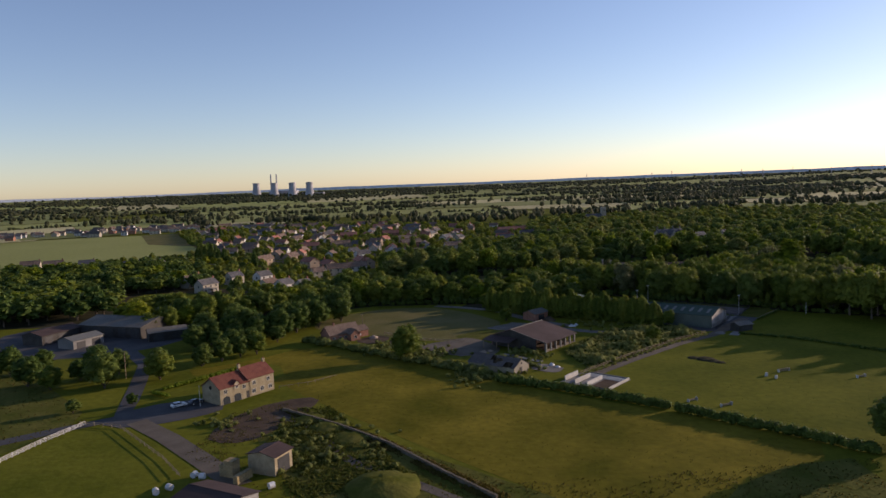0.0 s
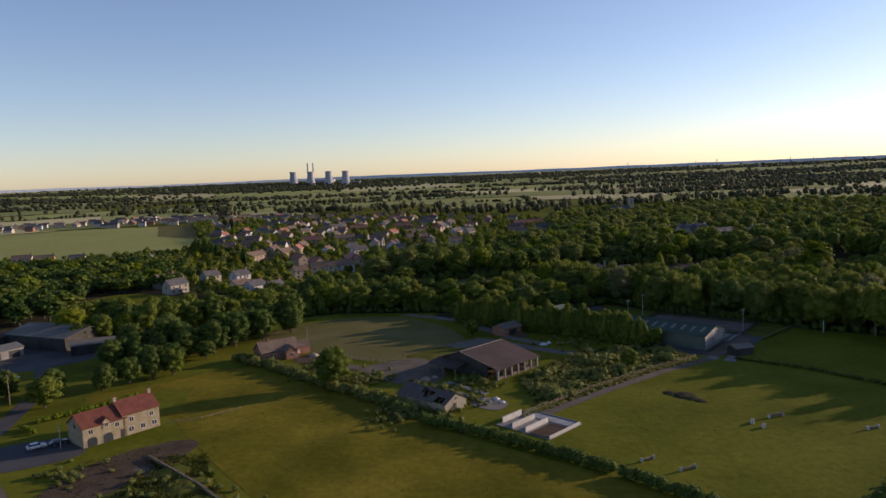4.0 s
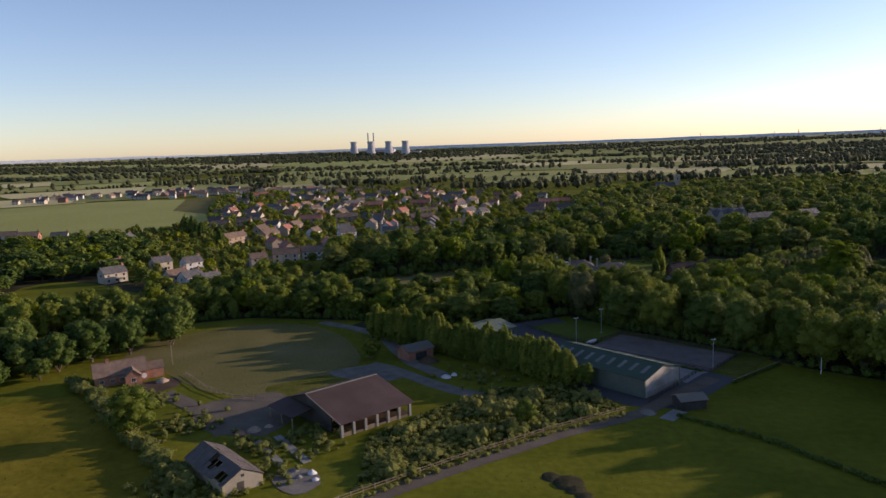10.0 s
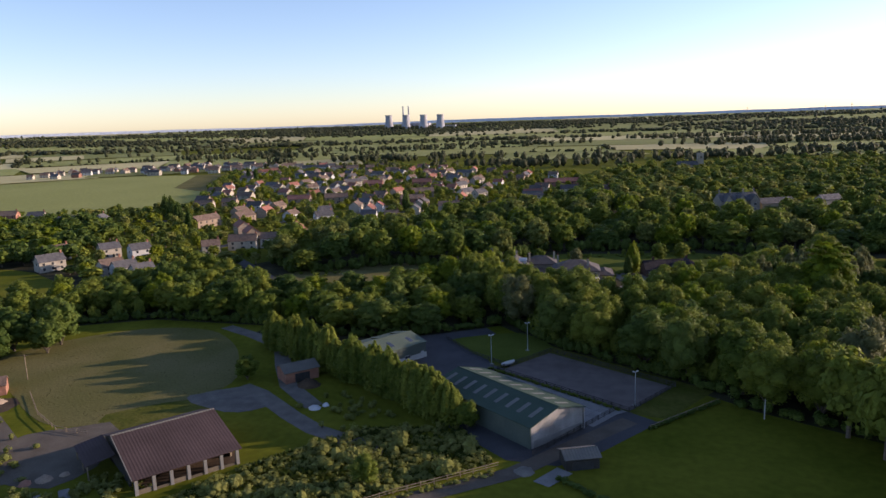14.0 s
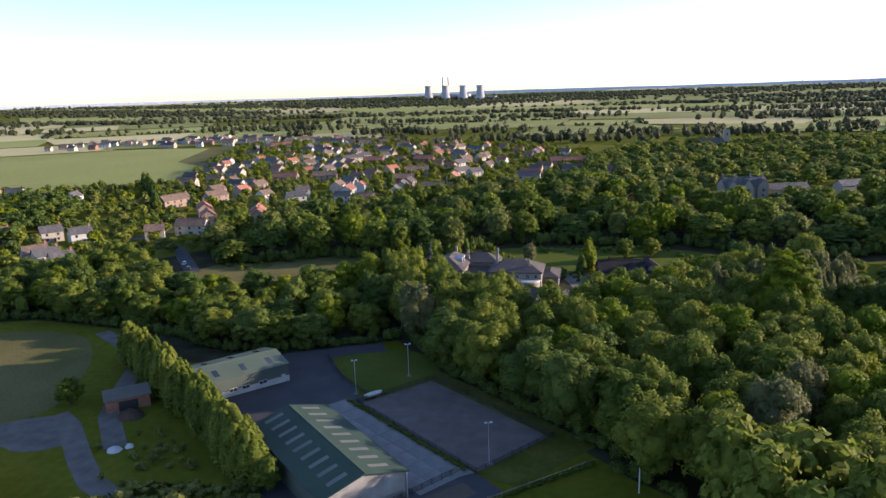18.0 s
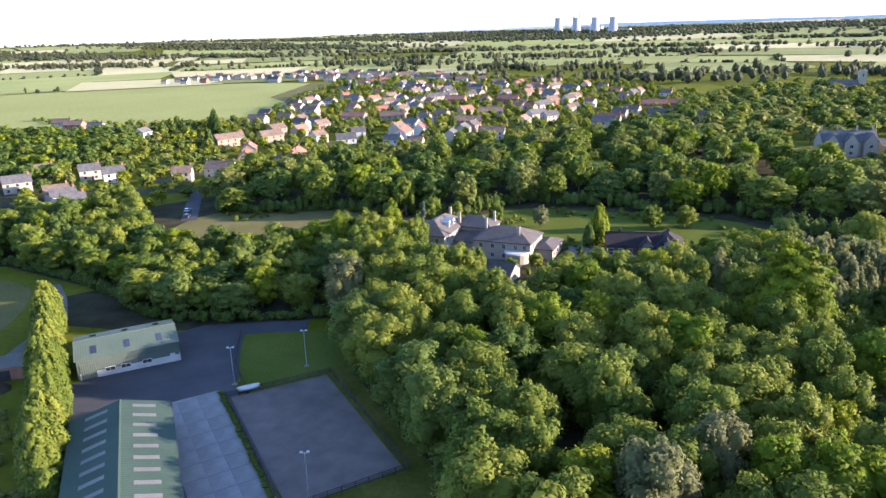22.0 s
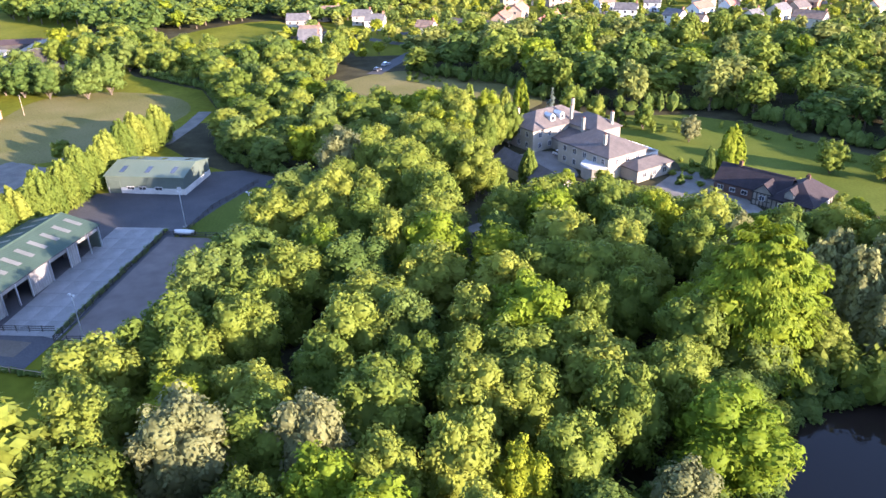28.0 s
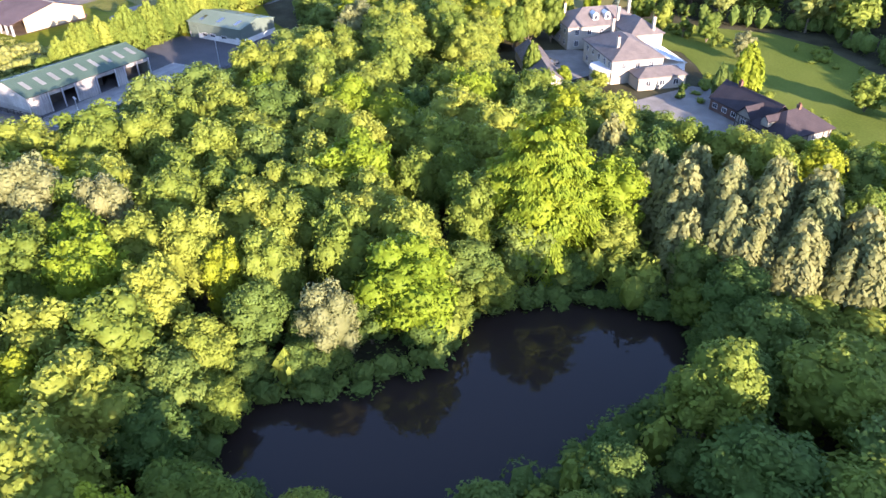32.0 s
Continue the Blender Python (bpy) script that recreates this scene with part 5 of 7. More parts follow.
def stable_barn():
    """The long green-roofed barn: boarded, open towards the concrete."""
    ob = thing("stable_barn", 95.0, 291.3, 0, 140, "long stable barn with a green sheet roof and grey timber boarding", "barn")
    L, W, E, R = 32.0, 15.4, 4.9, 7.0
    t = 0.25
    part("back_wall", Shape().box(-L / 2, W / 2 - t, -0.2, L / 2, W / 2, E).mesh("back_wall", SHEET_GREEN), ob, "green sheet wall")
    for sx in (-1, 1):
        a, b = sorted((sx * L / 2, sx * (L / 2 - t)))
        part("gable_wall", Shape().prism([(-W / 2, -0.2), (W / 2 - t, -0.2), (W / 2 - t, E), (0, R), (-W / 2, E)], a, b).mesh("gable_wall", TIMBER if sx < 0 else SHEET_GREEN), ob, "grey boarded gable")
        part("gable_panel", Shape().box(-0.03, -W * 0.46, 0.1, 0.03, W * 0.44, 1.6).mesh("gable_panel", CONCRETE), ob, "concrete block base", (sx * (L / 2 + 0.03), 0, 0))
    # boarded bays and open bays by turns along the front
    bays = [("b", -16.4, -11.2), ("o", -11.2, -4.5), ("b", -4.5, 1.2), ("o", 1.2, 6.4), ("b", 6.4, 9.0), ("o", 9.0, 16.4)]
    for kind, a, b in bays:
        if kind == "b":
            panel = part("board_panel", Shape().box(a, -W / 2, -0.1, b, -W / 2 + 0.15, E - 0.1).mesh("board_panel", TIMBER), ob)
            n = int((b - a) / 0.62)
            for i in range(n):
                u = a + (i + 0.5) * (b - a) / n
                part("board", stored(("stable_board",), lambda: Shape().box(-0.13, -0.05, 0, 0.13, 0.0, 4.7).mesh("board", TIMBER)), panel, "", (u, -W / 2, 0))
        else:
            part("lintel", Shape().box(a, -W / 2, 3.7, b, -W / 2 + 0.15, E - 0.1).mesh("lintel", TIMBER), ob)
            part("stall_partition", Shape().box(a + 1, -W / 2 + 4.5, 0, b - 1, -W / 2 + 4.7, 2.4).mesh("stall_partition", TIMBER_DARK), ob)
    for u in (-16.2, -11.2, -7.8, -4.5, 1.2, 6.4, 9.0, 12.7, 16.2):
        part("post", stored(("stable_post",), lambda: Shape().box(-0.12, -0.12, 0, 0.12, 0.12, 4.8).mesh("post", STEEL)), ob, "", (u, -W / 2 - 0.02, 0))
    for d in roof_slopes(L, W, E, R, 0.5, 0.12, ROOF_GREEN):
        part("roof_slope", d, ob)
    part("ridge_cap", Shape().prism([(-0.3, R + 0.06), (0.3, R + 0.06), (0, R + 0.24)], -L / 2 - 0.5, L / 2 + 0.5).mesh("ridge_cap", ROOF_GREEN), ob)
    k = (R - E) / (W / 2)
    for side in (-1, 1):
        for i in range(9):
            u = -L / 2 + 2.4 + i * 3.5
            lo, hi = 5.6, 2.0
            quad = [(-0.55, side * lo, R + 0.15 - lo * k), (0.55, side * lo, R + 0.15 - lo * k), (0.55, side * hi, R + 0.15 - hi * k), (-0.55, side * hi, R + 0.15 - hi * k)]
            part("rooflight", stored(("stable_light", side), lambda quad=quad, side=side: Shape().slab(quad if side < 0 else quad[::-1], 0.02).mesh("rooflight", ROOFLIGHT)), ob, "pale translucent rooflight", (u, 0, 0))
    part("gutter", Shape().tube((-L / 2, -W / 2 - 0.55, E - 0.12), (L / 2, -W / 2 - 0.55, E - 0.12), 0.09, 0.09, 6).mesh("gutter", DARK_METAL), ob)
    return ob


stable_barn()


def workshop():
    ob = gabled("workshop", 56.0, 324.8, 53, 20.0, 14.0, 4.4, 5.9, SHEET_GREEN, ROOF_MOSS, "green steel-clad workshop with a pale green roof", "workshop", 0.3, thick=0.12)
    part("block_base", Shape().box(-9.6, -7.12, 0, 10.1, -7.0, 1.5).mesh("block_base", WHITE_BLOCK), ob, "pale block base")
    part("block_base", Shape().box(10.0, -7.0, 0, 10.12, 7.0, 1.5).mesh("block_base", WHITE_BLOCK), ob, "pale block base")
    for u in (-3.8, -0.8, 3.4):
        window_part(ob, u, -7.14, 1.0, 0, 1.9, 0.9)
    part("roller_door", Shape().box(-9.4, -7.14, 0, -6.4, -7.0, 3.4).mesh("roller_door", SHEET_GREEN), ob)
    door_part(ob, 8.6, -7.14, 0, 1.0, 2.05, WHITE)
    k = 1.5 / 7
    for side in (-1, 1):
        for u in (-6.5, 0.0, 6.5):
            quad = [(-0.6, side * 5.4, 6.05 - 5.4 * k), (0.6, side * 5.4, 6.05 - 5.4 * k), (0.6, side * 2.6, 6.05 - 2.6 * k), (-0.6, side * 2.6, 6.05 - 2.6 * k)]
            part("rooflight", stored(("shop_light", side), lambda quad=quad, side=side: Shape().slab(quad if side < 0 else quad[::-1], 0.03).mesh("rooflight", GLASS)), ob, "dark rooflight", (u, 0, 0))
    return ob


workshop()


def open_barn():
    """The old barn with the wide brown roof, open on brick piers along its south side."""
    ob = thing("old_barn", 29.0, 263.0, 0, 49, "old open-sided barn with a wide brown fibre-cement roof", "barn")
    L, F, B, R, EF, EB = 19.5, 15.0, 9.0, 6.6, 3.4, 3.6
    part("back_wall", Shape().box(-L / 2, B - 0.3, -0.2, L / 2, B, EB).mesh("back_wall", BRICK), ob)
    for sx in (-1, 1):
        a, b = sorted((sx * L / 2, sx * (L / 2 - 0.35)))
        # West gable takes a black material in place of its shade.
        part("gable_wall", Shape().prism([(-F + 4.5, -0.2), (B - 0.3, -0.2), (B - 0.3, EB), (0, R), (-F + 4.5, R - (F - 4.5) * (R - EF) / F)], a, b).mesh("gable_wall", STONE if sx > 0 else TIMBER_DARK), ob, "stone gable wall" if sx > 0 else "gable coloured dark to stand in for shade")
    part("inner_wall", Shape().box(-L / 2 + 0.4, -F + 10.5, -0.2, L / 2 - 0.4, -F + 10.8, 4.4).mesh("inner_wall", BRICK), ob)
    for i in range(7):
        u = -L / 2 + 0.3 + i * (L - 0.6) / 6
        pier = part("pier", stored(("barn_pier",), lambda: Shape().box(-0.3, -0.3, -0.2, 0.3, 0.3, 3.25).mesh("pier", CONCRETE)), ob, "pale block pier", (u, -F + 0.5, 0))
        part("pier_cap", stored(("barn_cap",), lambda: Shape().box(-0.36, -0.36, 0, 0.36, 0.36, 0.12).mesh("pier_cap", CONCRETE)), pier, "", (0, 0, 3.13))
    for i in range(6):
        u = -L / 2 + 0.3 + (i + 0.5) * (L - 0.6) / 6
        part("low_wall", stored(("barn_low", i % 2), lambda i=i: Shape().box(-1.25, -0.12, -0.1, 1.25, 0.12, 0.5 if i % 2 else 0.9).mesh("low_wall", FIELD_STONE)), ob, "", (u, -F + 0.5, 0))
    part("eaves_beam", Shape().box(-L / 2, -F + 0.35, 3.25, L / 2, -F + 0.65, 3.45).mesh("eaves_beam", TIMBER_DARK), ob)
    o = 0.5
    part("roof_slope", Shape().slab([(-L / 2 - o, -F - o, EF - 0.02), (L / 2 + o, -F - o, EF - 0.02), (L / 2 + o, 0, R + 0.12), (-L / 2 - o, 0, R + 0.12)], 0.10).mesh("roof_slope", ROOF_RUST), ob)
    part("roof_slope", Shape().slab([(-L / 2 - o, 0, R + 0.12), (L / 2 + o, 0, R + 0.12), (L / 2 + o, B + o, EB - 0.02), (-L / 2 - o, B + o, EB - 0.02)], 0.10).mesh("roof_slope", ROOF_RUST), ob)
    part("ridge_cap", Shape().prism([(-0.3, R + 0.08), (0.3, R + 0.08), (0, R + 0.3)], -L / 2 - o, L / 2 + o).mesh("ridge_cap", ROOF_ASBESTOS), ob)
    part("verge_board", Shape().slab([(-L / 2 - o - 0.06, -F - o, EF + 0.06), (-L / 2 - o + 0.12, -F - o, EF + 0.06), (-L / 2 - o + 0.12, 0, R + 0.18), (-L / 2 - o - 0.06, 0, R + 0.18)], 0.2).mesh("verge_board", ROOF_ASBESTOS), ob)
    # lean-to at the west end
    part("lean_to_roof", Shape().slab([(-L / 2 - 6, -3.0, 3.0), (-L / 2 - o, -3.0, 3.9), (-L / 2 - o, B, 3.9), (-L / 2 - 6, B, 3.0)], 0.10).mesh("lean_to_roof", ROOF_RUST), ob, "low lean-to roof")
    for y in (-2.6, 2.5, B - 0.5):
        part("lean_to_post", stored(("lt_post",), lambda: Shape().box(-0.12, -0.12, -0.2, 0.12, 0.12, 2.95).mesh("lean_to_post", WOOD)), ob, "", (-L / 2 - 5.6, y, 0))
    return ob


open_barn()


def ruin():
    """The stone outbuilding with holes in its roof."""
    ob = thing("ruined_outbuilding", 15.5, 226.0, 0, -40, "ruined stone outbuilding with a holed roof", "outbuilding")
    L, W, E, R, t = 18.0, 8.2, 2.3, 4.5, 0.45
    for side in (-1, 1):
        a, b = sorted((side * W / 2, side * (W / 2 - t)))
        part("side_wall", Shape().box(-L / 2, a, -0.2, L / 2, b, E).mesh("side_wall", STONE), ob)
    for sx in (-1, 1):
        a, b = sorted((sx * L / 2, sx * (L / 2 - t)))
        part("gable_wall", Shape().prism([(-W / 2 + t, -0.2), (W / 2 - t, -0.2), (W / 2 - t, E), (W / 2, E), (0, R), (-W / 2, E), (-W / 2 + t, E)], a, b).mesh("gable_wall", STONE_PALE), ob, "cream stone gable")
    door_part(ob, L / 2 + 0.02, -0.5, 90, 1.3, 2.1)
    # Solid dark panel in place of the darkness in an owl hole.
    part("owl_hole", Shape().box(-0.3, -0.05, 0, 0.3, 0.05, 0.5).mesh("owl_hole", GLASS), ob, "", (L / 2 + 0.02, 0, 3.0), 90)
    rr = random.Random(3)
    cols, rows_ = 12, 4
    gone = {(5, 2, -1), (6, 2, -1), (6, 1, -1), (7, 2, -1), (5, 3, -1), (9, 1, -1), (9, 0, -1), (10, 1, -1), (3, 3, 1), (10, 0, -1)}
    for side in (-1, 1):
        for c in range(cols):
            for r in range(rows_):
                if (c, r, side) in gone:
                    continue
                x0, x1 = -L / 2 - 0.2 + c * (L + 0.4) / cols, -L / 2 - 0.2 + (c + 1) * (L + 0.4) / cols
                y0, y1 = (W / 2 + 0.25) * (1 - r / rows_), (W / 2 + 0.25) * (1 - (r + 1) / rows_)
                k = (R - E) / (W / 2)
                z0, z1 = R + 0.12 - y0 * k, R + 0.12 - y1 * k
                dz = rr.uniform(-0.02, 0.05)
                quad = [(x0, side * y0, z0 + dz), (x1 - 0.02, side * y0, z0 + dz), (x1 - 0.02, side * y1, z1 + dz), (x0, side * y1, z1 + dz)]
                part("roof_sheet", Shape().slab(quad if side < 0 else quad[::-1], 0.05).mesh("roof_sheet", TILE_STONE), ob)
    for i in range(10):
        u = -L / 2 + 0.9 + i * 1.8
        for side in (-1, 1):
            part("rafter", stored(("rafter", side), lambda side=side: Shape().tube((0, side * W / 2, E), (0, 0, R), 0.07, 0.07, 4).mesh("rafter", WOOD)), ob, "", (u, 0, 0))
    part("ridge_beam", Shape().box(-L / 2, -0.08, R - 0.1, L / 2, 0.08, R + 0.05).mesh("ridge_beam", WOOD), ob)
    return ob


ruin()


def block_pens():
    """Roofless white block walls on a slab."""
    ob = thing("block_pens", 43.5, 208.5, 0, -41, "roofless white blockwork pens on a concrete slab", "foundation")
    part("slab", Shape().box(-8.4, -6.9, -0.1, 7.6, 6.4, 0.14).mesh("slab", CONCRETE), ob)
    for x, y0, y1, h in ((-7.9, -5.0, 2.4, 1.5), (-3.6, -6.6, 2.2, 1.4), (0.4, -6.6, 2.2, 1.3)):
        wall = part("block_wall", Shape().box(x - 0.12, y0, 0.14, x + 0.12, y1, h).mesh("block_wall", WHITE_BLOCK), ob)
        part("coping", Shape().box(x - 0.15, y0, h, x + 0.15, y1, h + 0.07).mesh("coping", WHITE_BLOCK), wall)
    part("end_wall", Shape().box(7.2, -6.6, 0.14, 7.45, 5.8, 0.8).mesh("end_wall", WHITE_BLOCK), ob)
    part("back_wall", Shape().box(-8.0, 6.0, 0.14, 7.2, 6.25, 0.55).mesh("back_wall", CONCRETE), ob)
    for k in range(6):
        part("channel_kerb", stored(("kerb",), lambda: Shape().box(-7.4, -0.12, 0.14, 7.0, 0.12, 0.34).mesh("channel_kerb", WHITE_BLOCK)), ob, "", (0, 2.8 + 0.55 * k, 0))
    part("earth_fill", Shape().box(1.6, -6.4, 0.14, 6.8, 1.8, 0.3).mesh("earth_fill", SOIL), ob, "dark earth in the last pen")
    return ob


block_pens()


def cottage():
    ob = gabled("cottage", -43.0, 281.0, 38, 13.5, 7.5, 3.0, 5.9, BRICK, TILE_BROWN, "brick cottage with a brown tiled roof", "cottage")
    part("porch_wing", body_mesh(4.0, 4.2, 2.6, 4.4, BRICK), ob, "", (3.0, -4.6, 0), 90)
    for d in roof_slopes(4.0, 4.2, 2.6, 4.4, 0.25, 0.15, TILE_BROWN):
        part("wing_roof", d, ob, "", (3.0, -4.6, 0), 90)
    part("annexe", body_mesh(5.0, 5.5, 2.6, 4.2, BRICK), ob, "", (9.0, 0.4, 0))
    for d in roof_slopes(5.0, 5.5, 2.6, 4.2, 0.25, 0.15, TILE_BROWN):
        part("annexe_roof", d, ob, "", (9.0, 0.4, 0))
    for u in (-5.0, -2.2, 0.2):
        window_part(ob, u, -3.75, 0.9, 0, 1.2, 1.1)
    window_part(ob, 3.0, -6.62, 0.9, 0, 1.3, 1.2)
    chimney_part(ob, -3.0, 0, 5.9, 1.0)
    part("satellite_dish", Shape().tube((0, 0, 0), (0, -0.2, 0.1), 0.35, 0.75, 12).mesh("satellite_dish", WHITE), ob, "white satellite dish", (6.0, -4.4, 1.6))
    return ob


cottage()


def hip_block(ob, x, y, turn, length, width, eaves, ridge, wall=STONE_PALE, roof=TILE_STONE, over=0.4, name="wall"):
    part(name, stored(("hipwall", length, width, eaves, wall.name), lambda: Shape().box(-length / 2, -width / 2, -0.2, length / 2, width / 2, eaves).mesh("wall", wall)), ob, "", (x, y, 0), turn)
    part("roof", hip_mesh(length, width, eaves, ridge, over, roof), ob, "", (x, y, 0), turn)


def manor():
    ob = thing("manor_house", 96.0, 427.0, 0, 4, "large pale stone manor house with hipped slate roofs", "house")
    hip_block(ob, -15.0, 0.5, 90, 21.0, 12.0, 6.2, 9.6)
    hip_block(ob, -5.0, 7.5, 0, 13.0, 9.0, 6.2, 9.0)
    hip_block(ob, 9.0, -2.5, 0, 18.0, 13.0, 5.8, 9.2)
    hip_block(ob, 20.5, 1.5, 90, 12.0, 6.0, 3.2, 4.6)
    part("link_wing", Shape().box(-9.0, -3.2, -0.2, 0.2, 4.0, 3.0).mesh("link_wing", STONE_PALE), ob)
    part("link_roof", Shape().slab([(-9.2, -3.5, 3.1), (0.2, -3.5, 3.1), (0.2, 3.2, 5.0), (-9.2, 3.2, 5.0)], 0.15).mesh("link_roof", TILE_STONE), ob)
    cons = part("conservatory", Shape().box(3.0, 4.2, 0, 15.5, 11.5, 2.8).mesh("conservatory", WHITE), ob, "white conservatory with a glass roof")
    part("glass_roof", Shape().slab([(2.8, 4.0, 5.2), (15.7, 4.0, 5.2), (15.7, 11.8, 2.9), (2.8, 11.8, 2.9)][::1], 0.08).mesh("glass_roof", GLASS_ROOF), cons, "pale blue glass roof")
    for i in range(11):
        u = 2.9 + i * 1.27
        part("glazing_bar", stored(("gbar",), lambda: Shape().tube((0, 4.0, 5.25), (0, 11.8, 2.95), 0.05, 0.05, 4).mesh("glazing_bar", WHITE)), cons, "", (u, 0, 0))
    bay = Shape()
    ring = [(3.6 * math.cos(radians(a)), 3.6 * math.sin(radians(a))) for a in range(180, 361, 20)]
    n = len(ring)
    bay.add([(x, y, 0) for x, y in ring] + [(x, y, 3.0) for x, y in ring], [(i, i + 1, n + i + 1, n + i) for i in range(n - 1)] + [tuple(range(n, 2 * n)), (n - 1, 0, n, 2 * n - 1)])
    part("bow_room", bay.mesh("bow_room", STONE_PALE), ob, "round stone bow room", (14.0, -9.0, 0))
    top = Shape().tube((0, 0, 3.0), (0, 0, 3.4), 3.9, 3.7, 18)
    part("bow_balcony", top.mesh("bow_balcony", WHITE), ob, "white balustraded balcony", (14.0, -9.0, 0))
    # windows
    for u in (-8.0, -4.5, -1.0, 2.5, 6.0):
        for z in (0.9, 3.8):
            window_part(ob, -15.0 + 6.0, u + 0.5, z, 90, 1.2, 1.6)
    for u in (-3.5, 0.0, 3.5):
        for z in (0.9, 3.8):
            window_part(ob, -15.0 + u, -10.0, z, 0, 1.2, 1.6)
    for u in (2.6, 6.2, 9.8, 13.4, 16.2):
        for z in (0.8, 3.6):
            window_part(ob, u, -9.0, z, 0, 1.2, 1.5)
    for u in (-6.0, -2.5, 1.0):
        window_part(ob, 18.0, u, 3.6, 90, 1.2, 1.5)
    for u in (-2.0, 1.5, 5.0):
        window_part(ob, 23.5, u, 0.9, 90, 1.4, 1.4)
    for u in (-2.4, 1.0):
        dormer = part("dormer", Shape().prism([(-0.8, 7.2), (0.8, 7.2), (0.8, 8.6), (0, 9.2), (-0.8, 8.6)], 1.6, 4.6).mesh("dormer", WHITE), ob, "white dormer", (-15.0, u + 0.5, 0))
        part("dormer_pane", stored(("dpane",), lambda: Shape().box(4.58, -0.5, 7.4, 4.66, 0.5, 8.4).mesh("dormer_pane", GLASS)), dormer)
    for x, y, z in ((-18.0, -8.0, 7.6), (-15.0, 9.5, 8.0), (0.5, 9.5, 7.6), (2.0, -2.5, 8.4), (13.5, -6.0, 7.4), (-9.5, 4.0, 8.0)):
        chimney_part(ob, x, y, z, 2.6, STONE_PALE)
    door_part(ob, -9.0, 4.0, 90, 1.4, 2.3)
    return ob


manor()


def garage_block():
    ob = gabled("coach_house", 104.0, 404.0, -2, 24.0, 6.6, 2.7, 4.8, STONE_PALE, TILE_STONE, "low stone coach house with a slate roof", "garage")
    for u in (-10, -6.5, -3.0):
        door_part(ob, u, 3.3, 180, 2.6, 2.3, TIMBER_DARK, "garage_door")
    for u in (1, 5, 9):
        window_part(ob, u, 3.3, 0.9, 180, 1.2, 1.1)
        window_part(ob, u, -3.3, 0.9, 0, 1.2, 1.1)
    return ob


garage_block()


def lodge():
    """The garden lodge: a dark tiled main range, a hipped cross wing and a small front gable."""
    ob = gabled("garden_lodge", 139.5, 441.4, 16, 16.0, 7.4, 2.8, 6.0, BRICK_DARK, TILE_DARK, "timber-framed garden lodge with dark tiled roofs", "lodge")
    hip_block(ob, 10.4, 0.6, 90, 13.0, 9.0, 2.7, 6.2, PLASTER, TILE_DARK, 0.5, "cross_wing")
    part("front_gable", body_mesh(4.2, 4.4, 3.2, 5.3, PLASTER), ob, "cream infill between black timbers", (4.0, -3.6, 0), 90)
    for d in roof_slopes(4.2, 4.4, 3.2, 5.3, 0.35, 0.16, TILE_DARK):
        part("gable_roof", d, ob, "", (4.0, -3.6, 0), 90)
    for dx in (-2.1, -1.2, -0.4, 0.4, 1.2, 2.1):
        part("timber", stored(("lodge_t",), lambda: Shape().box(-0.11, -0.05, 0, 0.11, 0.04, 3.1).mesh("timber", TIMBER_DARK)), ob, "black timber stud", (4.0 + dx, -5.72, 0))
    for z in (0.1, 1.3, 3.0):
        part("rail", stored(("lodge_r",), lambda: Shape().box(-2.2, -0.05, 0, 2.2, 0.04, 0.2).mesh("rail", TIMBER_DARK)), ob, "", (4.0, -5.75, z))
    window_part(ob, 4.0, -5.80, 1.4, 0, 1.3, 1.2)
    for i in range(9):
        part("timber", stored(("lodge_s",), lambda: Shape().box(-0.11, -0.05, 0, 0.11, 0.04, 2.6).mesh("timber", TIMBER_DARK)), ob, "black timber stud", (6.3 + i * 1.02, -5.92, 0))
        part("timber", stored(("lodge_s",), lambda: Shape()), ob, "black timber stud", (14.92, -5.2 + i * 1.45, 0), 90)
    for u in (8.4, 12.4):
        window_part(ob, u, -5.98, 0.9, 0, 1.4, 1.1)
    for u in (-2.5, 3.0):
        window_part(ob, 14.98, u, 0.9, 90, 1.4, 1.1)
    for u in (-6.4, -3.6, -0.8):
        window_part(ob, u, -3.7, 0.9, 0, 1.4, 1.1)
    dormer = part("dormer", Shape().prism([(-0.9, 3.4), (0.9, 3.4), (0.9, 4.6), (0, 5.5), (-0.9, 4.6)], -6.0, -2.6).mesh("dormer", PLASTER), ob, "pale gabled dormer", (9.6, 0, 0), 90)
    part("dormer_roof", Shape().slab([(-6.2, -1.15, 4.5), (-2.0, -1.15, 4.5), (-2.0, 0, 5.65), (-6.2, 0, 5.65)], 0.12).slab([(-6.2, 0, 5.65), (-2.0, 0, 5.65), (-2.0, 1.15, 4.5), (-6.2, 1.15, 4.5)], 0.12).mesh("dormer_roof", TILE_DARK), dormer)
    chimney_part(ob, -4.0, 0, 6.0, 1.2, BRICK_DARK)
    chimney_part(ob, 10.4, 1.6, 6.0, 0.9, BRICK_DARK)
    return ob


lodge()


def farm_shed(name, x, y, turn, length, width, eaves, ridge, wall, roof, label, bays=0):
    ob = gabled(name, x, y, turn, length, width, eaves, ridge, wall, roof, label, "barn", 0.4, thick=0.12)
    for i in range(bays):
        u = -length / 2 + length * (i + 0.5) / bays
        # Solid dark panels stand in for the shade inside open bays.
        part("bay_opening", stored(("bay", eaves), lambda: Shape().box(-2.0, -0.05, 0, 2.0, 0.05, eaves - 0.7).mesh("bay_opening", DARK_METAL)), ob, "", (u, -width / 2 - 0.02, 0))
    return ob


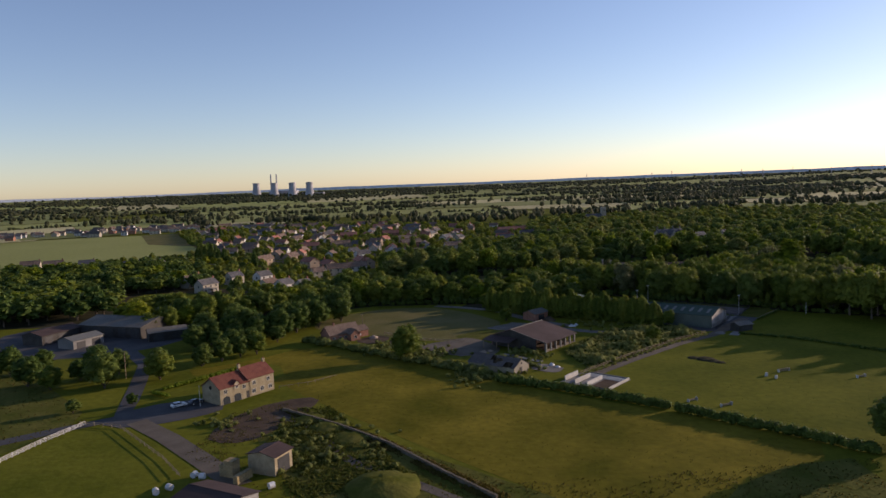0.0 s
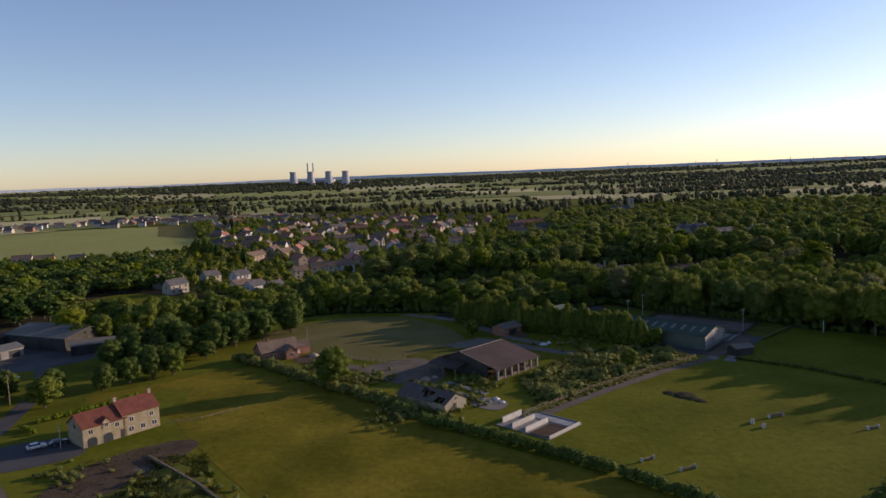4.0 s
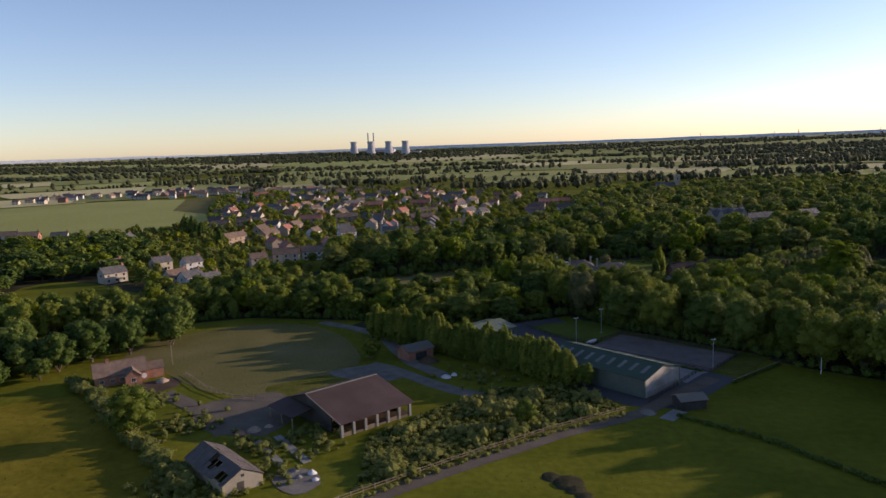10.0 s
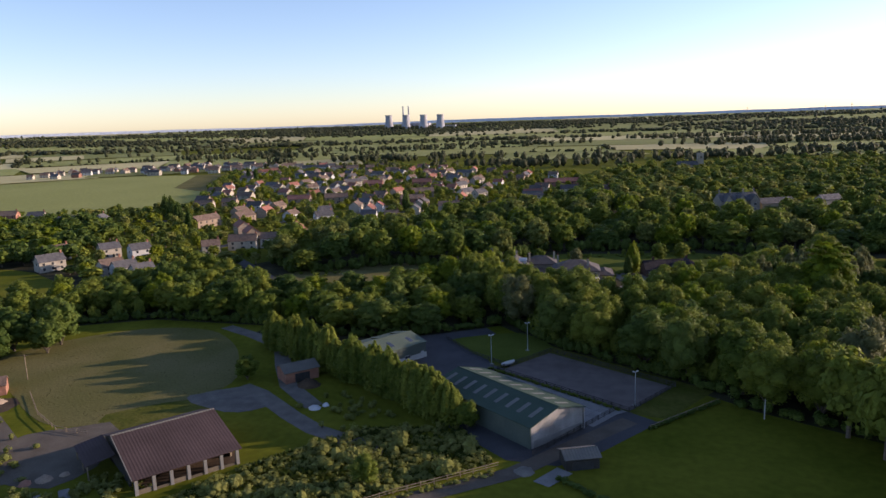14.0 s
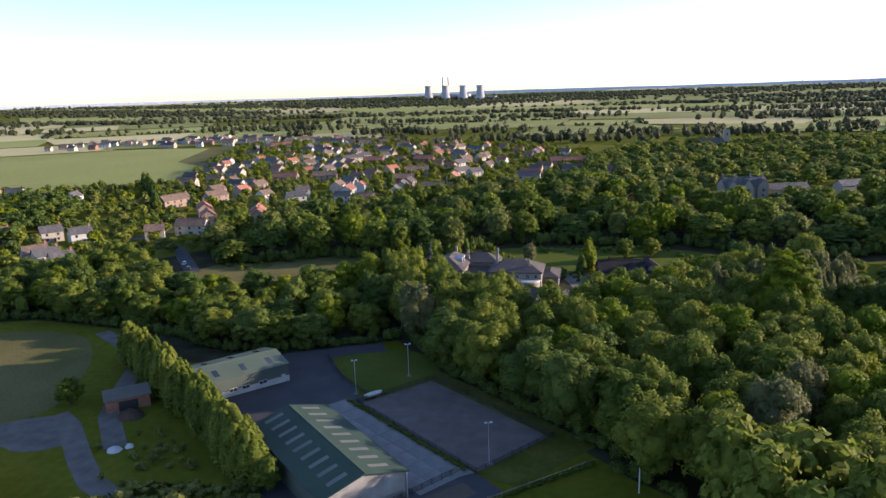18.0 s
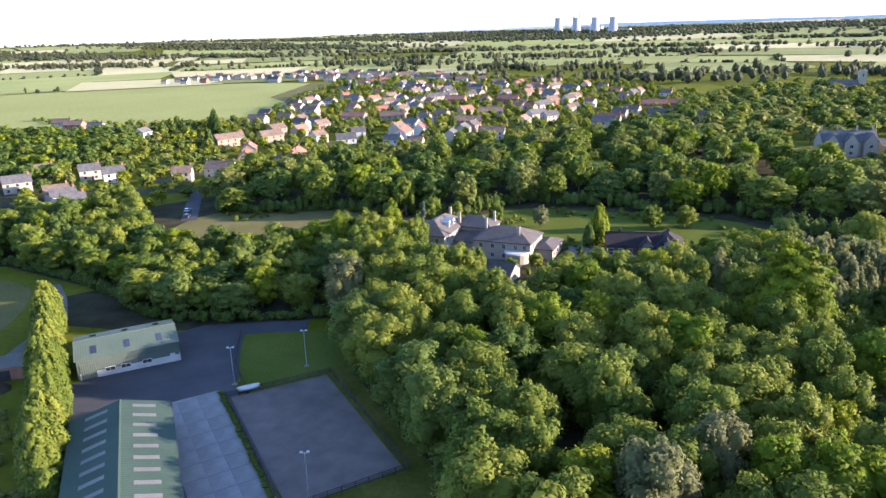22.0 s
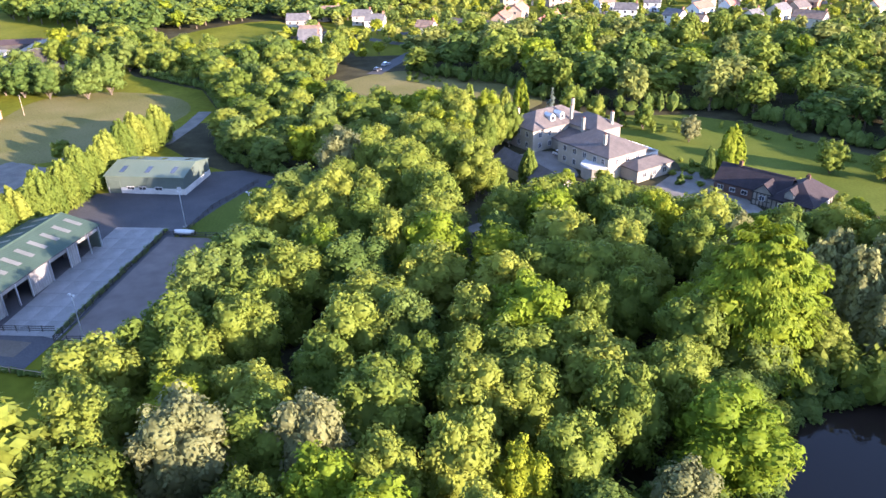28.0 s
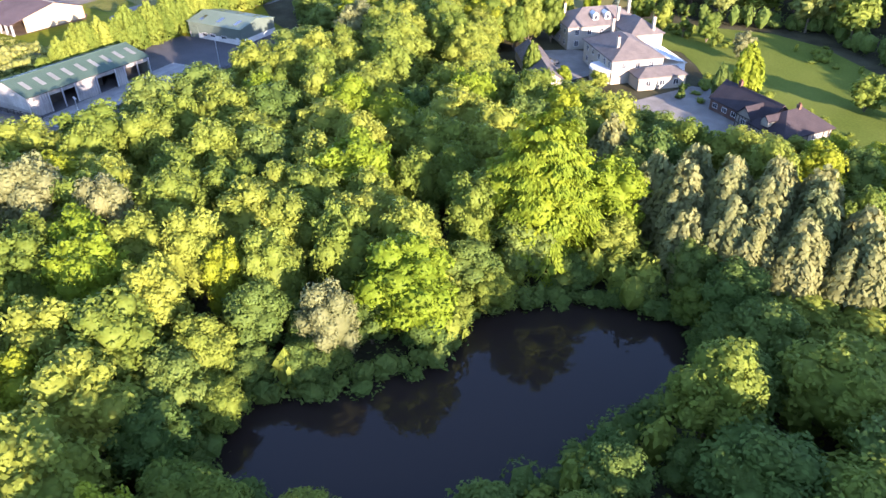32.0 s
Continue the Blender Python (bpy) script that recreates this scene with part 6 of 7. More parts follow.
farm_shed("cattle_shed", -141, 312, -20, 34, 22, 5.0, 7.4, TIMBER_DARK, ROOF_ASBESTOS, "large cattle shed with a grey fibre-cement roof", 5)
farm_shed("machine_shed", -168, 300, 70, 20, 11, 4.2, 5.6, TIMBER_DARK, ROOF_RUST, "dark machine shed in the farmyard", 3)
farm_shed("lean_shed", -150, 288, 65, 14, 9, 3.4, 4.6, CONCRETE, ROOFLIGHT, "small farm shed with a white sheet roof", 2)
farm_shed("tractor_shed", -118, 296, 30, 15, 8, 3.6, 4.8, TIMBER_DARK, ROOF_ASBESTOS, "open tractor shed in the farmyard", 2)
farm_shed("hay_barn", -45, 130, -28, 13, 9, 3.4, 4.3, TIMBER, ROOF_RUST, "hay barn with a brown sheet roof", 2)
farm_shed("bale_shed", -39.5, 150, 66, 6, 7, 4.2, 5.0, STONE, ROOF_RUST, "small pale block shed with a brown roof", 1)
farm_shed("boathouse", 188, 438.5, 60, 9, 6, 2.4, 4.2, TIMBER_DARK, TILE_BROWN, "small dark boathouse with a brown tiled roof in the wood")
farm_shed("field_shelter", 112, 270.5, 20, 6.4, 4.6, 2.4, 3.2, TIMBER_DARK, ROOF_ASBESTOS, "black timber field shelter", 1)
farm_shed("brick_shelter", 38, 308, 45, 9, 6.5, 3.0, 4.2, BRICK, ROOF_ASBESTOS, "small brick shelter by the poplars", 1)
patch("shelter_slab", [(104, 262.5), (108, 268.5), (111, 266.5), (107, 260.8)], 0.10, CONCRETE, "pale slab beside the field shelter", "slab")

# hall and church beyond the wood
hall = gabled("stone_hall", 200, 640, 20, 26, 11, 7.5, 12.0, STONE_PALE, TILE_GREY, "large old stone hall with steep gables", "hall")
for dx in (-9, 0, 9):
    part("cross_gable", body_mesh(6.0, 6.5, 7.2, 11.4, STONE_PALE), hall, "", (dx, -4.6, 0), 90)
    for d in roof_slopes(6.0, 6.5, 7.2, 11.4, 0.2, 0.15, TILE_GREY):
        part("gable_roof", d, hall, "", (dx, -4.6, 0), 90)
    for z in (1.0, 4.2):
        window_part(hall, dx, -7.62, z, 0, 1.8, 1.8)
for dx in (-12, -4.5, 4.5, 12):
    chimney_part(hall, dx, 0, 12.0, 2.6, STONE_PALE)
wing = gabled("hall_wing", 226, 652, 22, 24, 9, 4.2, 7.2, STONE, TILE_GREY, "long stone wing of the hall", "hall")
for u in (-9, -4.5, 0, 4.5, 9):
    simple_window(wing, u, -4.5, 1.0, 0, 1.4, 1.4)
gabled("hall_cottage", 262, 664, 30, 16, 8, 4.8, 7.8, STONE_PALE, TILE_GREY, "pale stone cottage beside the hall")
church = gabled("church", 205, 985, 10, 22, 9, 7, 11, STONE_PALE, TILE_GREY, "pale stone village church with a square tower", "church")
part("tower", Shape().box(-3, -3, -0.2, 3, 3, 19).mesh("tower", STONE_PALE), church, "", (14, 0, 0))
for dx in (-2.4, -0.8, 0.8, 2.4):
    for dy in (-2.8, 2.8):
        part("battlement", stored(("merlon",), lambda: Shape().box(-0.5, -0.2, 0, 0.5, 0.2, 1.0).mesh("battlement", STONE_PALE)), church, "", (14 + dx, dy, 19))
simple_window(church, 14, -3, 14, 0, 1.2, 2.4)
for u in (-8, -4, 0, 4, 8):
    simple_window(church, u, -4.5, 2.0, 0, 1.4, 3.4)


# ---- power station ----
def cooling_tower(x, y, height, wide):
    s = Shape()
    n, rows_ = 24, 10
    for j in range(rows_ + 1):
        h = j / rows_
        r = wide / 2 * (0.62 + 0.38 * abs((h - 0.78) / 0.78) ** 1.6)
        for i in range(n):
            a = 2 * math.pi * i / n
            s.v.append((r * math.cos(a), r * math.sin(a), height * h))
    for j in range(rows_):
        for i in range(n):
            s.f.append((j * n + i, j * n + (i + 1) % n, (j + 1) * n + (i + 1) % n, (j + 1) * n + i))
    ob = tagged(new("cooling_tower", s.mesh("cooling_tower", TOWER, True)), "tall waisted concrete cooling tower", "cooling tower", "power station towers")
    ob.location = (x, y, terrain(x, y) - 4)


for x, y in ((-946, 3647), (-845, 3600), (-745, 3560), (-655, 3530)):
    cooling_tower(x, y, 70, 52)
for x, y in ((-868, 3640), (-838, 3632)):
    st = tagged(new("power_station_chimney", Shape().tube((0, 0, 0), (0, 0, 112), 4.5, 3.2, 12).mesh("power_station_chimney", TOWER, True)), "tall slim power station chimney", "chimney", "power station stacks")
    st.location = (x, y, terrain(x, y) - 4)
boiler = thing("boiler_house", -800, 3680, terrain(-800, 3680) - 3, -10, "long grey power station hall", "power station")
part("hall", Shape().box(-90, -15, 0, 60, 15, 26).mesh("hall", TOWER), boiler)
part("annexe", Shape().box(60, -12, 0, 200, 12, 12).mesh("annexe", TOWER), boiler)


def pylon(x, y, height):
    s = Shape()
    for sx in (-1, 1):
        for sy in (-1, 1):
            s.tube((sx * 3.5, sy * 3.5, 0), (sx * 0.6, sy * 0.6, height), 0.35, 0.25, 4)
    for z, w in ((0.62, 9), (0.76, 11), (0.9, 7)):
        s.tube((-w, 0, height * z), (w, 0, height * z), 0.3, 0.3, 4)
    for k in range(6):
        u0, u1 = k / 6, (k + 1) / 6
        a0, a1 = 3.5 - 2.9 * u0, 3.5 - 2.9 * u1
        for sy in (-1, 1):
            s.tube((-a0, sy * a0, height * u0), (a1, sy * a1, height * u1), 0.2, 0.2, 4)
    ob = tagged(new("pylon", s.mesh("pylon", TOWER)), "grey lattice electricity pylon", "pylon", "pylons")
    ob.location, ob.rotation_euler = (x, y, terrain(x, y)), (0, 0, 0.6)


for bearing, dist in ((11, 3900), (16, 3700), (17.5, 3950), (20.5, 3300), (22.5, 3800), (24, 3600), (26, 3900), (28.5, 3500), (31, 3700), (34, 3400)):
    w = radians(bearing)
    pylon(40 + dist * math.sin(w), 100 + dist * math.cos(w), 42)


# ---- hedges, scrub and far woods ----
def foliage_stuff(name, spots, sprays, size, mat, label, seed, category="bushes", core=0.66):
    """One mesh of many bushes; spots: x, y, z of the middle, radius, height."""
    rng = np.random.RandomState(seed)
    v, f, k = [], [], 0
    for x, y, z, r, h in spots:
        c = np.array([[x + rng.uniform(-.3, .3) * r, y + rng.uniform(-.3, .3) * r, z + h * rng.uniform(0.35, 0.6)] for _ in range(3)])
        q, _ = leaf_cards(rng, np.zeros((3, 3)) + (c - np.array([x, y, z])) / np.array([r, r, h * 0.5]), np.array([0.75, 0.65, 0.6]), sprays, size / r)
        q = q * np.array([r, r, h * 0.5]) + np.array([x, y, z])
        v.append(q.reshape(-1, 3))
        f += (np.arange(len(q) * 4).reshape(-1, 4) + k).tolist()
        k += len(q) * 4
        if core:
            v.append(np.array([x, y, z + h * 0.42]) + LOW_V * np.array([r * core, r * core, h * 0.45]) * rng.uniform(0.8, 1.1, (len(LOW_V), 1)))
            f += (LOW_F + k).tolist()
            k += len(LOW_V)
    return tagged(new(name, leafy_mesh(name, np.concatenate(v), f, None, [mat])), label, category, kind="stuff")


def along(line, gap, jitter, seed, r, h):
    rng = random.Random(seed)
    spots = []
    for (x0, y0), (x1, y1) in zip(line, line[1:]):
        n = max(1, int(math.hypot(x1 - x0, y1 - y0) / gap))
        for i in range(n):
            u = (i + rng.random() * 0.6) / n
            x, y = x0 + (x1 - x0) * u + rng.uniform(-jitter, jitter), y0 + (y1 - y0) * u + rng.uniform(-jitter, jitter)
            spots.append((x, y, terrain(x, y), rng.uniform(*r), rng.uniform(*h)))
    return spots


foliage_stuff("hedge", along([(14, 212), (30, 201), (42, 192), (56, 180)], 0.5, 0.6, 1, (1.3, 2.1), (2.0, 3.2)) + along([(57, 179), (66, 170), (78, 158), (89, 146)], 0.5, 0.6, 2, (1.3, 2.0), (2.0, 3.0)), 90, 0.28, LEAF_DARK, "thick dark field hedge", 61, "hedge")
foliage_stuff("hedgerow", along([(-56, 277), (-40, 266), (-26, 252), (-10, 238), (12, 219)], 0.45, 1.5, 3, (1.1, 2.4), (1.4, 3.6)), 100, 0.28, LEAF_SCRUB, "uneven hedgerow of scrub and brambles", 62, "hedge")
foliage_stuff("clipped_hedge", along([(-88, 216), (-80, 226), (-72, 238)], 1.0, 0.2, 4, (1.0, 1.3), (1.5, 1.8)) + along([(-90, 212), (-84, 208)], 1.0, 0.2, 5, (0.9, 1.2), (1.3, 1.6)), 80, 0.22, LEAF_YELLOW, "clipped yellow-green garden hedge", 63, "hedge")
foliage_stuff("paddock_hedge", along([(108, 264), (124, 252), (140, 232), (152, 216)], 0.7, 0.4, 6, (0.6, 1.0), (0.8, 1.4)) + along([(126, 288), (142, 305)], 0.7, 0.3, 7, (0.5, 0.8), (0.8, 1.2)), 60, 0.22, LEAF_DARK, "low dark hedge between fields", 64, "hedge")
scrub_rng = random.Random(8)
SCRUB_AREA = [(44, 222), (40, 246), (50, 262), (66, 280), (86, 284), (96, 268), (74, 250), (56, 232)]
spots = []
while len(spots) < 1000:
    x, y = scrub_rng.uniform(38, 98), scrub_rng.uniform(220, 286)
    if inside(x, y, SCRUB_AREA):
        tall = noise.noise(Vector((x * 0.13, y * 0.13, 2.0))) + scrub_rng.uniform(-0.35, 0.35)
        spots.append((x, y, 0, scrub_rng.uniform(0.5, 1.1) + max(0, tall) * 1.4, scrub_rng.uniform(0.4, 0.9) + max(0, tall) * 3.2))
foliage_stuff("scrub", spots, 60, 0.24, LEAF_SCRUB, "tangled scrub and tall weeds by the barn", 65)
spots = []
for cx, cy, w, n in ((-5, 250, 10, 60), (-24, 262, 8, 50), (24, 228, 6, 30), (8, 214, 8, 40), (18, 217, 6, 40), (26, 246, 8, 50), (16, 240, 6, 40), (-34, 172, 14, 46), (-20, 160, 10, 22), (-60, 182, 7, 24), (6, 222, 7, 24), (30, 240, 5, 12), (-30, 155, 9, 30), (60, 290, 10, 30)):
    for _ in range(n):
        spots.append((cx + scrub_rng.gauss(0, w / 2), cy + scrub_rng.gauss(0, w / 2), 0, scrub_rng.uniform(0.5, 1.4), scrub_rng.uniform(0.5, 1.8)))
foliage_stuff("weeds", spots, 70, 0.22, LEAF_SCRUB, "clumps of weeds and low bushes", 66)
spots = along([(146, 304), (168, 291), (212, 283), (300, 284)], 2.0, 1.0, 9, (1.2, 2.2), (2.0, 4.0)) + along([(86, 364), (104, 341), (134, 319), (147, 307)], 1.6, 0.7, 10, (1.2, 2.2), (2.0, 4.5))
spots += along([(-77, 341), (-37, 358), (7, 354), (42, 343), (60, 348), (84, 362)], 1.7, 0.8, 11, (1.2, 2.2), (2.0, 4.5)) + along(WATER_LINE + WATER_LINE[:1], 0.9, 1.3, 12, (1.2, 2.6), (1.2, 3.8))
spots += along([(-44, 462), (-20, 436), (-2, 440), (18, 455), (44, 454), (72, 466), (87, 492), (126, 494), (165, 498), (192, 478), (240, 492)], 1.8, 2.5, 14, (1.8, 3.4), (3.0, 7.5))
foliage_stuff("undergrowth", spots, 110, 0.30, LEAF_DARK, "dark undergrowth along the wood's edge", 67)
spots = []
for x, y, n in ((76, 452, 10), (90, 462, 12), (106, 478, 12), (128, 482, 16), (150, 484, 16), (168, 474, 12), (124, 438, 12), (118, 408, 8), (-4, 432, 12), (126, 446, 8), (150, 452, 14)):
    for _ in range(n):
        spots.append((x + scrub_rng.gauss(0, 5), y + scrub_rng.gauss(0, 3), 0, scrub_rng.uniform(0.7, 1.7), scrub_rng.uniform(0.8, 2.6)))
foliage_stuff("garden_shrubs", spots, 80, 0.26, LEAF_GREEN, "clipped shrubs round the manor lawn", 68)

spots = []
while len(spots) < 420:
    x, y = scrub_rng.uniform(84, 240), scrub_rng.uniform(286, 450)
    if inside(x, y, MAIN_WOOD) and not any(inside(x, y, q) for q in NO_TREES):
        spots.append((x, y, 0, scrub_rng.uniform(2.0, 3.6), scrub_rng.uniform(4.0, 9.0)))
while len(spots) < 720:
    x, y = scrub_rng.uniform(-150, 84), scrub_rng.uniform(306, 420)
    if inside(x, y, BELT) and not any(inside(x, y, q) for q in NO_TREES):
        spots.append((x, y, 0, scrub_rng.uniform(2.0, 3.6), scrub_rng.uniform(4.0, 9.0)))
spots = [(x, y, z, r, capped(x, y, h)) for x, y, z, r, h in spots]
foliage_stuff("understorey", spots, 130, 0.42, LEAF_GREEN, "green understorey of saplings and hazel in the wood", 69)

foliage_stuff("field_edge_trees", along([(-208, 690), (-250, 752), (-296, 842), (-340, 960), (-384, 1080)], 6.0, 6.0, 75, (2.5, 5.0), (4.0, 10.0)) + along([(-440, 640), (-380, 625), (-300, 640), (-240, 668)], 7.0, 4.0, 76, (1.8, 3.5), (2.0, 5.5)), 60, 0.9, LEAF_GREEN, "trees along the edge of the barley field", 77, "trees")
for x, y, h in ((-198, 617, 14), (-204, 622, 16), (-210, 626, 15), (-216, 633, 16), (-194, 611, 12), (-188, 607, 13), (-222, 640, 12), (-150, 560, 13), (-30, 660, 14), (-300, 930, 15), (-304, 936, 17), (-296, 940, 16), (-292, 932, 14)):
    plant(x, y, h, 3.2, "mid", "dark", "tall", "tall trees by the village")
far_rng = random.Random(77)
spots = []
for (a, b) in hedge_lines:
    if far_rng.random() < 0.42:
        d = math.hypot(b[0] - a[0], b[1] - a[1])
        n = int(d / far_rng.choice((5, 8, 12)))
        for i in range(n):
            u = far_rng.random()
            x, y = a[0] + (b[0] - a[0]) * u + far_rng.uniform(-6, 6), a[1] + (b[1] - a[1]) * u + far_rng.uniform(-6, 6)
            spots.append((x, y, terrain(x, y) + 0.5, far_rng.uniform(2.2, 5), far_rng.uniform(2.5, 7.5)))
foliage_stuff("far_hedgerow_trees", spots, 14, 1.8, LEAF_FAR, "hedgerow trees between the far fields", 71, "trees")
spots = []
FAR_WOODS = [(-2400, 2700, 900, 130), (-1900, 3100, 900, 120), (-1300, 3300, 700, 120), (-600, 3750, 900, 140), (400, 3850, 900, 140), (1300, 3600, 900, 160), (1900, 2900, 600, 160), (-3000, 2000, 800, 140), (-3200, 1300, 700, 140), (200, 2700, 500, 60), (-300, 2300, 500, 50), (-900, 2200, 500, 60), (700, 2500, 300, 80), (-1400, 2000, 500, 70), (-500, 1750, 400, 50), (1000, 2750, 400, 140), (-1700, 2500, 700, 160), (-900, 3000, 500, 150), (-400, 3200, 500, 140), (100, 3500, 600, 150), (700, 3000, 400, 150), (1100, 2300, 400, 160), (900, 1900, 260, 120), (500, 1700, 200, 70), (-100, 1900, 200, 70), (-600, 1500, 250, 60),
             (-1500, 1500, 400, 90), (-2200, 1900, 600, 160), (-2600, 1200, 500, 160), (-1900, 800, 400, 120), (300, 2100, 160, 60), (0, 1120, 220, 60), (250, 1230, 220, 60), (-250, 1330, 260, 60), (520, 1300, 220, 80), (900, 1300, 250, 120), (1500, 2900, 500, 180), (-1200, 3600, 700, 160), (430, 1640, 200, 50), (680, 1720, 260, 70), (560, 2120, 280, 70), (860, 2080, 260, 80)]
for cx, cy, wx, wy in FAR_WOODS:
    big = math.hypot(cx, cy) > 2200
    for _ in range(int(wx * wy / (240 if big else 200))):
        x, y = cx + far_rng.gauss(0, wx / 2), cy + far_rng.gauss(0, wy / 2)
        if math.hypot(x - 50, y - 200) < 4350:
            k = 1.6 if big else 1.0
            spots.append((x, y, terrain(x, y), k * far_rng.uniform(5, 9), far_rng.uniform(10, 17)))
foliage_stuff("far_woods", spots, 9, 2.6, LEAF_FAR, "distant woods on the plain", 72, "woodland")

# hills on the skyline, with haze painted into their colour
sky_hill = Shape()
n = 180
low, high = [], []
for i in range(n):
    b = radians(-100 + 180 * i / (n - 1))
    r = 4430
    up = 63 + 7 * noise.noise(Vector((i * 0.06, 0, 3))) + 3 * noise.noise(Vector((i * 0.35, 5, 1))) + (10 * max(0, (i - 105) / 75))
    low.append((50 + r * math.sin(b), 200 + r * math.cos(b), 40))
    high.append((50 + (r + 30) * math.sin(b), 200 + (r + 30) * math.cos(b), up))
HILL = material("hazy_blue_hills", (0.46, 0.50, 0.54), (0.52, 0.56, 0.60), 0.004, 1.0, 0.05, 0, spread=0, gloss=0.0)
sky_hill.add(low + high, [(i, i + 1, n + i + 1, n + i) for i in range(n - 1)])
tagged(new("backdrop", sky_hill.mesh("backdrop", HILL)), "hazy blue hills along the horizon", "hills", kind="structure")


# ---- fences, lamps and small things ----
def fence(name, line, gap, height, rails, mat, label, post=0.06):
    ob = thing(name, line[0][0], line[0][1], 0, 0, label, "fence")
    ox, oy = line[0]
    data = stored(("fpost", height, post, mat.name), lambda: Shape().box(-post, -post, -0.3, post, post, height).mesh("post", mat))
    for (x0, y0), (x1, y1) in zip(line, line[1:]):
        d = math.hypot(x1 - x0, y1 - y0)
        turn = math.degrees(math.atan2(y1 - y0, x1 - x0))
        n = max(1, round(d / gap))
        for i in range(n):
            part("post", data, ob, "", (x0 + (x1 - x0) * i / n - ox, y0 + (y1 - y0) * i / n - oy, 0), turn)
        for k in range(rails):
            z = height * (k + 1) / (rails + 0.35)
            part("rail", Shape().box(0, -post * 0.5, z - 0.06, d, post * 0.5, z + 0.06).mesh("rail", mat), ob, "", (x0 - ox, y0 - oy, 0), turn)
    return ob


fence("arena_fence", [(89.2, 319.6), (122.0, 296.6), (133.3, 313.6), (101.8, 336.6), (89.2, 319.6)], 2.4, 1.3, 3, TIMBER_DARK, "dark post-and-rail fence round the arena")
fence("lawn_fence", [(90.8, 323.4), (80.1, 332.0), (72.0, 342.4), (69.3, 346)], 2.4, 1.2, 3, TIMBER_DARK, "dark post-and-rail fence beside the corner lawn")
fence("yard_fence", [(103, 272.5), (108, 280), (119, 297)], 2.2, 1.3, 3, TIMBER_DARK, "dark post-and-rail fence across the yard")
fence("track_fence", [(40, 216), (60, 236), (80, 254), (97, 267)], 2.6, 1.2, 2, WOOD, "weathered wooden fence along the track")
fence("paddock_fence", [(-104.5, 158), (-101, 173), (-97, 185)], 1.8, 1.25, 3, WHITE, "white post-and-rail paddock fence")
fence("paddock_fence", [(-97, 185), (-86, 181), (-66, 158), (-58, 147)], 3.0, 1.1, 2, WOOD, "brown wooden paddock fence")
fence("house_fence", [(-52, 213), (-44, 216.5), (-36, 224)], 3.0, 1.0, 1, WOOD, "thin brown wire fence beside the house")
fence("field_fence", [(126, 288), (142, 305)], 3.0, 1.2, 2, WOOD, "wooden fence along the shaded field")
fence("hay_fence", [(-26, 287), (-14, 276), (-3, 269), (6, 268)], 2.6, 1.1, 2, WOOD, "wooden fence along the hay field")


def floodlight(x, y, height, turn):
    ob = thing("floodlight_mast", x, y, 0, turn, "tall grey floodlight mast beside the arena", "lamp post", "arena floodlights")
    part("pole", stored(("mast", height), lambda: Shape().tube((0, 0, -0.3), (0, 0, height), 0.11, 0.07, 8).mesh("pole", STEEL)), ob)
    part("footing", stored(("foot",), lambda: Shape().box(-0.5, -0.5, -0.2, 0.5, 0.5, 0.15).mesh("footing", CONCRETE)), ob)
    part("cross_arm", stored(("arm",), lambda: Shape().box(-0.6, -0.05, 0, 0.6, 0.05, 0.1).mesh("cross_arm", STEEL)), ob, "", (0, 0, height))
    for dx in (-0.5, 0.5):
        head = part("lamp_head", stored(("lhead",), lambda: Shape().box(-0.22, -0.16, -0.05, 0.22, 0.22, 0.16).mesh("lamp_head", WHITE)), ob, "white lamp head", (dx, 0, height + 0.12))
        part("lens", stored(("llens",), lambda: Shape().box(-0.18, -0.12, -0.07, 0.18, 0.18, -0.045).mesh("lens", GLASS)), head)


floodlight(86.8, 324.6, 8.0, 30)
floodlight(95.2, 337.2, 8.0, 30)
floodlight(123.4, 300.8, 8.0, 30)


def pole(name, x, y, height, mat, label, arms=0):
    ob = thing(name, x, y, 0, 25, label, "pole")
    part("shaft", Shape().tube((0, 0, -0.3), (0, 0, height), 0.13, 0.09, 7).mesh("shaft", mat), ob)
    for k in range(arms):
        part("cross_arm", Shape().box(-0.9, -0.06, height - 0.4 - k * 0.5, 0.9, 0.06, height - 0.28 - k * 0.5).mesh("cross_arm", mat), ob)


pole("telegraph_pole", -107, 232, 9, WOOD, "wooden telegraph pole by the drive", 1)
pole("telegraph_pole", -36, 297, 7, WOOD, "wooden telegraph pole by the cottage", 1)
pole("lamp_pole", -71, 198, 6, STEEL, "slim grey lamp pole in the forecourt")
pole("field_post", 150, 297, 4.6, WHITE, "tall white post at the field's edge")


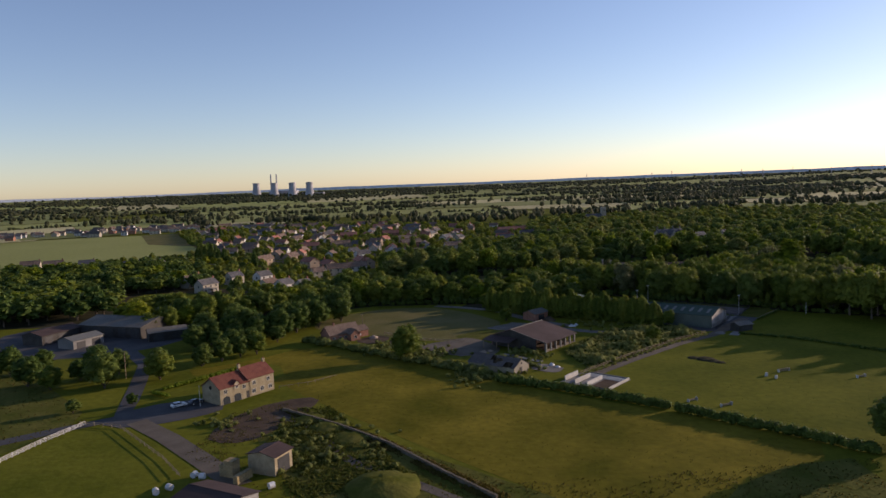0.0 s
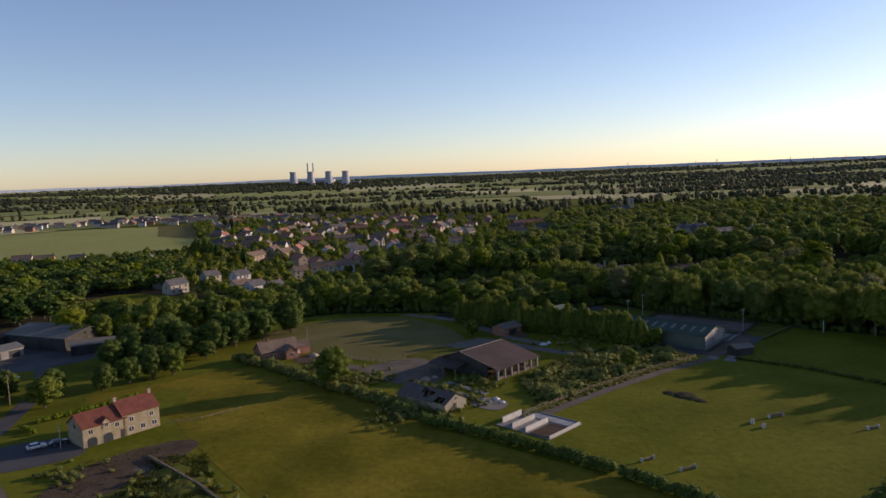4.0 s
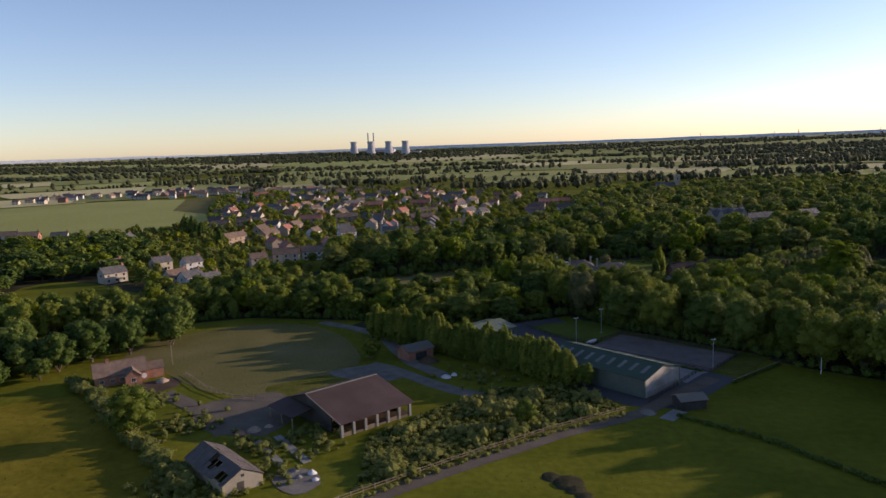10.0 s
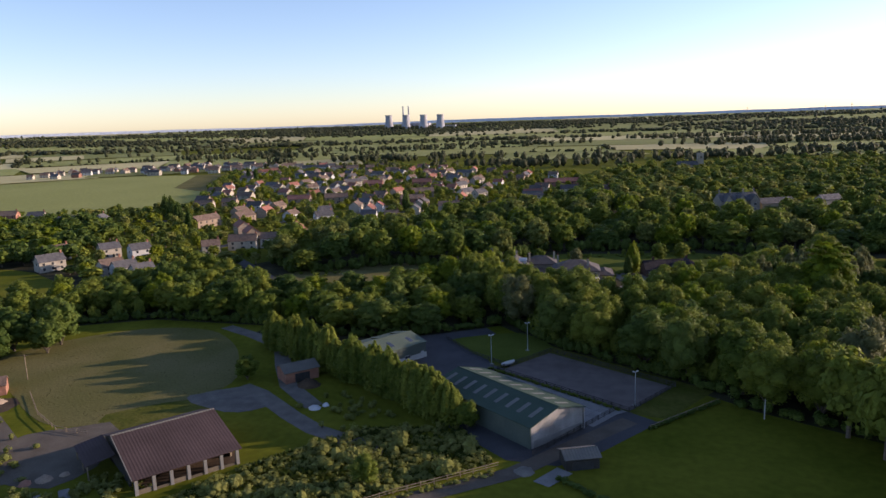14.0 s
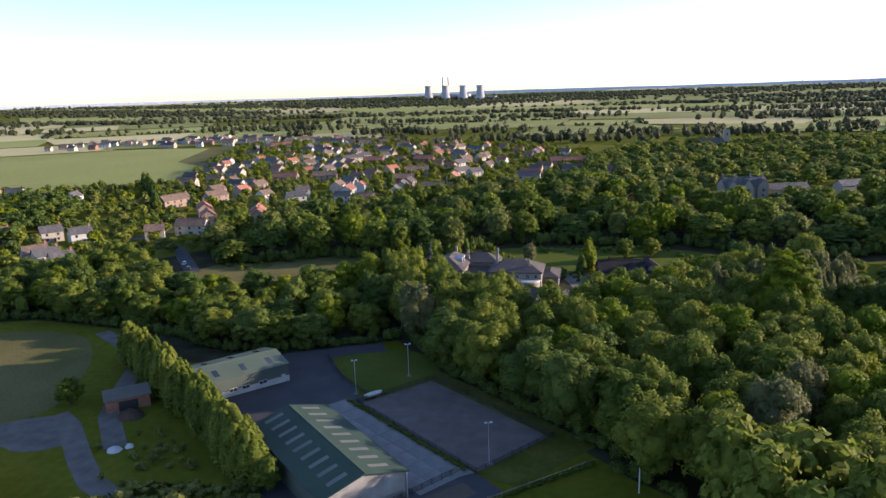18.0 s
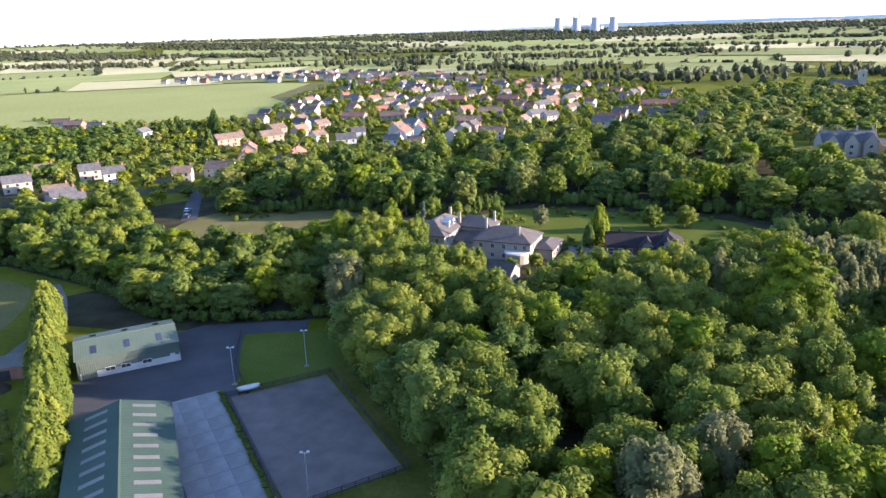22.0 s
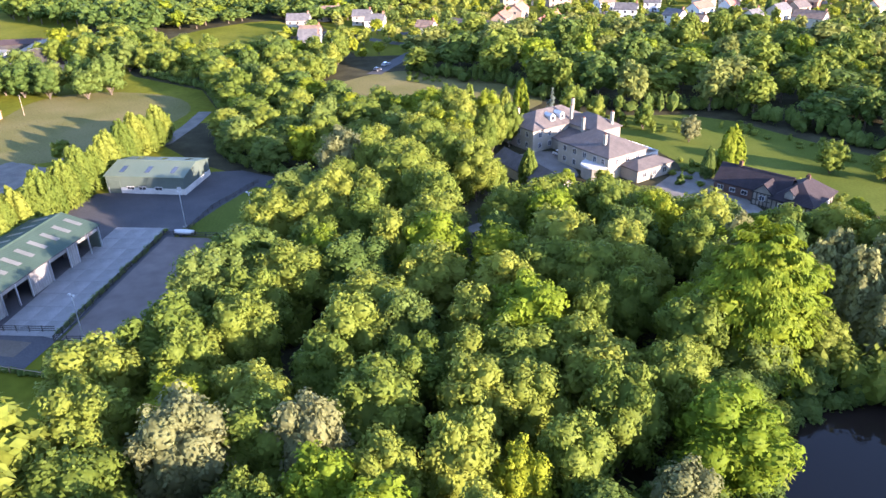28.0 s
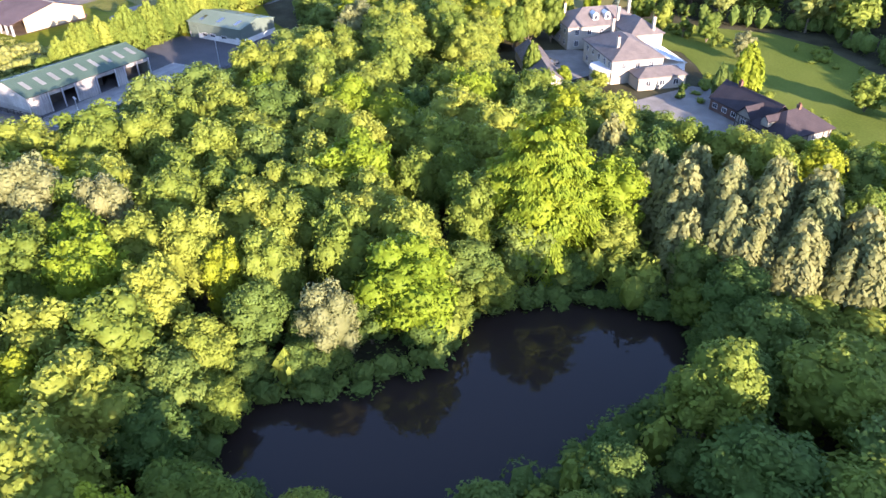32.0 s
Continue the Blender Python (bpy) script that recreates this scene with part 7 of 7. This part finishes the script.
def car(x, y, turn, mat, label, tall=1.45, z=0.08):
    ob = thing("car", x, y, z, turn, label, "car", "parked cars")
    def shell():
        s = Shape()
        w = 0.85
        prof = [(-2.1, 0.35), (2.1, 0.35), (2.15, 0.7), (1.9, 0.88), (0.95, 0.98), (-1.9, 1.0), (-2.12, 0.75)]
        n = len(prof)
        s.add([(px, -w, pz) for px, pz in prof] + [(px, w, pz) for px, pz in prof], [(i, (i + 1) % n, n + (i + 1) % n, n + i) for i in range(n)] + [tuple(range(n - 1, -1, -1)), tuple(range(n, 2 * n))])
        return s.mesh("body", mat)
    part("body", stored(("carbody", mat.name), shell), ob)
    part("cabin", stored(("cabin", tall), lambda: Shape().add([(-1.7, -0.78, 0.97), (0.9, -0.78, 0.97), (0.9, 0.78, 0.97), (-1.7, 0.78, 0.97), (-1.3, -0.62, tall - 0.05), (0.25, -0.62, tall - 0.05), (0.25, 0.62, tall - 0.05), (-1.3, 0.62, tall - 0.05)], [(0, 1, 5, 4), (1, 2, 6, 5), (2, 3, 7, 6), (3, 0, 4, 7), (4, 5, 6, 7)]).mesh("cabin", GLASS)), ob, "dark glazed cabin")
    part("roof", stored(("carroof", tall, mat.name), lambda: Shape().box(-1.32, -0.63, tall - 0.06, 0.27, 0.63, tall).mesh("roof", mat)), ob)
    for dx in (-1.3, 1.3):
        for dy in (-0.8, 0.8):
            wheel = part("wheel", stored(("tyre",), lambda: Shape().tube((0, -0.1, 0), (0, 0.1, 0), 0.32, 0.32, 12).mesh("tyre", RUBBER)), ob, "", (dx, dy, 0.32))
            part("rim", stored(("rim",), lambda: Shape().tube((0, -0.11, 0), (0, 0.11, 0), 0.19, 0.19, 10).mesh("rim", STEEL)), wheel)


car(-77, 198, 40, CAR_LIGHT, "silver car parked in the farmhouse forecourt")
car(-73, 200.5, 50, CAR_DARK, "dark car parked beside the farmhouse")
car(-124, 258, 70, CAR_LIGHT, "white car on the farm drive")
car(-162, 315, 10, CAR_LIGHT, "white vehicle in the farmyard")
car(-178, 303, 30, CAR_DARK, "dark car in the farmyard")
car(94, 421, 10, CAR_LIGHT, "white car in the manor courtyard", z=0.10)
car(98, 409, 80, CAR_DARK, "dark car in the manor courtyard", z=0.10)
car(121, 395, 100, CAR_DARK, "dark car on the path to the manor", z=0.10)
car(-29, 424, 120, CAR_DARK, "dark car parked in the lane", z=0.11)
car(-36, 431, 120, CAR_LIGHT, "silver car parked in the lane", z=0.11)


def heap(name, x, y, radius, height, mat, label, category, seed, n=2):
    """A rounded uneven mound."""
    rng_ = random.Random(seed)
    s = Shape()
    rings, segs = 5, 14
    s.v.append((0, 0, height))
    for j in range(1, rings + 1):
        for i in range(segs):
            a, u = 2 * math.pi * i / segs, j / rings
            r = radius * u * rng_.uniform(0.82, 1.12)
            s.v.append((r * math.cos(a), r * math.sin(a), height * (1 - u ** 1.5) * rng_.uniform(0.75, 1.15) - (0.25 if j == rings else 0)))
    s.f += [(0, 1 + i, 1 + (i + 1) % segs) for i in range(segs)]
    for j in range(rings - 1):
        for i in range(segs):
            p, q = 1 + j * segs + i, 1 + j * segs + (i + 1) % segs
            s.f.append((p, p + segs, q + segs, q))
    ob = tagged(new(name, s.mesh(name, mat, True)), label, category)
    ob.location = (x, y, 0.05)
    return ob


heap("soil_mound", -14, 138, 9, 2.2, GRASS_ROUGH, "overgrown heap of spoil beside the hay yard", "soil heap", 1)
heap("soil_mound", -31, 176, 6, 0.9, GRASS_ROUGH, "grassy earth bank above the paddock", "soil heap", 2)
heap("soil_mound", -24, 168, 6, 0.8, GRASS_ROUGH, "grassy earth bank above the paddock", "soil heap", 3)
heap("soil_mound", -37, 183, 5, 0.8, GRASS_ROUGH, "grassy earth bank above the paddock", "soil heap", 4)
heap("rubble_mound", 9.5, 246.5, 1.4, 0.8, BRICK, "small heap of brick rubble", "rubble", 24)
heap("rubble_mound", 14.5, 251, 1.2, 0.6, BRICK_PINK, "small heap of brick rubble", "rubble", 25)
heap("rubble_mound", 12, 248.5, 1.8, 1.0, BRICK_PINK, "heap of pinkish brick rubble", "rubble", 5)
heap("rubble_mound", 31, 226.5, 0.8, 0.6, CONCRETE, "small heap of broken concrete", "rubble", 21)
heap("rubble_mound", 34.6, 225.8, 0.9, 0.5, PLASTIC_WHITE, "heap of white sheeting and rubble", "rubble", 22)
heap("rubble_mound", 29, 229.5, 1.2, 0.5, CONCRETE, "small heap of broken concrete", "rubble", 23)
heap("rubble_mound", 33, 228.5, 1.1, 0.8, PLASTIC_WHITE, "heap of white sheeting and rubble", "rubble", 6)
heap("sheeted_heap", 52.5, 291, 1.0, 0.7, PLASTIC_WHITE, "heap under crumpled white sheeting", "heap", 17)
heap("sheeted_heap", 50.5, 289, 1.7, 0.8, PLASTIC_WHITE, "heap under crumpled white sheeting", "heap", 7)
heap("soil_mound", 43, 303, 3.2, 1.8, SOIL, "brown mound beside the brick shelter", "soil heap", 8)
heap("burnt_mound", 80, 231, 2.4, 0.35, FOREST_FLOOR, "low dark mound in the field", "heap", 19)
heap("burnt_mound", 84.5, 226.5, 2.6, 0.4, FOREST_FLOOR, "low dark mound in the field", "heap", 20)
heap("burnt_mound", 83, 229, 3.6, 0.5, FOREST_FLOOR, "low dark mound in the field", "heap", 9)
heap("burnt_mound", 86, 224, 2.0, 0.3, FOREST_FLOOR, "low dark mound in the field", "heap", 10)
heap("rubble_mound", -30, 281, 2.2, 1.1, BRICK_PINK, "heap of rubble behind the cottage", "rubble", 11)
heap("rubble_mound", 102, 266, 2.2, 0.8, GRAVEL, "heap of stone by the track", "rubble", 12)


def slab_strip(x, y, turn, length, width, label):
    ob = tagged(new("concrete_strip", Shape().box(-length / 2, -width / 2, -0.05, length / 2, width / 2, 0.16).mesh("concrete_strip", CONCRETE)), label, "slab")
    ob.location, ob.rotation_euler = (x, y, 0.04), (0, 0, radians(turn))


slab_strip(20.5, 237, -47, 16, 1.7, "long pale concrete strip among weeds")
slab_strip(24.5, 239.5, -47, 17, 1.9, "long pale concrete strip among weeds")


def block_of_bales(x, y, turn, nx, ny, nz):
    ob = thing("bale_stack", x, y, 0, turn, "stack of large square straw bales", "straw bales")
    d = stored(("bale",), lambda: Shape().box(-1.18, -0.58, 0.02, 1.18, 0.58, 0.88).mesh("bale", STRAW))
    for i in range(nx):
        for j in range(ny):
            for k in range(nz - (1 if (i + j) % 3 == 2 else 0)):
                part("bale", d, ob, "", (i * 2.42, j * 1.2, k * 0.9))


block_of_bales(-46.5, 147, 66, 1, 3, 4)
block_of_bales(-44.5, 143.5, 66, 2, 1, 2)
for x, y, k in ((-53, 146, 0), (-55, 147, 1), (-58, 141, 2), (-37, 140, 3), (-60, 139, 4)):
    ob = tagged(new("round_bale", stored(("rbale",), lambda: Shape().tube((-0.6, 0, 0.66), (0.6, 0, 0.66), 0.66, 0.66, 14).mesh("round_bale", PLASTIC_WHITE))), "round bale wrapped in pale plastic", "hay bale", "wrapped bales")
    ob.location, ob.rotation_euler = (x, y, 0.05), (0, 0, k * 1.3)


def jump(x, y, turn, length, label, logs=2):
    ob = thing("horse_jump", x, y, 0, turn, label, "horse jump", "field jumps")
    for sx in (-1, 1):
        part("upright", stored(("upright",), lambda: Shape().box(-0.08, -0.35, 0, 0.08, 0.35, 0.9).mesh("upright", WHITE)), ob, "", (sx * length / 2, 0, 0))
    for k in range(logs):
        part("pole", stored(("jpole", length), lambda: Shape().tube((-length / 2, 0, 0), (length / 2, 0, 0), 0.13, 0.13, 7).mesh("pole", WOOD)), ob, "", (0, 0, 0.3 + 0.33 * k))


jump(64, 186, 30, 3.2, "pale wooden jump with white uprights")
jump(71, 181, 25, 3.6, "pale wooden jump with white uprights")
jump(100, 211, 20, 4.0, "broad log jump with pale ends", 3)
jump(93, 207, 60, 1.2, "small pale jump block")
jump(94.5, 204, 60, 1.0, "small pale jump block")
jump(118, 202, 20, 3.0, "dark low jump in the field")


def boat(x, y, turn):
    ob = thing("boat_trailer", x, y, 0.1, turn, "white covered boat on a dark trailer", "boat")
    hull = Shape()
    n = 9
    prof = []
    for i in range(n):
        u = i / (n - 1)
        w = 0.85 * math.sin(math.pi * (0.12 + 0.80 * u)) ** 0.6
        prof.append((-2.2 + 4.4 * u, w))
    for z, k in ((0.45, 0.55), (0.95, 1.0), (1.15, 0.75), (1.22, 0.2)):
        hull.v += [(px, -w * k, z) for px, w in prof] + [(px, w * k, z) for px, w in reversed(prof)]
    m = 2 * n
    for j in range(3):
        hull.f += [(j * m + i, j * m + (i + 1) % m, (j + 1) * m + (i + 1) % m, (j + 1) * m + i) for i in range(m)]
    hull.f.append(tuple(range(3 * m, 4 * m)))
    hull.f.append(tuple(range(m - 1, -1, -1)))
    part("hull", hull.mesh("hull", WHITE, True), ob, "white hull")
    part("trailer_frame", Shape().box(-2.4, -0.6, 0.32, 2.6, -0.5, 0.44).box(-2.4, 0.5, 0.32, 2.6, 0.6, 0.44).box(-0.6, -0.9, 0.3, -0.45, 0.9, 0.42).mesh("trailer_frame", DARK_METAL), ob)
    for dy in (-0.85, 0.85):
        part("wheel", stored(("tyre",), lambda: Shape().tube((0, -0.1, 0), (0, 0.1, 0), 0.32, 0.32, 12).mesh("tyre", RUBBER)), ob, "", (-0.5, dy, 0.3))


boat(91.5, 323.5, 52)

# a low stone wall along the paddock
wall_line = [(-46, 191), (-28, 175.5), (-15, 162), (-2, 144), (8, 131)]
low_wall = thing("stone_wall", -46, 191, 0, 0, "low pale dry-stone wall along the paddock", "wall")
for (x0, y0), (x1, y1) in zip(wall_line, wall_line[1:]):
    d, turn = math.hypot(x1 - x0, y1 - y0), math.degrees(math.atan2(y1 - y0, x1 - x0))
    part("wall_run", Shape().prism([(-0.3, -0.2), (0.3, -0.2), (0.2, 0.75), (-0.2, 0.75)], 0, d).mesh("wall_run", FIELD_STONE), low_wall, "", (x0 + 46, y0 - 191, 0), turn)
    n = int(d / 1.1)
    for i in range(n):
        part("coping_stone", stored(("cope", i % 3), lambda i=i: Shape().box(-0.5, -0.26, 0.75, 0.46, 0.26, 0.90 + 0.03 * (i % 3)).mesh("coping_stone", FIELD_STONE)), low_wall, "", (x0 + 46 + (x1 - x0) * (i + 0.5) / n, y0 - 191 + (y1 - y0) * (i + 0.5) / n, 0), turn)

# strips of mown hedge between arena and concrete
foliage_stuff("arena_hedge", along([(87, 320.5), (120, 297.2)], 0.9, 0.15, 31, (0.6, 0.9), (0.7, 1.1)), 60, 0.16, LEAF_GREEN, "low clipped hedge beside the concrete apron", 81, "hedge")
foliage_stuff("track_weeds", along([(40, 214), (60, 234), (80, 252), (97, 265)], 1.0, 0.6, 32, (0.5, 1.0), (0.5, 1.1)), 50, 0.2, LEAF_SCRUB, "tall weeds along the track fence", 82)


def tufts(name, outline, count, size, mat, label, seed):
    """Blades of grass in tufts, three blades to a tuft."""
    rng_ = np.random.RandomState(seed)
    xs, ys = [p[0] for p in outline], [p[1] for p in outline]
    v, f = [], []
    while len(f) < count * 3:
        x, y = rng_.uniform(min(xs), max(xs)), rng_.uniform(min(ys), max(ys))
        if not inside(x, y, outline) or noise.noise(Vector((x * 0.12, y * 0.12, seed))) < rng_.uniform(-0.5, 0.4):
            continue
        for _ in range(3):
            a, s = rng_.uniform(0, 6.28), size * rng_.uniform(0.6, 1.4)
            dx, dy = math.cos(a) * s, math.sin(a) * s
            k = len(v)
            v += [(x - dx * 0.6, y - dy * 0.6, 0.03), (x + dx * 0.6, y + dy * 0.6, 0.03), (x + dy * 0.5, y - dx * 0.5, 0.03 + s)]
            f.append((k, k + 1, k + 2))
    return tagged(new(name, quick_mesh(name, v, f, mat)), label, "grass", kind="stuff")


PADDOCK = [(-53, 270), (-90, 238), (-55, 222), (-40, 200), (10, 140), (40, 112), (86, 148), (66, 170), (14, 210), (-8, 236)]
tufts("grass_tufts", PADDOCK, 1400, 0.13, TUFT, "tussocks of coarse grass in the paddock", 1)
tufts("field_tufts", [(46, 198), (80, 244), (103, 263), (170, 200), (130, 130), (92, 150)], 900, 0.11, TUFT_GREEN, "tufts of grass in the riding field", 2)
tufts("rough_tufts", [(10, 138), (-46, 198), (-60, 190), (-62, 160), (-30, 130), (60, 90), (88, 144)], 5000, 0.24, TUFT, "long dry grass and tussocks", 3)
tufts("pasture_tufts", [(-210, 190), (-160, 260), (-120, 215), (-98, 190), (-108, 162), (-150, 110), (-260, 110)], 2000, 0.3, TUFT, "long straw-coloured pasture grass", 4)
tufts("hay_tufts", [(-57, 300), (-60, 320), (-38, 345), (-12, 349), (17, 316), (24, 300), (2, 270), (-12, 272)], 900, 0.14, TUFT, "short dry hay stubble", 5)
tufts("bank_tufts", [(-48, 194), (-44, 188), (-26, 170), (-13, 156), (0, 138), (8, 128), (11, 132), (-2, 148), (-16, 166), (-30, 180)], 2600, 0.42, TUFT, "long pale grass on the bank by the paddock", 7)
tufts("mound_tufts", [(-42, 192), (-34, 194), (-22, 172), (-8, 142), (-30, 134), (-40, 150), (-45, 168)], 4200, 0.42, TUFT_GREEN, "rank green grass over the spoil banks", 8)
tufts("scrub_tufts", SCRUB_AREA, 3000, 0.6, TUFT_GREEN, "tall grass among the scrub", 6)


# concrete bays of the apron
apron_slab = stored(("apron_slab",), lambda: Shape().box(-2.28, -1.83, 0, 2.28, 1.83, 0.05).mesh("slab", CONCRETE))
apron_ob = bpy.data.objects["concrete_apron"]
ax, ay = 85.5 - 121.5, 321.3 - 297.0
for i in range(9):
    for j in range(3):
        u, v = (i + 0.5) / 9.4 + 0.012, (j + 0.5) / 3.0
        x = 121.0 + ax * u - 6.2 * v
        y = 296.6 + ay * u - 9.3 * v
        part("slab", apron_slab, apron_ob, "", (x, y, 0.07), math.degrees(math.atan2(ay, ax)))
